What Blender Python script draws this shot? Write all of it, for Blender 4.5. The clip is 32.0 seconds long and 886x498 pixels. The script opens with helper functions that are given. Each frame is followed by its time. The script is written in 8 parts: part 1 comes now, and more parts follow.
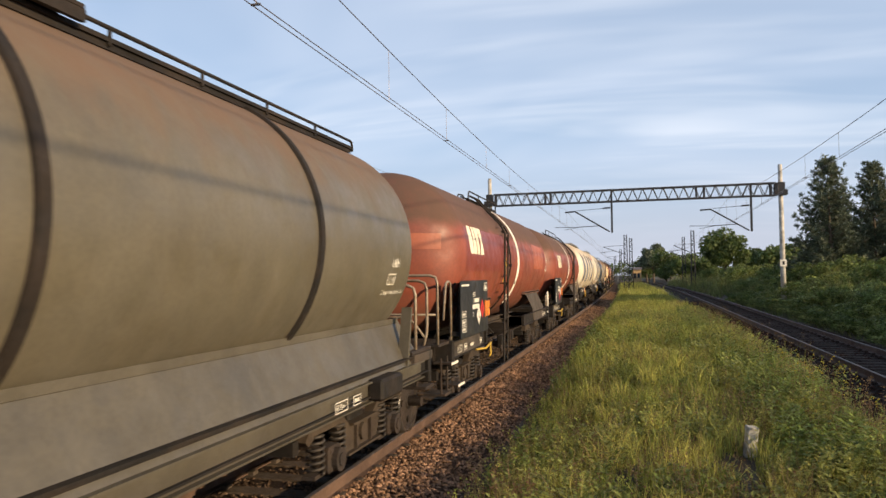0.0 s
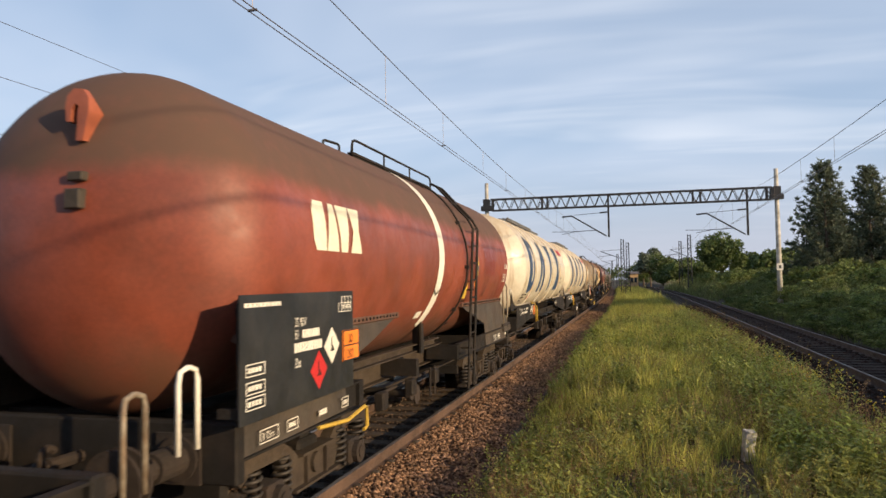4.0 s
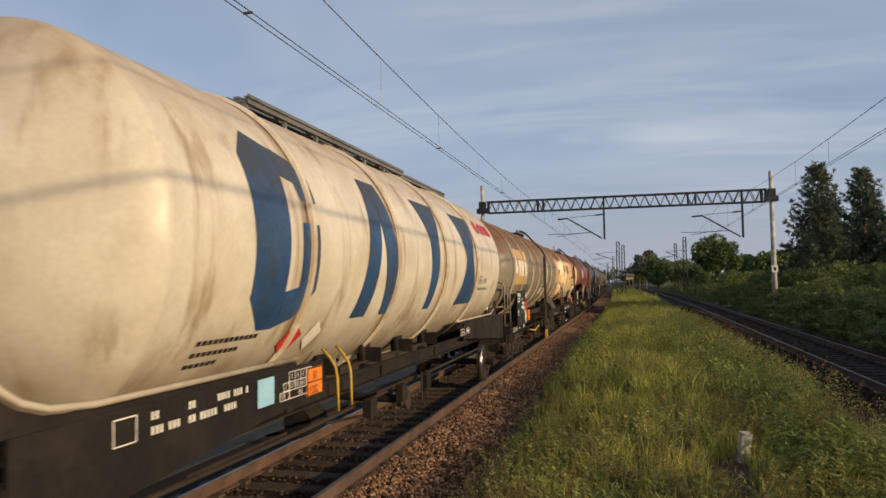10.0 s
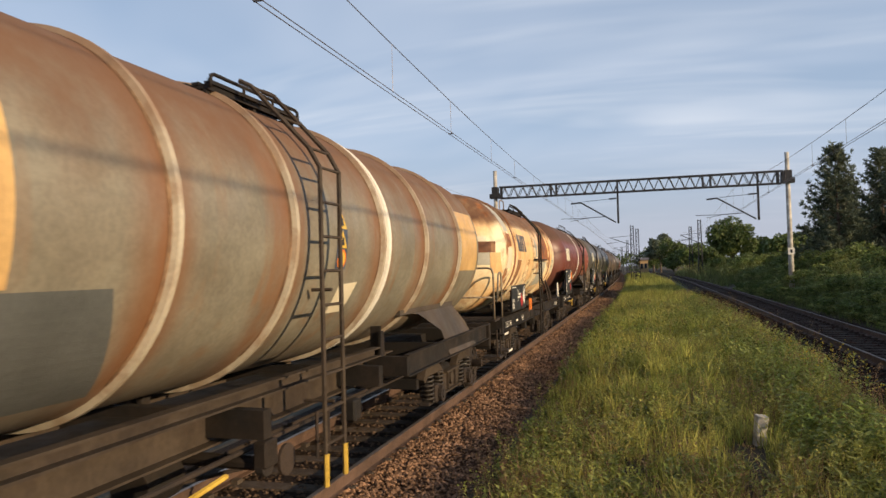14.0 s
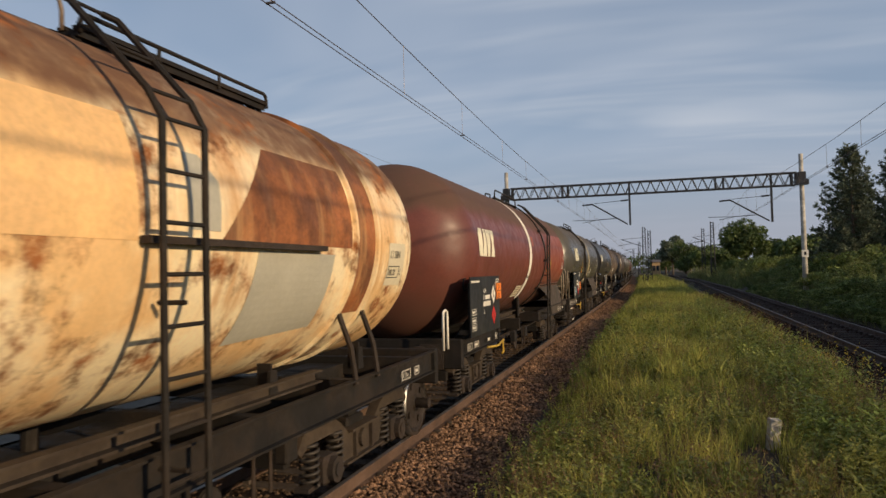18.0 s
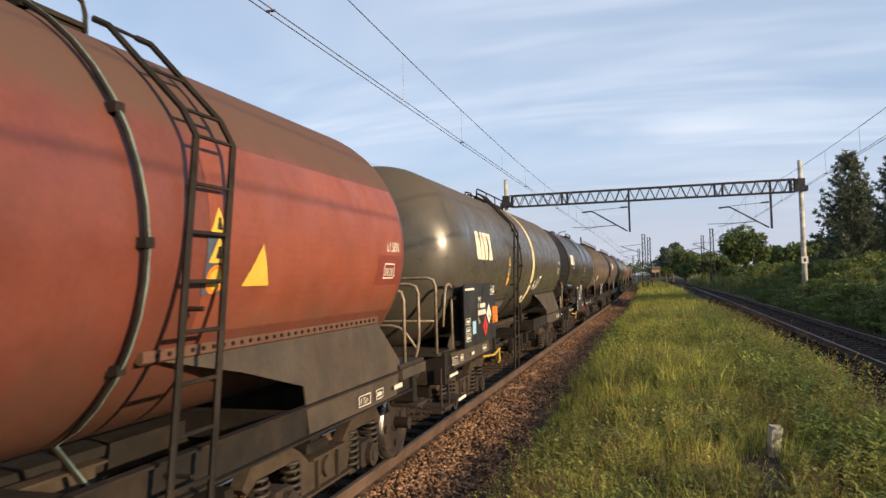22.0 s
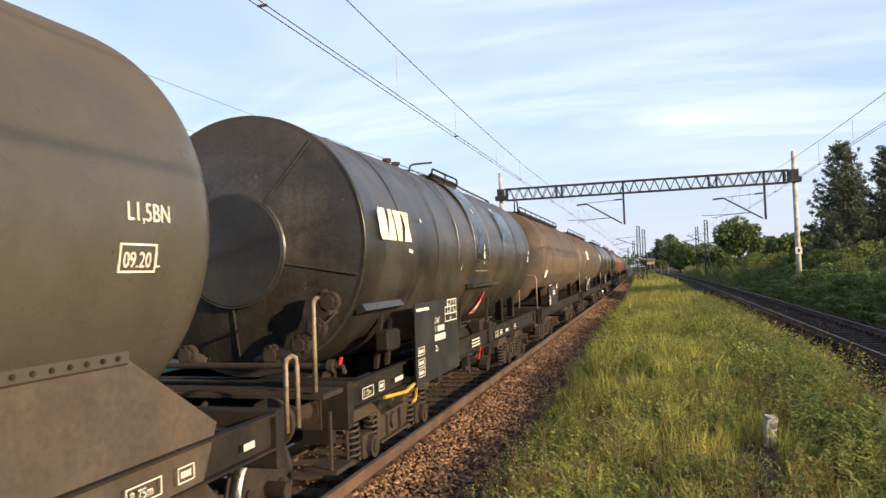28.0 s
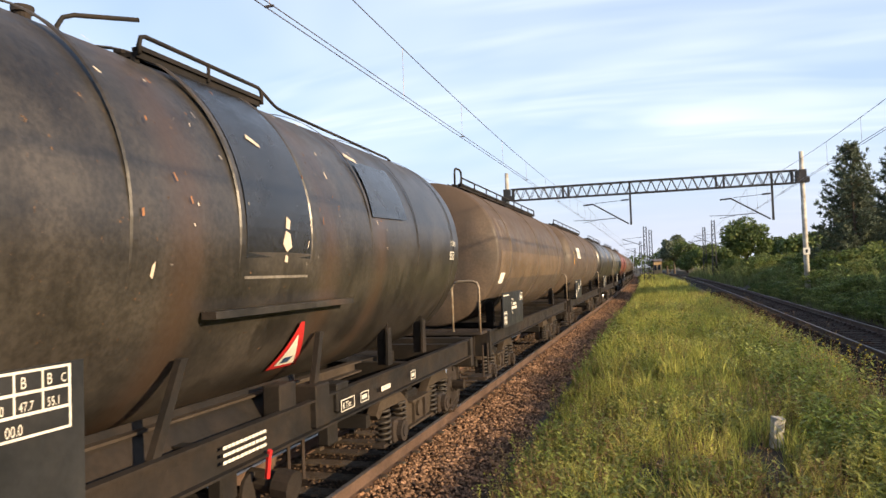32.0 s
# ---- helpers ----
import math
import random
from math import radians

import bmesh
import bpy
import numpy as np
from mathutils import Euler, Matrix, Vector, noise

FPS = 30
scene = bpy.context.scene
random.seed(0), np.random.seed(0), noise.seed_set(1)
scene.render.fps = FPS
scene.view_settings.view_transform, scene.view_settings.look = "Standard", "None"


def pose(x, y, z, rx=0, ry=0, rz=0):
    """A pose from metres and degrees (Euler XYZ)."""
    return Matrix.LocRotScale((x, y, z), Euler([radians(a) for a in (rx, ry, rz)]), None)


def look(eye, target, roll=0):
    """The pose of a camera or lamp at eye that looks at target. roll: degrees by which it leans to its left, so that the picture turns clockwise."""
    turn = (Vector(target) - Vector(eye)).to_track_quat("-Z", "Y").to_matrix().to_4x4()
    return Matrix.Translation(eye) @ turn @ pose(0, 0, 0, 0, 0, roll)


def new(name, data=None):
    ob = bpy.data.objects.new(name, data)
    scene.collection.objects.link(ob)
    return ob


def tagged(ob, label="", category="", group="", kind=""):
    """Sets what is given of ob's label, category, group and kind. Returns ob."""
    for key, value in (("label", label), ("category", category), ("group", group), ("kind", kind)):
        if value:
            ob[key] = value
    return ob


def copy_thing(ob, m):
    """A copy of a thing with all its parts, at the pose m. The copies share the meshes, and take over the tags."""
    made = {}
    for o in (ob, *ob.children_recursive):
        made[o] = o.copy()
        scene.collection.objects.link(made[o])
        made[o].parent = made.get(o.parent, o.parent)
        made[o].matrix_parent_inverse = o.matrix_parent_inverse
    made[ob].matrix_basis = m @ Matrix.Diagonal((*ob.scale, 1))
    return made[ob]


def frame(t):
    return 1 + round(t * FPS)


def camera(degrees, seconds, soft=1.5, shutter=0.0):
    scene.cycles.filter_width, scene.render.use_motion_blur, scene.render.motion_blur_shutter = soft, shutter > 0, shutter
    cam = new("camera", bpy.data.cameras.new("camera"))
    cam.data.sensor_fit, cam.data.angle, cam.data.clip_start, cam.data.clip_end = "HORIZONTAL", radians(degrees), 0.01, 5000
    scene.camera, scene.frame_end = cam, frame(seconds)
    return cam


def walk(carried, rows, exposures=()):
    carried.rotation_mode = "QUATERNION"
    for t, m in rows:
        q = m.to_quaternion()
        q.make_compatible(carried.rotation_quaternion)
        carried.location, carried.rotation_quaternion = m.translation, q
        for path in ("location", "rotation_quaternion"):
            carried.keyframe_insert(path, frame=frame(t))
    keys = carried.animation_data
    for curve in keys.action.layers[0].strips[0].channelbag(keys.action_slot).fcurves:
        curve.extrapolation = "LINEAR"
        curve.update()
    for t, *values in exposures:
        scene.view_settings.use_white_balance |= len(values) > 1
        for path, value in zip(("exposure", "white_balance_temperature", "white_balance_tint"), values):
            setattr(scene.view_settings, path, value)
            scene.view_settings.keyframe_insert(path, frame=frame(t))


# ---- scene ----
# The train's track runs along y at x = 0, rail top z = 0; the camera stands between the two tracks.
EYE = (4.19, 0.0, 2.345)


def view(yaw, pitch, roll):
    y, p = radians(yaw), radians(pitch)
    ahead = Vector((-math.sin(y) * math.cos(p), math.cos(y) * math.cos(p), math.sin(p)))
    return look(EYE, Vector(EYE) + ahead, roll)


cam = camera(64.6, 32.0, soft=1.5, shutter=0.2)
walk(cam, [(t, view(a, b, c)) for t, a, b, c in (
    (0, 15.25, 2.29, -0.67), (0.5, 15.24, 2.41, -0.66), (1, 15.22, 2.54, -0.65), (1.5, 15.21, 2.63, -0.63),
    (2, 15.18, 2.69, -0.64), (2.5, 15.14, 2.71, -0.72), (3, 15.11, 2.67, -0.79), (3.5, 15.08, 2.63, -0.81),
    (5.5, 14.69, 3.03, -0.94), (6, 14.64, 3.08, -0.93), (6.5, 14.60, 3.14, -0.91), (7, 14.60, 3.18, -0.90),
    (7.5, 14.59, 3.17, -0.84), (8, 14.58, 3.17, -0.85), (8.5, 14.58, 3.20, -0.86), (9, 14.59, 3.18, -0.80),
    (9.5, 14.63, 3.08, -0.84), (10, 14.66, 2.88, -0.93), (10.5, 14.67, 2.62, -1.06), (11, 14.68, 2.37, -1.20),
    (11.5, 14.74, 2.18, -1.30), (12, 14.81, 2.06, -1.33), (12.5, 14.88, 1.96, -1.34), (13, 15.03, 1.86, -1.42),
    (13.5, 15.33, 1.79, -1.48), (14, 15.77, 1.75, -1.51), (14.5, 16.11, 1.73, -1.54), (16.5, 16.75, 1.70, -1.50),
    (17, 16.72, 1.75, -1.46), (17.5, 16.70, 1.82, -1.40), (18, 16.67, 1.90, -1.36), (18.5, 16.63, 2.06, -1.36),
    (19, 16.61, 2.23, -1.40), (19.5, 16.61, 2.35, -1.41), (20, 16.60, 2.45, -1.39), (20.5, 16.59, 2.48, -1.37),
    (21, 16.61, 2.48, -1.38), (21.5, 16.64, 2.48, -1.42), (22, 16.63, 2.48, -1.46), (22.5, 16.57, 2.48, -1.46),
    (23, 16.50, 2.49, -1.49), (23.5, 16.44, 2.53, -1.53), (24, 16.40, 2.61, -1.53), (24.5, 16.39, 2.68, -1.54),
    (25, 16.35, 2.78, -1.62), (25.5, 16.30, 2.86, -1.68), (27.5, 16.21, 2.16, -2.12), (28, 16.25, 1.98, -2.03),
    (28.5, 16.31, 1.82, -1.95), (29, 16.36, 1.82, -1.94), (29.5, 16.41, 1.89, -1.92), (30, 16.48, 1.98, -1.90),
    (30.5, 16.55, 2.08, -1.90), (31, 16.63, 2.15, -1.93), (31.5, 16.71, 2.12, -1.97), (32, 16.76, 2.02, -1.95))],
    exposures=[(0, 0.26), (3, 0.20), (6, 0.03), (7, -0.10), (8, -0.20), (10, -0.34), (12, -0.18), (13, -0.06), (14, 0.0), (16, -0.18), (17, -0.36), (18, -0.46), (19, -0.22), (20, 0.15), (21, 0.20), (23, 0.34), (25, 0.48), (27.5, 0.63), (32, 0.66)])

# ---- world and sun ----
SUN_AZ, SUN_EL = 110.0, 15.5      # degrees clockwise from +y, and above the horizon
world = bpy.data.worlds.new("world")
scene.world = world
world.use_nodes = True


def build_world():
    """A low-sun sky with thin high cloud and a pale haze towards the horizon."""
    nt = world.node_tree
    nodes, links = nt.nodes, nt.links
    nodes.clear()
    out = nodes.new("ShaderNodeOutputWorld")
    bg = nodes.new("ShaderNodeBackground")
    sky = nodes.new("ShaderNodeTexSky")
    sky.sky_type, sky.sun_disc = "NISHITA", False
    sky.sun_elevation, sky.sun_rotation = radians(SUN_EL), radians(SUN_AZ)
    sky.air_density, sky.dust_density, sky.ozone_density = 1.0, 0.6, 2.5
    tc = nodes.new("ShaderNodeTexCoord").outputs["Generated"]
    sep = nodes.new("ShaderNodeSeparateXYZ")
    links.new(tc, sep.inputs[0])

    def math_(op, a_, b_):
        n = nodes.new("ShaderNodeMath")
        n.operation = op
        for i, v in enumerate((a_, b_)):
            if isinstance(v, (int, float)):
                n.inputs[i].default_value = v
            else:
                links.new(v, n.inputs[i])
        return n.outputs[0]

    def remap(f, a_, b_, c_=0.0, d_=1.0):
        n = nodes.new("ShaderNodeMapRange")
        n.interpolation_type = "SMOOTHSTEP"
        for k, v in zip((1, 2, 3, 4), (a_, b_, c_, d_)):
            n.inputs[k].default_value = v
        links.new(f, n.inputs[0])
        return n.outputs[0]

    def mixc(f, a_, b_):
        n = nodes.new("ShaderNodeMix")
        n.data_type = "RGBA"
        links.new(f, n.inputs[0])
        for v, k in ((a_, 6), (b_, 7)):
            if isinstance(v, tuple):
                n.inputs[k].default_value = (*v, 1)
            else:
                links.new(v, n.inputs[k])
        return n.outputs[2]

    # cloud layer seen in perspective
    den = math_("ADD", math_("MAXIMUM", sep.outputs[2], 0.0), 0.16)
    u, v = math_("DIVIDE", sep.outputs[0], den), math_("DIVIDE", sep.outputs[1], den)
    comb = nodes.new("ShaderNodeCombineXYZ")
    links.new(u, comb.inputs[0])
    links.new(v, comb.inputs[1])

    def cloud(scale, sx, sy, turn, detail, dist, lo, hi):
        mp = nodes.new("ShaderNodeMapping")
        mp.inputs["Rotation"].default_value = (0, 0, radians(turn))
        mp.inputs["Scale"].default_value = (sx, sy, 1)
        mp.inputs["Location"].default_value = (scale, 2.1, 0)
        links.new(comb.outputs[0], mp.inputs[0])
        n = nodes.new("ShaderNodeTexNoise")
        n.inputs["Scale"].default_value, n.inputs["Detail"].default_value = scale, detail
        n.inputs["Roughness"].default_value, n.inputs["Distortion"].default_value = 0.62, dist
        links.new(mp.outputs[0], n.inputs[0])
        return remap(n.outputs[0], lo, hi)

    veil = cloud(0.7, 0.8, 1.5, 8, 3, 0.5, 0.25, 0.75)
    wisps = cloud(1.2, 0.45, 1.7, 14, 3.5, 0.6, 0.46, 0.80)
    clear = remap(sep.outputs[2], 0.36, 0.80, 1.0, 0.12)
    col = mixc(math_("MULTIPLY", remap(sep.outputs[2], 0.0, 0.5, 0.55, 0.35), clear), sky.outputs[0], (3.2, 4.5, 6.6))
    col = mixc(math_("MULTIPLY", math_("ADD", math_("MULTIPLY", veil, 0.45), 0.22), clear), col, (5.5, 6.15, 7.35))
    col = mixc(math_("MULTIPLY", math_("MULTIPLY", wisps, 0.55), clear), col, (7.4, 7.7, 8.3))
    col = mixc(remap(sep.outputs[2], 0.0, 0.20, 0.85, 0.0), col, (4.3, 4.5, 5.3))
    links.new(col, bg.inputs["Color"])
    bg.inputs["Strength"].default_value = 0.115
    links.new(bg.outputs[0], out.inputs["Surface"])


build_world()
sun = new("sun", bpy.data.lights.new("sun", "SUN"))
sun.data.energy, sun.data.angle, sun.data.color = 5.0, radians(0.6), (1.0, 0.74, 0.45)
a, e = radians(SUN_AZ), radians(SUN_EL)
sun.matrix_world = look((30, -30, 20), Vector((30, -30, 20)) - Vector((math.sin(a) * math.cos(e), math.cos(a) * math.cos(e), math.sin(e))))

# ---- materials ----


def mat(name, col, rough=0.6, metal=0.0, var=0.25, scale=1.5, fine=25.0, bump=0.15, bscale=90.0, alt=None, alt_amt=0.5, alt_scale=2.0,
        top=None, low=None, streak=None, rust=None, spec=0.5, island=0.0, rnd=0.0, coat=0.0, rings=None):
    """Paint, metal, stone or leaf: a base colour with variation at two scales. top/low: (colour, z, softness, amount) a dirt film above/below
    a height; streak: (colour, amount) vertical runs; rust: (colour, threshold, scale, softness) patches; rings: (colour, places along y, width, amount)
    dirt that gathers beside the stiffening rings."""
    m = bpy.data.materials.new(name)
    m.use_nodes = True
    nt = m.node_tree
    nodes, links = nt.nodes, nt.links
    bs = nodes["Principled BSDF"]
    tc = nodes.new("ShaderNodeTexCoord").outputs["Object"]

    def noise_tex(s, detail=4.0, vec=None, rough_=0.6):
        n = nodes.new("ShaderNodeTexNoise")
        n.inputs["Scale"].default_value, n.inputs["Detail"].default_value, n.inputs["Roughness"].default_value = s, detail, rough_
        links.new(vec or tc, n.inputs["Vector"])
        return n.outputs["Fac"]

    def remap(f, a, b, c=0.0, d=1.0):
        n = nodes.new("ShaderNodeMapRange")
        n.interpolation_type = "SMOOTHSTEP"
        for k, v in zip((1, 2, 3, 4), (a, b, c, d)):
            n.inputs[k].default_value = v
        links.new(f, n.inputs[0])
        return n.outputs[0]

    def mult(f, g):
        n = nodes.new("ShaderNodeMath")
        n.operation = "MULTIPLY"
        links.new(f, n.inputs[0])
        if isinstance(g, float):
            n.inputs[1].default_value = g
        else:
            links.new(g, n.inputs[1])
        return n.outputs[0]

    def mixc(f, a_, b_, mode="MIX"):
        n = nodes.new("ShaderNodeMix")
        n.data_type, n.blend_type = "RGBA", mode
        if isinstance(f, float):
            n.inputs[0].default_value = f
        else:
            links.new(f, n.inputs[0])
        for v, k in ((a_, 6), (b_, 7)):
            if isinstance(v, tuple):
                n.inputs[k].default_value = (*v, 1)
            else:
                links.new(v, n.inputs[k])
        return n.outputs[2]

    def scaled(x, y, z):
        n = nodes.new("ShaderNodeMapping")
        n.inputs["Scale"].default_value = (x, y, z)
        links.new(tc, n.inputs["Vector"])
        return n.outputs[0]

    c = col
    if alt:
        c = mixc(mult(remap(noise_tex(alt_scale, 5), 0.42, 0.62), float(alt_amt)), c, alt)
    dark = tuple(v * (1 - var) for v in (1, 1, 1))
    lite = tuple(min(1.9, v * (1 + var)) for v in (1, 1, 1))
    c = mixc(1.0, c, mixc(remap(noise_tex(scale, 6), 0.3, 0.7), dark, lite), "MULTIPLY")
    c = mixc(0.6, c, mixc(remap(noise_tex(fine, 3), 0.3, 0.7), dark, lite), "MULTIPLY")
    if streak:
        sv = noise_tex(1.0, 5, scaled(3.0, 3.5, 0.22))
        c = mixc(mult(remap(sv, 0.5, 0.72), float(streak[1])), c, streak[0])
    sep = nodes.new("ShaderNodeSeparateXYZ")
    links.new(tc, sep.inputs[0])
    if rings:
        rc, places, width, amt = rings
        best = None
        for py in places:
            d = nodes.new("ShaderNodeMath")
            d.operation = "SUBTRACT"
            links.new(sep.outputs[1], d.inputs[0])
            d.inputs[1].default_value = py - 0.12 * width
            ab = nodes.new("ShaderNodeMath")
            ab.operation = "ABSOLUTE"
            links.new(d.outputs[0], ab.inputs[0])
            if best is None:
                best = ab.outputs[0]
            else:
                mn = nodes.new("ShaderNodeMath")
                mn.operation = "MINIMUM"
                links.new(best, mn.inputs[0])
                links.new(ab.outputs[0], mn.inputs[1])
                best = mn.outputs[0]
        f = mult(remap(best, 0.0, width, amt, 0.0), remap(noise_tex(1.0, 5, scaled(2.0, 2.5, 0.8)), 0.3, 0.6, 0.3, 1.0))
        c = mixc(f, c, rc)
    rough_film = None
    for film, sign in ((top, 1), (low, -1)):
        if film:
            fc, z, soft, amt = film
            w = nodes.new("ShaderNodeMath")
            w.operation = "ADD"
            links.new(sep.outputs[2], w.inputs[0])
            links.new(remap(noise_tex(2.2, 5, scaled(1, 1, 0.6)), 0.2, 0.8, -soft * 0.5, soft * 0.5), w.inputs[1])
            f = remap(w.outputs[0], z - sign * soft, z + sign * soft) if sign > 0 else remap(w.outputs[0], z - soft, z + soft, 1.0, 0.0)
            f = mult(f, remap(noise_tex(5.0, 4), 0.1, 0.6, amt * 0.75, amt))
            c = mixc(f, c, fc)
            rough_film = f if sign > 0 else rough_film
    ro = None
    if rust:
        rf = remap(noise_tex(rust[2], 8, None, 0.68), rust[1], rust[1] + (rust[3] if len(rust) > 3 else 0.09))
        c = mixc(rf, c, mixc(remap(noise_tex(rust[2] * 3.1, 4), 0.35, 0.65), rust[0], tuple(v * 0.33 for v in rust[0])))
        ro = remap(rf, 0, 1, rough, 0.9)
    if island:
        g = nodes.new("ShaderNodeNewGeometry")
        c = mixc(1.0, c, mixc(g.outputs["Random Per Island"], (1 - island,) * 3, (1 + island,) * 3), "MULTIPLY")
    if rnd:
        g = nodes.new("ShaderNodeObjectInfo")
        c = mixc(1.0, c, mixc(g.outputs["Random"], (1 - rnd,) * 3, (1 + rnd,) * 3), "MULTIPLY")
    if isinstance(c, tuple):
        bs.inputs["Base Color"].default_value = (*c, 1)
    else:
        links.new(c, bs.inputs["Base Color"])
    if ro is None:
        ro = remap(noise_tex(scale * 2.3, 4), 0.3, 0.7, max(0.05, rough - 0.1), min(1.0, rough + 0.12))
    if rough_film is not None:
        n = nodes.new("ShaderNodeMix")
        links.new(rough_film, n.inputs[0])
        links.new(ro, n.inputs[2])
        n.inputs[3].default_value = 0.9
        ro = n.outputs[0]
    links.new(ro, bs.inputs["Roughness"])
    bs.inputs["Metallic"].default_value = metal
    bs.inputs["Specular IOR Level"].default_value = spec
    bs.inputs["Coat Weight"].default_value = coat
    if bump:
        b = nodes.new("ShaderNodeBump")
        b.inputs["Strength"].default_value, b.inputs["Distance"].default_value = bump, 0.02
        links.new(noise_tex(bscale, 4), b.inputs["Height"])
        links.new(b.outputs[0], bs.inputs["Normal"])
    return m


RUST = (0.20, 0.085, 0.035)
M = {}
M["frame"] = mat("frame_steel", (0.015, 0.013, 0.0115), 0.75, 0.0, alt=(0.034, 0.024, 0.017), alt_amt=0.6, bump=0.3, spec=0.3)
M["frame_grey"] = mat("frame_dusty", (0.062, 0.050, 0.038), 0.65, alt=(0.072, 0.050, 0.034), alt_amt=0.7, streak=((0.085, 0.067, 0.050), 0.5))
M["frame_brown"] = mat("frame_brown", (0.060, 0.045, 0.032), 0.7, alt=(0.036, 0.026, 0.02), alt_amt=0.7, bump=0.3, spec=0.3)
M["rusty"] = mat("rusty_steel", (0.036, 0.024, 0.017), 0.85, 0.0, alt=(0.019, 0.015, 0.013), alt_amt=0.8, bump=0.4)
M["black"] = mat("panel_black", (0.020, 0.021, 0.022), 0.5, alt=(0.038, 0.035, 0.032), alt_amt=0.4, bump=0.05)
M["wheel"] = mat("wheel_steel", (0.06, 0.046, 0.038), 0.65, 0.3, alt=(0.032, 0.026, 0.022), bump=0.3)
M["tread"] = mat("bright_tread", (0.45, 0.44, 0.43), 0.3, 0.95, var=0.1)
M["spring"] = mat("spring_steel", (0.045, 0.038, 0.032), 0.6, 0.2)
M["pipe"] = mat("handrail_steel", (0.31, 0.26, 0.195), 0.5, 0.2, alt=(0.20, 0.13, 0.08), alt_amt=0.7, alt_scale=9)
M["yellow"] = mat("lever_yellow", (0.55, 0.36, 0.05), 0.6)
M["white"] = mat("white_marking", (0.80, 0.76, 0.66), 0.7, var=0.12)
M["logocream"] = mat("logo_cream", (0.80, 0.755, 0.58), 0.6, var=0.1)
M["orange"] = mat("hazard_orange", (0.90, 0.24, 0.03), 0.5, var=0.08)
M["red"] = mat("label_red", (0.55, 0.03, 0.03), 0.5, var=0.1)
M["navy"] = mat("logo_blue", (0.024, 0.07, 0.17), 0.5, alt=(0.045, 0.065, 0.105), alt_amt=0.6, top=((0.06, 0.062, 0.07), 3.3, 0.5, 0.85))
M["rail"] = mat("rail_steel", (0.115, 0.070, 0.048), 0.75, 0.1, alt=(0.065, 0.036, 0.024), alt_amt=0.6, bump=0.3)
M["rail_dull"] = mat("disused_rail_steel", (0.085, 0.055, 0.042), 0.75, 0.1, alt=(0.05, 0.028, 0.02), alt_amt=0.6, bump=0.3)
M["railtop_dull"] = mat("dull_rail_head", (0.16, 0.125, 0.105), 0.5, 0.6, var=0.15)
M["railtop"] = mat("rail_head", (0.30, 0.26, 0.23), 0.5, 0.9, var=0.1)
M["sleeper"] = mat("concrete_sleeper", (0.095, 0.077, 0.06), 0.9, spec=0.15, alt=(0.055, 0.04, 0.03), alt_amt=0.8, rnd=0.2, bump=0.4)
M["ballast"] = mat("ballast_stone", (0.245, 0.145, 0.088), 0.95, spec=0.15, var=0.3, scale=3, island=0.7, bump=0.5)
# stones under the train: its shade is put into this darker colour
M["ballast_shaded"] = mat("oily_ballast_stone", (0.095, 0.064, 0.044), 0.95, spec=0.1, var=0.3, scale=3, island=0.7, bump=0.5)
# second track's sleepers and stones: the thicket's shade is darkened into their colours
M["sleeper_shaded"] = mat("dark_sleeper", (0.085, 0.064, 0.053), 0.9, spec=0.1, alt=(0.045, 0.032, 0.026), alt_amt=0.8, rnd=0.2, bump=0.4)
M["ballast_red_shaded"] = mat("red_brown_ballast_stone", (0.040, 0.022, 0.016), 0.95, spec=0.1, var=0.3, scale=3, island=0.6, bump=0.5)
# near-black bed colour that stands in for shade under and behind the train
M["bed_shaded"] = mat("oily_ballast_bed", (0.030, 0.021, 0.016), 0.95, spec=0.1, var=0.5, scale=20, fine=60, bump=1.0, bscale=40)
# red-brown bed, with the shade over the second track in its colour
M["bed_red_shaded"] = mat("red_brown_ballast_bed", (0.042, 0.022, 0.016), 0.95, spec=0.1, var=0.5, scale=12, fine=50, bump=1.0, bscale=40)
M["bed"] = mat("ballast_bed", (0.11, 0.065, 0.042), 0.95, spec=0.1, var=0.5, scale=20, fine=60, bump=1.0, bscale=40)
M["soil"] = mat("soil", (0.085, 0.062, 0.037), 0.95, var=0.4, scale=2.0, alt=(0.040, 0.042, 0.019), alt_amt=0.7, bump=0.8, bscale=20)
M["gantry"] = mat("gantry_steel", (0.035, 0.035, 0.038), 0.6, 0.3)
M["concrete"] = mat("concrete", (0.52, 0.49, 0.43), 0.9, alt=(0.30, 0.27, 0.22), alt_amt=0.5, alt_scale=5)
M["wire"] = mat("copper_wire", (0.13, 0.11, 0.10), 0.5, 0.6, bump=0)


def leaf(name, col, alt, island=0.35, rough=0.55, trans=0.25):
    m = mat(name, col, rough, var=0.25, scale=0.5, alt=alt, alt_amt=0.8, alt_scale=0.7, bump=0, island=island, spec=0.3)
    nt = m.node_tree
    bs = nt.nodes["Principled BSDF"]
    tr = nt.nodes.new("ShaderNodeBsdfTranslucent")
    ms = nt.nodes.new("ShaderNodeMixShader")
    ms.inputs[0].default_value = trans
    src = bs.inputs["Base Color"].links[0].from_socket
    nt.links.new(src, tr.inputs["Color"])
    nt.links.new(bs.outputs[0], ms.inputs[1])
    nt.links.new(tr.outputs[0], ms.inputs[2])
    nt.links.new(ms.outputs[0], nt.nodes["Material Output"].inputs["Surface"])
    return m


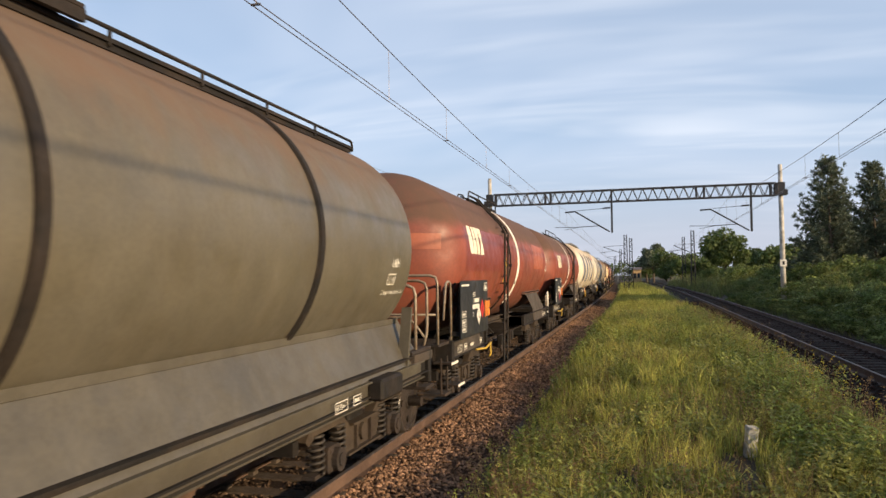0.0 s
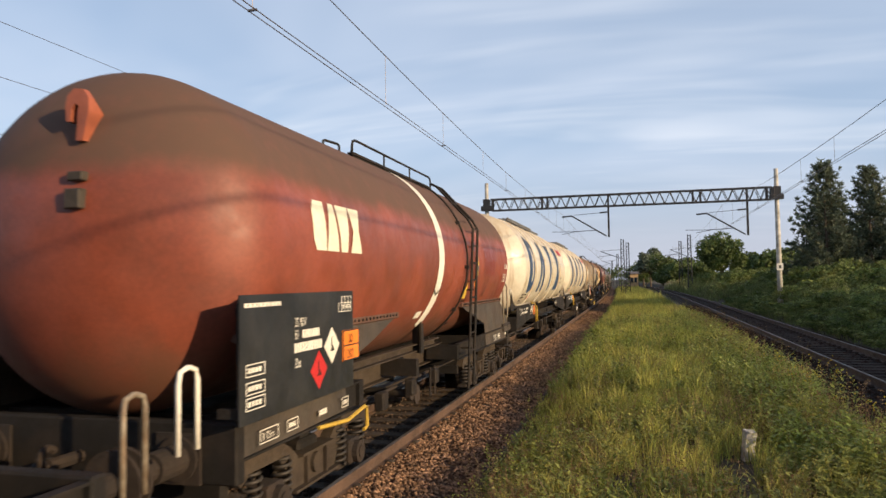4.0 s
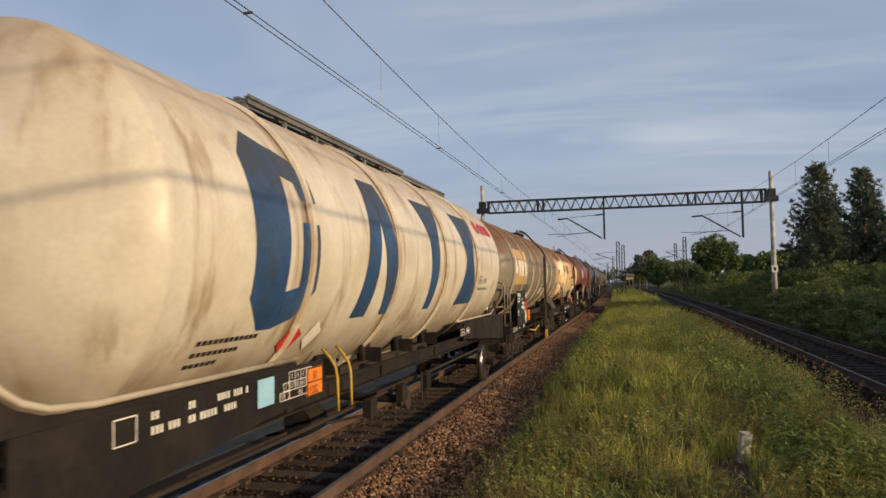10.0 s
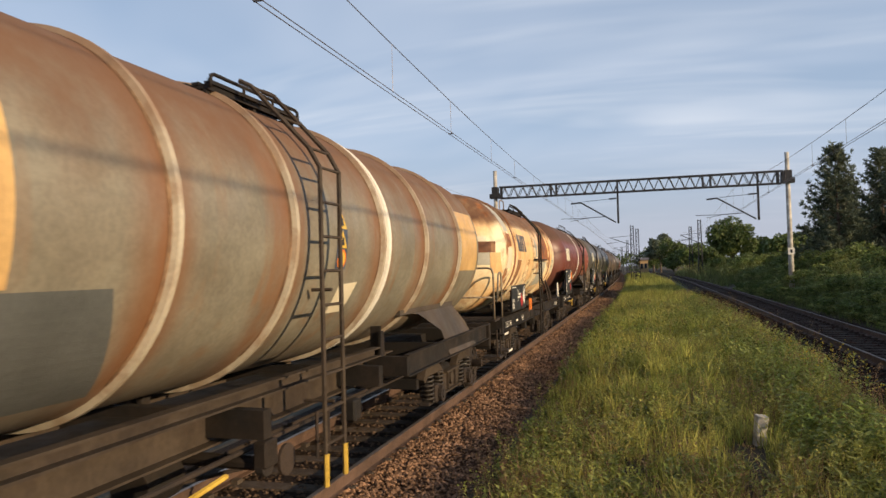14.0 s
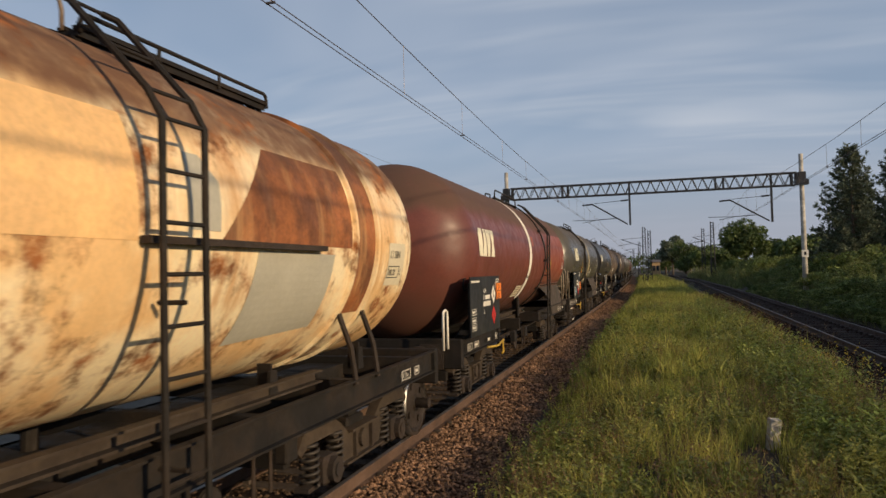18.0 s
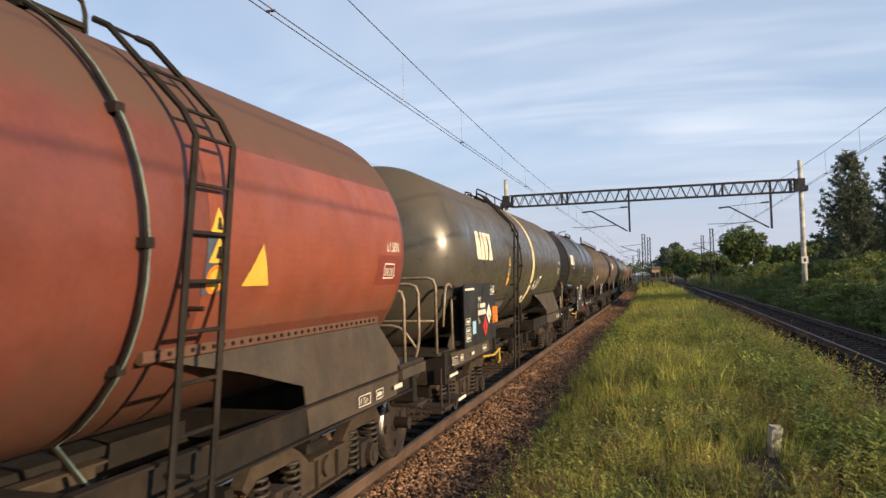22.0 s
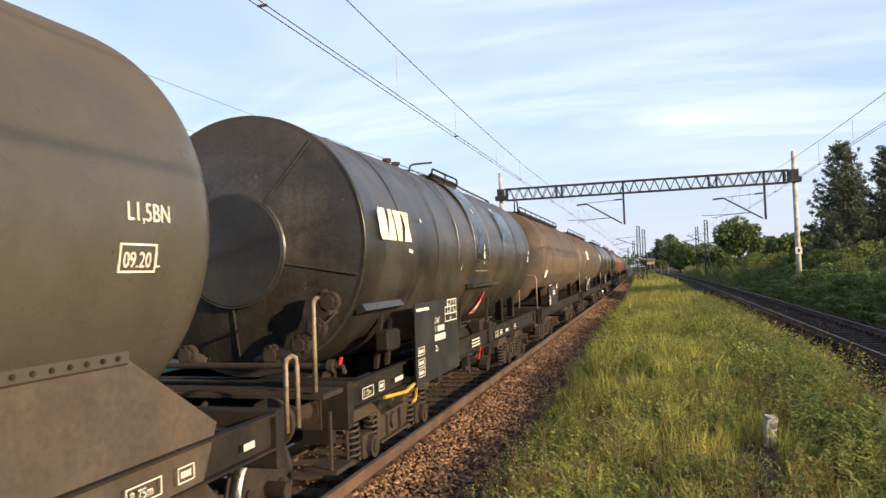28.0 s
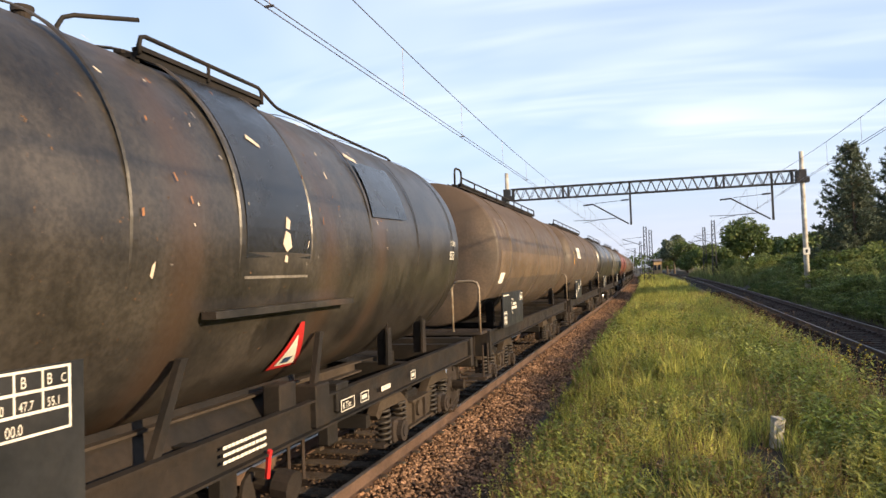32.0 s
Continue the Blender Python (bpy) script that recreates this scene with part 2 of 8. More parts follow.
M["grass"] = leaf("grass_green", (0.29, 0.325, 0.072), (0.52, 0.47, 0.13), island=0.5, trans=0.45)
M["grass_dry"] = leaf("grass_dry", (0.32, 0.225, 0.115), (0.20, 0.12, 0.07), island=0.5, trans=0.3)
M["weed"] = leaf("weed_green", (0.19, 0.245, 0.06), (0.35, 0.36, 0.105), island=0.5, trans=0.42)
M["flower"] = leaf("yellow_flower", (0.60, 0.47, 0.05), (0.45, 0.38, 0.06))
M["bush"] = leaf("bush_green", (0.15, 0.20, 0.055), (0.31, 0.33, 0.105), island=0.5, trans=0.42)
M["reed"] = leaf("bank_grass", (0.15, 0.18, 0.055), (0.26, 0.25, 0.10), island=0.5, trans=0.35)
M["pine"] = leaf("pine_green", (0.105, 0.13, 0.082), (0.18, 0.205, 0.13), island=0.5, trans=0.2)
M["tree"] = leaf("tree_green", (0.085, 0.125, 0.035), (0.13, 0.16, 0.05))
M["bark"] = mat("bark", (0.12, 0.09, 0.065), 0.95, bump=0.8, bscale=20)

# ---- mesh helpers ----


def part(name, bm, material, parent=None, label="", smooth=False):
    me = bpy.data.meshes.new(name)
    if smooth:
        for f in bm.faces:
            f.smooth = True
    bm.to_mesh(me)
    bm.free()
    me.materials.append(material)
    ob = new(name, me)
    if parent:
        ob.parent = parent
    if label:
        tagged(ob, label)
    return ob


def from_arrays(name, verts, faces, material, parent=None):
    me = bpy.data.meshes.new(name)
    me.from_pydata(verts, [], faces)
    me.materials.append(material)
    ob = new(name, me)
    if parent:
        ob.parent = parent
    return ob


def box(bm, x0, x1, y0, y1, z0, z1, bevel=0.0, m=None):
    r = bmesh.ops.create_cube(bm, size=1.0)
    vs = r["verts"]
    t = Matrix.Translation(((x0 + x1) / 2, (y0 + y1) / 2, (z0 + z1) / 2)) @ Matrix.Diagonal((abs(x1 - x0), abs(y1 - y0), abs(z1 - z0), 1))
    if m is not None:
        t = m @ t
    bmesh.ops.transform(bm, matrix=t, verts=vs)
    if bevel:
        es = {e for v in vs for e in v.link_edges}
        bmesh.ops.bevel(bm, geom=list(es), offset=bevel, segments=1, affect="EDGES")
    return bm


def rod(bm, p, q, r, seg=8, r2=None):
    p, q = Vector(p), Vector(q)
    d = q - p
    m = Matrix.Translation((p + q) / 2) @ d.to_track_quat("Z", "Y").to_matrix().to_4x4()
    bmesh.ops.create_cone(bm, cap_ends=True, segments=seg, radius1=r, radius2=r if r2 is None else r2, depth=d.length, matrix=m)
    return bm


def tube(bm, pts, r, seg=6):
    """A round bar bent along points."""
    pts = [Vector(p) for p in pts]
    rings = []
    for i, p in enumerate(pts):
        d = (pts[min(i + 1, len(pts) - 1)] - pts[max(i - 1, 0)]).normalized()
        u = d.cross(Vector((0.31, 0.17, 0.93))).normalized()
        v = d.cross(u)
        rings.append([bm.verts.new(p + r * (math.cos(k * 2 * math.pi / seg) * u + math.sin(k * 2 * math.pi / seg) * v)) for k in range(seg)])
    for a_, b_ in zip(rings, rings[1:]):
        for k in range(seg):
            bm.faces.new((a_[k], a_[(k + 1) % seg], b_[(k + 1) % seg], b_[k]))
    bm.faces.new(rings[0][::-1])
    bm.faces.new(rings[-1])
    return bm


def arc(c, r, a0, a1, n, ax, ay):
    c, ax, ay = Vector(c), Vector(ax), Vector(ay)
    return [c + r * (math.cos(radians(a0 + (a1 - a0) * i / n)) * ax + math.sin(radians(a0 + (a1 - a0) * i / n)) * ay) for i in range(n + 1)]


def lathe(bm, profile, zc, seg=64, a0=0.0, a1=360.0):
    """A body turned about the y axis at height zc: profile of (y, radius) or (y, radius, dz)."""
    full = abs(a1 - a0) > 359.9
    n = seg if full else seg + 1
    rings = []
    for pr in profile:
        y, r, dz = pr if len(pr) == 3 else (*pr, 0.0)
        if r < 1e-4:
            rings.append([bm.verts.new((0, y, zc + dz))])
        else:
            rings.append([bm.verts.new((r * math.cos(radians(a0) + radians(a1 - a0) * k / seg), y, zc + dz + r * math.sin(radians(a0) + radians(a1 - a0) * k / seg))) for k in range(n)])
    for a_, b_ in zip(rings, rings[1:]):
        for k in range(seg):
            k2 = (k + 1) % n
            if len(a_) == 1 and len(b_) > 1:
                bm.faces.new((a_[0], b_[k2], b_[k]))
            elif len(b_) == 1 and len(a_) > 1:
                bm.faces.new((a_[k], a_[k2], b_[0]))
            elif len(a_) > 1:
                bm.faces.new((a_[k], a_[k2], b_[k2], b_[k]))
    return bm


def prism(bm, poly, x0, x1):
    """A plate: the polygon of (y, z) points between two x planes."""
    a_ = [bm.verts.new((x0, y, z)) for y, z in poly]
    b_ = [bm.verts.new((x1, y, z)) for y, z in poly]
    n = len(poly)
    bm.faces.new(a_[::-1])
    bm.faces.new(b_)
    for i in range(n):
        bm.faces.new((a_[i], a_[(i + 1) % n], b_[(i + 1) % n], b_[i]))
    bmesh.ops.recalc_face_normals(bm, faces=bm.faces[:])
    return bm


def thing(name, label, category, group="", kind=""):
    return tagged(new(name), label, category, group, kind)

# ---- ground and tracks ----
def bend(y):
    """Sideways place of the train's track: straight here, a wide curve to the left further on."""
    return -1.1e-4 * max(0.0, y - 45.0) ** 2 if y < 400 else bend(399.9) - 0.078 * (y - 400)


def right_x(y):
    """Centre of the second track."""
    return 9.40 + 0.012 * y + bend(y)


RIGHT_Z = 0.31


def ground_z(x, y):
    b = bend(min(y, 500))
    u = x - b
    pts = ((-3000, -0.2), (-40, -0.35), (-6, -0.45), (-3.3, -0.6), (-2.1, -0.26), (2.0, -0.28), (2.4, -0.20), (3.0, -0.08), (3.8, -0.01), (4.6, 0.03), (5.6, 0.05), (6.4, 0.06),
           (7.0, 0.08), (7.4, 0.04), (11.2, 0.04), (12.2, 0.15), (14.0, 0.8), (18, 1.1), (60, 0.9), (3000, 0.4))
    for (x0, z0), (x1, z1) in zip(pts, pts[1:]):
        if x0 <= u <= x1:
            return z0 + (z1 - z0) * (u - x0) / (x1 - x0) + 0.05 * noise.noise((x * 0.5, y * 0.35, 0)) * (1.0 if 2.8 < u < 7.2 or u > 12.5 or u < -3.5 else 0.0)
    return 0.0


def build_ground():
    us = [-3000, -800, -250, -100, -60, -40, -25, -15, -10, -8, -6, -5, -4, -3.3, -2.7, -2.1, -1, 0, 1, 2.0, 2.25, 2.55, 2.8, 3.05, 3.3, 3.7, 4.1, 4.5, 5, 5.5, 6, 6.4, 6.75,
          7.1, 7.6, 8.5, 9.4, 10.3, 11.2, 12.2, 13, 14, 16, 18, 22, 28, 40, 60, 110, 300, 900, 3000]
    ys = [-1500, -400, -120, -60, -30, -15] + [i * 1.5 - 8 for i in range(40)] + [55 + 5 * i for i in range(30)] + [210, 230, 260, 300, 350, 400, 500, 700, 1200, 3000]
    vs = [(u + bend(min(y, 500)), y, ground_z(u + bend(min(y, 500)), y)) for y in ys for u in us]
    n = len(us)
    fs = [(j * n + i, j * n + i + 1, (j + 1) * n + i + 1, (j + 1) * n + i) for j in range(len(ys) - 1) for i in range(n - 1)]
    tagged(from_arrays("ground", vs, fs, M["soil"]), "earthy ground with low weeds between the tracks", "ground", kind="structure")


RAIL = ((-0.075, -0.172), (0.075, -0.172), (0.075, -0.160), (0.012, -0.145), (0.009, -0.045), (0.036, -0.036), (0.036, -0.010), (0.030, -0.001), (-0.030, -0.001),
        (-0.036, -0.010), (-0.036, -0.036), (-0.009, -0.045), (-0.012, -0.145), (-0.075, -0.160))


def build_rail(track, xf, z0, side, label, steel="rail", head="railtop"):
    ys = [-40 + 4 * i for i in range(25)] + [60 + 8 * i for i in range(45)]
    vs, fs, top = [], [], []
    n = len(RAIL)
    for y in ys:
        vs += [(xf(y) + side * 0.7535 + x, y, z0 + z) for x, z in RAIL]
    for j in range(len(ys) - 1):
        fs += [(j * n + i, j * n + (i + 1) % n, (j + 1) * n + (i + 1) % n, (j + 1) * n + i) for i in range(n)]
    ob = from_arrays("rail", vs, fs, M[steel], track)
    tagged(ob, label)
    vs, fs = [], []
    for y in ys:
        vs += [(xf(y) + side * 0.7535 - 0.027, y, z0 + 0.002), (xf(y) + side * 0.7535 + 0.027, y, z0 + 0.002), (xf(y) + side * 0.7535 + 0.027, y, z0 - 0.0005), (xf(y) + side * 0.7535 - 0.027, y, z0 - 0.0005)]
    for j in range(len(ys) - 1):
        fs += [(j * 4 + i, j * 4 + (i + 1) % 4, (j + 1) * 4 + (i + 1) % 4, (j + 1) * 4 + i) for i in range(4)]
    from_arrays("running_surface", vs, fs, M[head], ob)


def sleeper_mesh(material):
    bm = bmesh.new()
    sec = ((-1.3, -0.20), (-0.45, -0.18), (0.45, -0.18), (1.3, -0.20))
    for (xa, za), (xb, zb) in zip(sec, sec[1:]):
        r = bmesh.ops.create_cube(bm, size=1.0)["verts"]
        for v in r:
            z = za if v.co.x < 0 else zb
            v.co = (xa if v.co.x < 0 else xb, v.co.y * (0.24 if v.co.z > 0 else 0.29), z if v.co.z > 0 else -0.36)
    for s in (-1, 1):
        for w in (-0.11, 0.11):
            box(bm, s * 0.7535 + w - 0.045, s * 0.7535 + w + 0.045, -0.06, 0.06, -0.19, -0.135)
    me = bpy.data.meshes.new("sleeper")
    bm.to_mesh(me)
    bm.free()
    me.materials.append(material)
    return me


def build_track(name, label, xf, z0, y_first, y_near, y_last, material, steel="rail", head="railtop"):
    track = thing(name, label, "railway track", kind="structure")
    for s in (-1, 1):
        build_rail(track, xf, z0, s, "rusty steel rail with a worn head", steel, head)
    me = sleeper_mesh(material)
    y = y_first
    far = bmesh.new()
    rng = random.Random(3)
    while y < y_last:
        if y < y_near:
            ob = new("sleeper", me)
            ob.parent = track
            ob.matrix_local = pose(xf(y), y + rng.uniform(-0.02, 0.02), z0, 0, 0, rng.uniform(-0.6, 0.6))
        else:
            box(far, xf(y) - 1.3, xf(y) + 1.3, y - 0.12, y + 0.12, z0 - 0.36, z0 - 0.19)
        y += 0.6
    tagged(part("far_sleepers", far, material, track), kind="stuff")
    return track


def build_bed(name, xf, z0, wl, wr, label, side, middle):
    ys = [-40 + 5 * i for i in range(20)] + [60 + 10 * i for i in range(40)]
    prof = ((-wl - 0.7, -0.62), (-wl, -0.25), (-1.25, -0.205), (-0.85, -0.16), (-0.70, -0.205), (0.70, -0.205), (0.85, -0.16), (1.10, -0.188), (1.30, -0.212), (wr, -0.26), (wr + 0.6, -0.5))
    vs = [(xf(y) + u, y, z0 + z) for y in ys for u, z in prof]
    n = len(prof)
    fs = [(j * n + i, j * n + i + 1, (j + 1) * n + i + 1, (j + 1) * n + i) for j in range(len(ys) - 1) for i in range(n - 1)]
    ob = tagged(from_arrays(name, vs, fs, M[side]), label, "ballast", kind="structure")
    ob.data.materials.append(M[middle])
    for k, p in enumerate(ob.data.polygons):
        # far shoulder and the strip between the rails take the shade-darkened colour
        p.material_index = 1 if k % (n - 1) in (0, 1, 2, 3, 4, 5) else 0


def build_stones(name, count, rng_seed, xf, z0, spots, label, material):
    """Loose ballast stones: (share, x range, y range)."""
    rng = np.random.RandomState(rng_seed)
    base = np.array([(0, 0, 1.0), (0.9, 0.1, 0.25), (0.2, 0.95, 0.2), (-0.85, 0.4, 0.3), (-0.55, -0.8, 0.2), (0.5, -0.85, 0.25), (0.1, 0.05, -0.6)])
    tris = [(0, 1, 2), (0, 2, 3), (0, 3, 4), (0, 4, 5), (0, 5, 1), (6, 2, 1), (6, 3, 2), (6, 4, 3), (6, 5, 4), (6, 1, 5)]
    vs, fs = [], []
    for share, x0, x1, y0, y1, power, zo in spots:
        for _ in range(int(count * share)):
            y = y0 + (y1 - y0) * rng.rand() ** power
            u = rng.uniform(x0, x1)
            s = rng.uniform(0.014, 0.036) * (1.0 if y < 20 else 1.4)
            ang, c_ = rng.rand() * 6.28, len(vs)
            z = z0 + zo - 0.012 - 0.075 * max(0.0, abs(u) - 0.95) if abs(u) > 0.8 else z0 + zo - 0.05
            ca, sa = math.cos(ang), math.sin(ang)
            jit = 1 + rng.uniform(-0.3, 0.3, (7, 3))
            p = base * jit * (s * rng.uniform(0.8, 1.4), s, s * rng.uniform(0.6, 1.1))
            for q in p:
                vs.append((xf(y) + u + q[0] * ca - q[1] * sa, y + q[0] * sa + q[1] * ca, z + q[2] + 0.01))
            fs += [tuple(i + c_ for i in t) for t in tris]
    tagged(from_arrays(name, vs, fs, material), label, "ballast", kind="stuff")


build_ground()
build_bed("ballast_bed_near", bend, 0.0, 2.0, 2.1, "brown stone ballast bed of the train's track", "bed", "bed_shaded")
build_bed("ballast_bed_right", right_x, RIGHT_Z, 1.8, 1.8, "red-brown ballast bed of the second track, darkened as in shade", "bed_red_shaded", "bed_shaded")
build_track("railway_track_near", "track of rusty rails on concrete sleepers under the train", bend, 0.0, 2.2, 110, 330, M["sleeper"])
build_track("railway_track_right", "empty track of rusty rails on concrete sleepers", right_x, RIGHT_Z, 6.2, 100, 260, M["sleeper_shaded"], "rail_dull", "railtop_dull")
build_stones("ballast_stones", 30000, 5, bend, -0.16, ((0.82, 0.83, 2.45, 4.5, 40, 1.8, 0.0), (0.18, 0.83, 2.45, 36, 110, 1.3, 0.0)), "loose reddish-brown ballast stones beside the rail", M["ballast"])
build_stones("oily_ballast_stones", 6000, 7, bend, -0.16, ((1.0, -0.70, 0.70, 4, 40, 1.6, 0.0),), "ballast stones between the rails, darkened as in the train's shade", M["ballast_shaded"])
build_stones("dark_ballast_stones", 7000, 6, right_x, RIGHT_Z - 0.16, ((0.6, -2.3, -0.85, 9, 60, 1.5, 0.0), (0.4, -0.70, 0.70, 9, 60, 1.5, 0.0)), "loose red-brown ballast stones of the second track, darkened as in shade", M["ballast_red_shaded"])

# ---- overhead line ----
GY = 46.0


def lattice(bm, p, q, up, depth, n, r=0.022):
    """One face of a lattice girder between p and q."""
    p, q, up = Vector(p), Vector(q), Vector(up)
    for i in range(n):
        a_, b_ = p.lerp(q, i / n), p.lerp(q, (i + 0.5) / n)
        c_ = p.lerp(q, (i + 1) / n)
        rod(bm, a_, b_ + up * depth, r, 4)
        rod(bm, b_ + up * depth, c_, r, 4)


def cantilever(parent, x, gy, dz=0.0, s=1.0, side=-1):
    """Drop post on the girder with its stay, strut and registration arm towards one side."""
    bm = bmesh.new()
    box(bm, x - 0.06, x + 0.06, gy - 0.06, gy + 0.06, 5.05 + dz, 7.85 + dz)
    part("drop_post", bm, M["gantry"], parent)
    bm = bmesh.new()
    rod(bm, (x + side * 0.15, gy, 5.12 + dz), (x + side * 2.35, gy, 6.5 + dz), 0.045, 6)
    rod(bm, (x + side * 2.3, gy, 6.49 + dz), (x + side * 2.95, gy, 6.44 + dz), 0.05, 6)
    part("strut", bm, M["gantry"], parent)
    bm = bmesh.new()
    rod(bm, (x, gy, 6.66 + dz), (x + side * 2.2, gy, 6.53 + dz), 0.016, 5)
    rod(bm, (x + side * 0.1, gy, 6.66 + dz), (x + side * 0.55, gy, 6.63 + dz), 0.05, 6)
    part("stay", bm, M["gantry"], parent)
    bm = bmesh.new()
    rod(bm, (x + side * 0.75, gy, 5.52 + dz), (x + side * 2.2, gy, 5.46 + dz), 0.025, 5)
    rod(bm, (x + side * 2.2, gy, 5.46 + dz), (x + side * 3.6, gy, 5.48 + dz), 0.018, 5)
    rod(bm, (x + side * 2.1, gy, 5.45 + dz), (x + side * 3.0, gy, 5.30 + dz), 0.015, 5)
    part("registration_arm", bm, M["gantry"], parent)


def build_gantry():
    g = thing("catenary_gantry", "dark steel lattice gantry on concrete poles over both tracks", "gantry")
    x0, x1, z0, z1 = -4.75, 12.5, 7.04, 7.78
    for zz in (z0, z1):
        for yy in (-0.25, 0.25):
            bm = bmesh.new()
            box(bm, x0, x1, GY + yy - 0.035, GY + yy + 0.035, zz - 0.04, zz + 0.04)
            part("chord", bm, M["gantry"], g)
    for yy in (-0.25, 0.25):
        bm = bmesh.new()
        lattice(bm, (x0, GY + yy, z0), (x1, GY + yy, z0), (0, 0, 1), z1 - z0, 28)
        tagged(part("lacing", bm, M["gantry"], g), kind="stuff")
    for xx in (x0 + 0.1, x0 + 3.4, x0 + 3.75, 8.0, 8.45, x1 - 0.25, x1):
        for yy in (-0.25, 0.25):
            bm = bmesh.new()
            box(bm, xx - 0.04, xx + 0.04, GY + yy - 0.04, GY + yy + 0.04, z0, z1)
            part("splice", bm, M["gantry"], g)
    for xx, lean in ((-5.05, 0.0), (12.80, 0.0)):
        bm = bmesh.new()
        bmesh.ops.create_cone(bm, cap_ends=True, segments=14, radius1=0.165, radius2=0.12, depth=9.6, matrix=Matrix.Translation((xx, GY, 4.1)))
        part("pole", bm, M["concrete"], g, "grey concrete pole", smooth=True)
        bm = bmesh.new()
        box(bm, xx - 0.35, xx + 0.35, GY - 0.3, GY + 0.3, 7.05, 7.35)
        box(bm, xx - 0.2, xx + 0.2, GY - 0.3, GY + 0.3, 7.35, 7.8)
        part("bracket", bm, M["gantry"], g)
    bm = bmesh.new()
    box(bm, 12.62, 12.98, GY - 0.24, GY - 0.22, 2.75, 3.15)
    sg = part("sign_plate", bm, M["white"], g, "small white sign plate")
    bm = bmesh.new()
    box(bm, 12.74, 12.86, GY - 0.246, GY - 0.241, 2.85, 3.05)
    part("sign_bar", bm, M["black"], sg)
    cantilever(g, 2.87, GY)
    cantilever(g, 11.13, GY, -0.15)


def catenary(name, xf, con_z, cat_z, sag_low, y_sup, label, first=None):
    """Contact wires, a sagging carrier and droppers between supports."""
    w = thing(name, label, "overhead wire")
    y0, y1 = y_sup[0], y_sup[-1]

    def carrier(y):
        if y < 46 and first:
            return first[0] + first[1] * (y - first[2]) ** 2
        for a_, b_ in zip(y_sup, y_sup[1:]):
            if a_ <= y <= b_:
                u = (y - a_) / (b_ - a_)
                return cat_z - (cat_z - sag_low) * 4 * u * (1 - u)
        return cat_z

    steps = np.linspace(y0, y1, 90)
    for dx in (-0.05, 0.05):
        bm = bmesh.new()
        tube(bm, [(xf(y) + dx, y, con_z) for y in steps[::3]], 0.0075, 5)
        part("contact_wire", bm, M["wire"], w)
    bm = bmesh.new()
    tube(bm, [(xf(y), y, carrier(y)) for y in steps], 0.0085, 5)
    part("carrier_wire", bm, M["wire"], w)
    y = y0 + 4
    k = 0
    while y < min(y1, 130):
        bm = bmesh.new()
        rod(bm, (xf(y), y, con_z), (xf(y), y, carrier(y)), 0.004, 4)
        if k % 2 == 0:
            box(bm, xf(y) - 0.06, xf(y) + 0.06, y - 0.012, y + 0.012, con_z - 0.008, con_z + 0.016)
        part("dropper", bm, M["wire"], w)
        y += 4.0 if k % 2 else 4.6
        k += 1


def far_mast(x, y, h, side, reach, label):
    m = thing("catenary_mast", label, "mast", "far catenary masts")
    for dx in (-0.3, 0.3):
        for dy in (-0.2, 0.2):
            bm = bmesh.new()
            rod(bm, (x + dx, y + dy, 0.2), (x + dx * 0.6, y + dy * 0.6, h), 0.07, 4)
            part("mast_leg", bm, M["gantry"], m)
    bm = bmesh.new()
    for dx in (-0.3, 0.3):
        lattice(bm, (x + dx, y, 0.3), (x + dx * 0.6, y, h), (0, 1, 0), 0.2, 14, 0.035)
    lattice(bm, (x - 0.3, y, 0.3), (x - 0.18, y, h), (1, 0, 0), 0.5, 12, 0.04)
    tagged(part("lacing", bm, M["gantry"], m), kind="stuff")
    if reach:
        bm = bmesh.new()
        rod(bm, (x, y, 5.3), (x + side * reach, y, 6.5), 0.05, 5)
        rod(bm, (x, y, 6.7), (x + side * reach, y, 6.5), 0.03, 5)
        rod(bm, (x + side * reach * 0.5, y, 5.9), (x + side * reach * 1.15, y, 5.6), 0.03, 5)
        part("cantilever", bm, M["gantry"], m)


build_gantry()
catenary("left_overhead_line", lambda y: bend(y), 5.54, 6.55, 6.2, (-14, 46, 106, 166, 226), "double contact wire with carrier and droppers above the train", (6.17, 0.00115, 27.0))
catenary("right_overhead_line", lambda y: right_x(y) - 0.2, 5.35, 6.9, 6.0, (-14, 46, 106, 166), "contact wire with carrier above the empty track")
for x, y, h, sd, rc in ((3.0, 106, 8.2, -1, 3.2), (3.7, 112, 8.0, -1, 0), (12.3, 106, 8.6, -1, 2.6), (12.6, 130, 8.9, -1, 2.6), (1.2, 166, 8.2, -1, 3.2), (-1.6, 226, 8.2, -1, 3.2)):
    far_mast(x, y, h, sd, rc, "dark steel lattice catenary mast beside the line")

# ---- the train ----
ZC, TR = 2.72, 1.40          # height of the tanks' axis, and the radius of the wagon in hand
DISH = (0.86, 0.90)          # fullness of its front dish


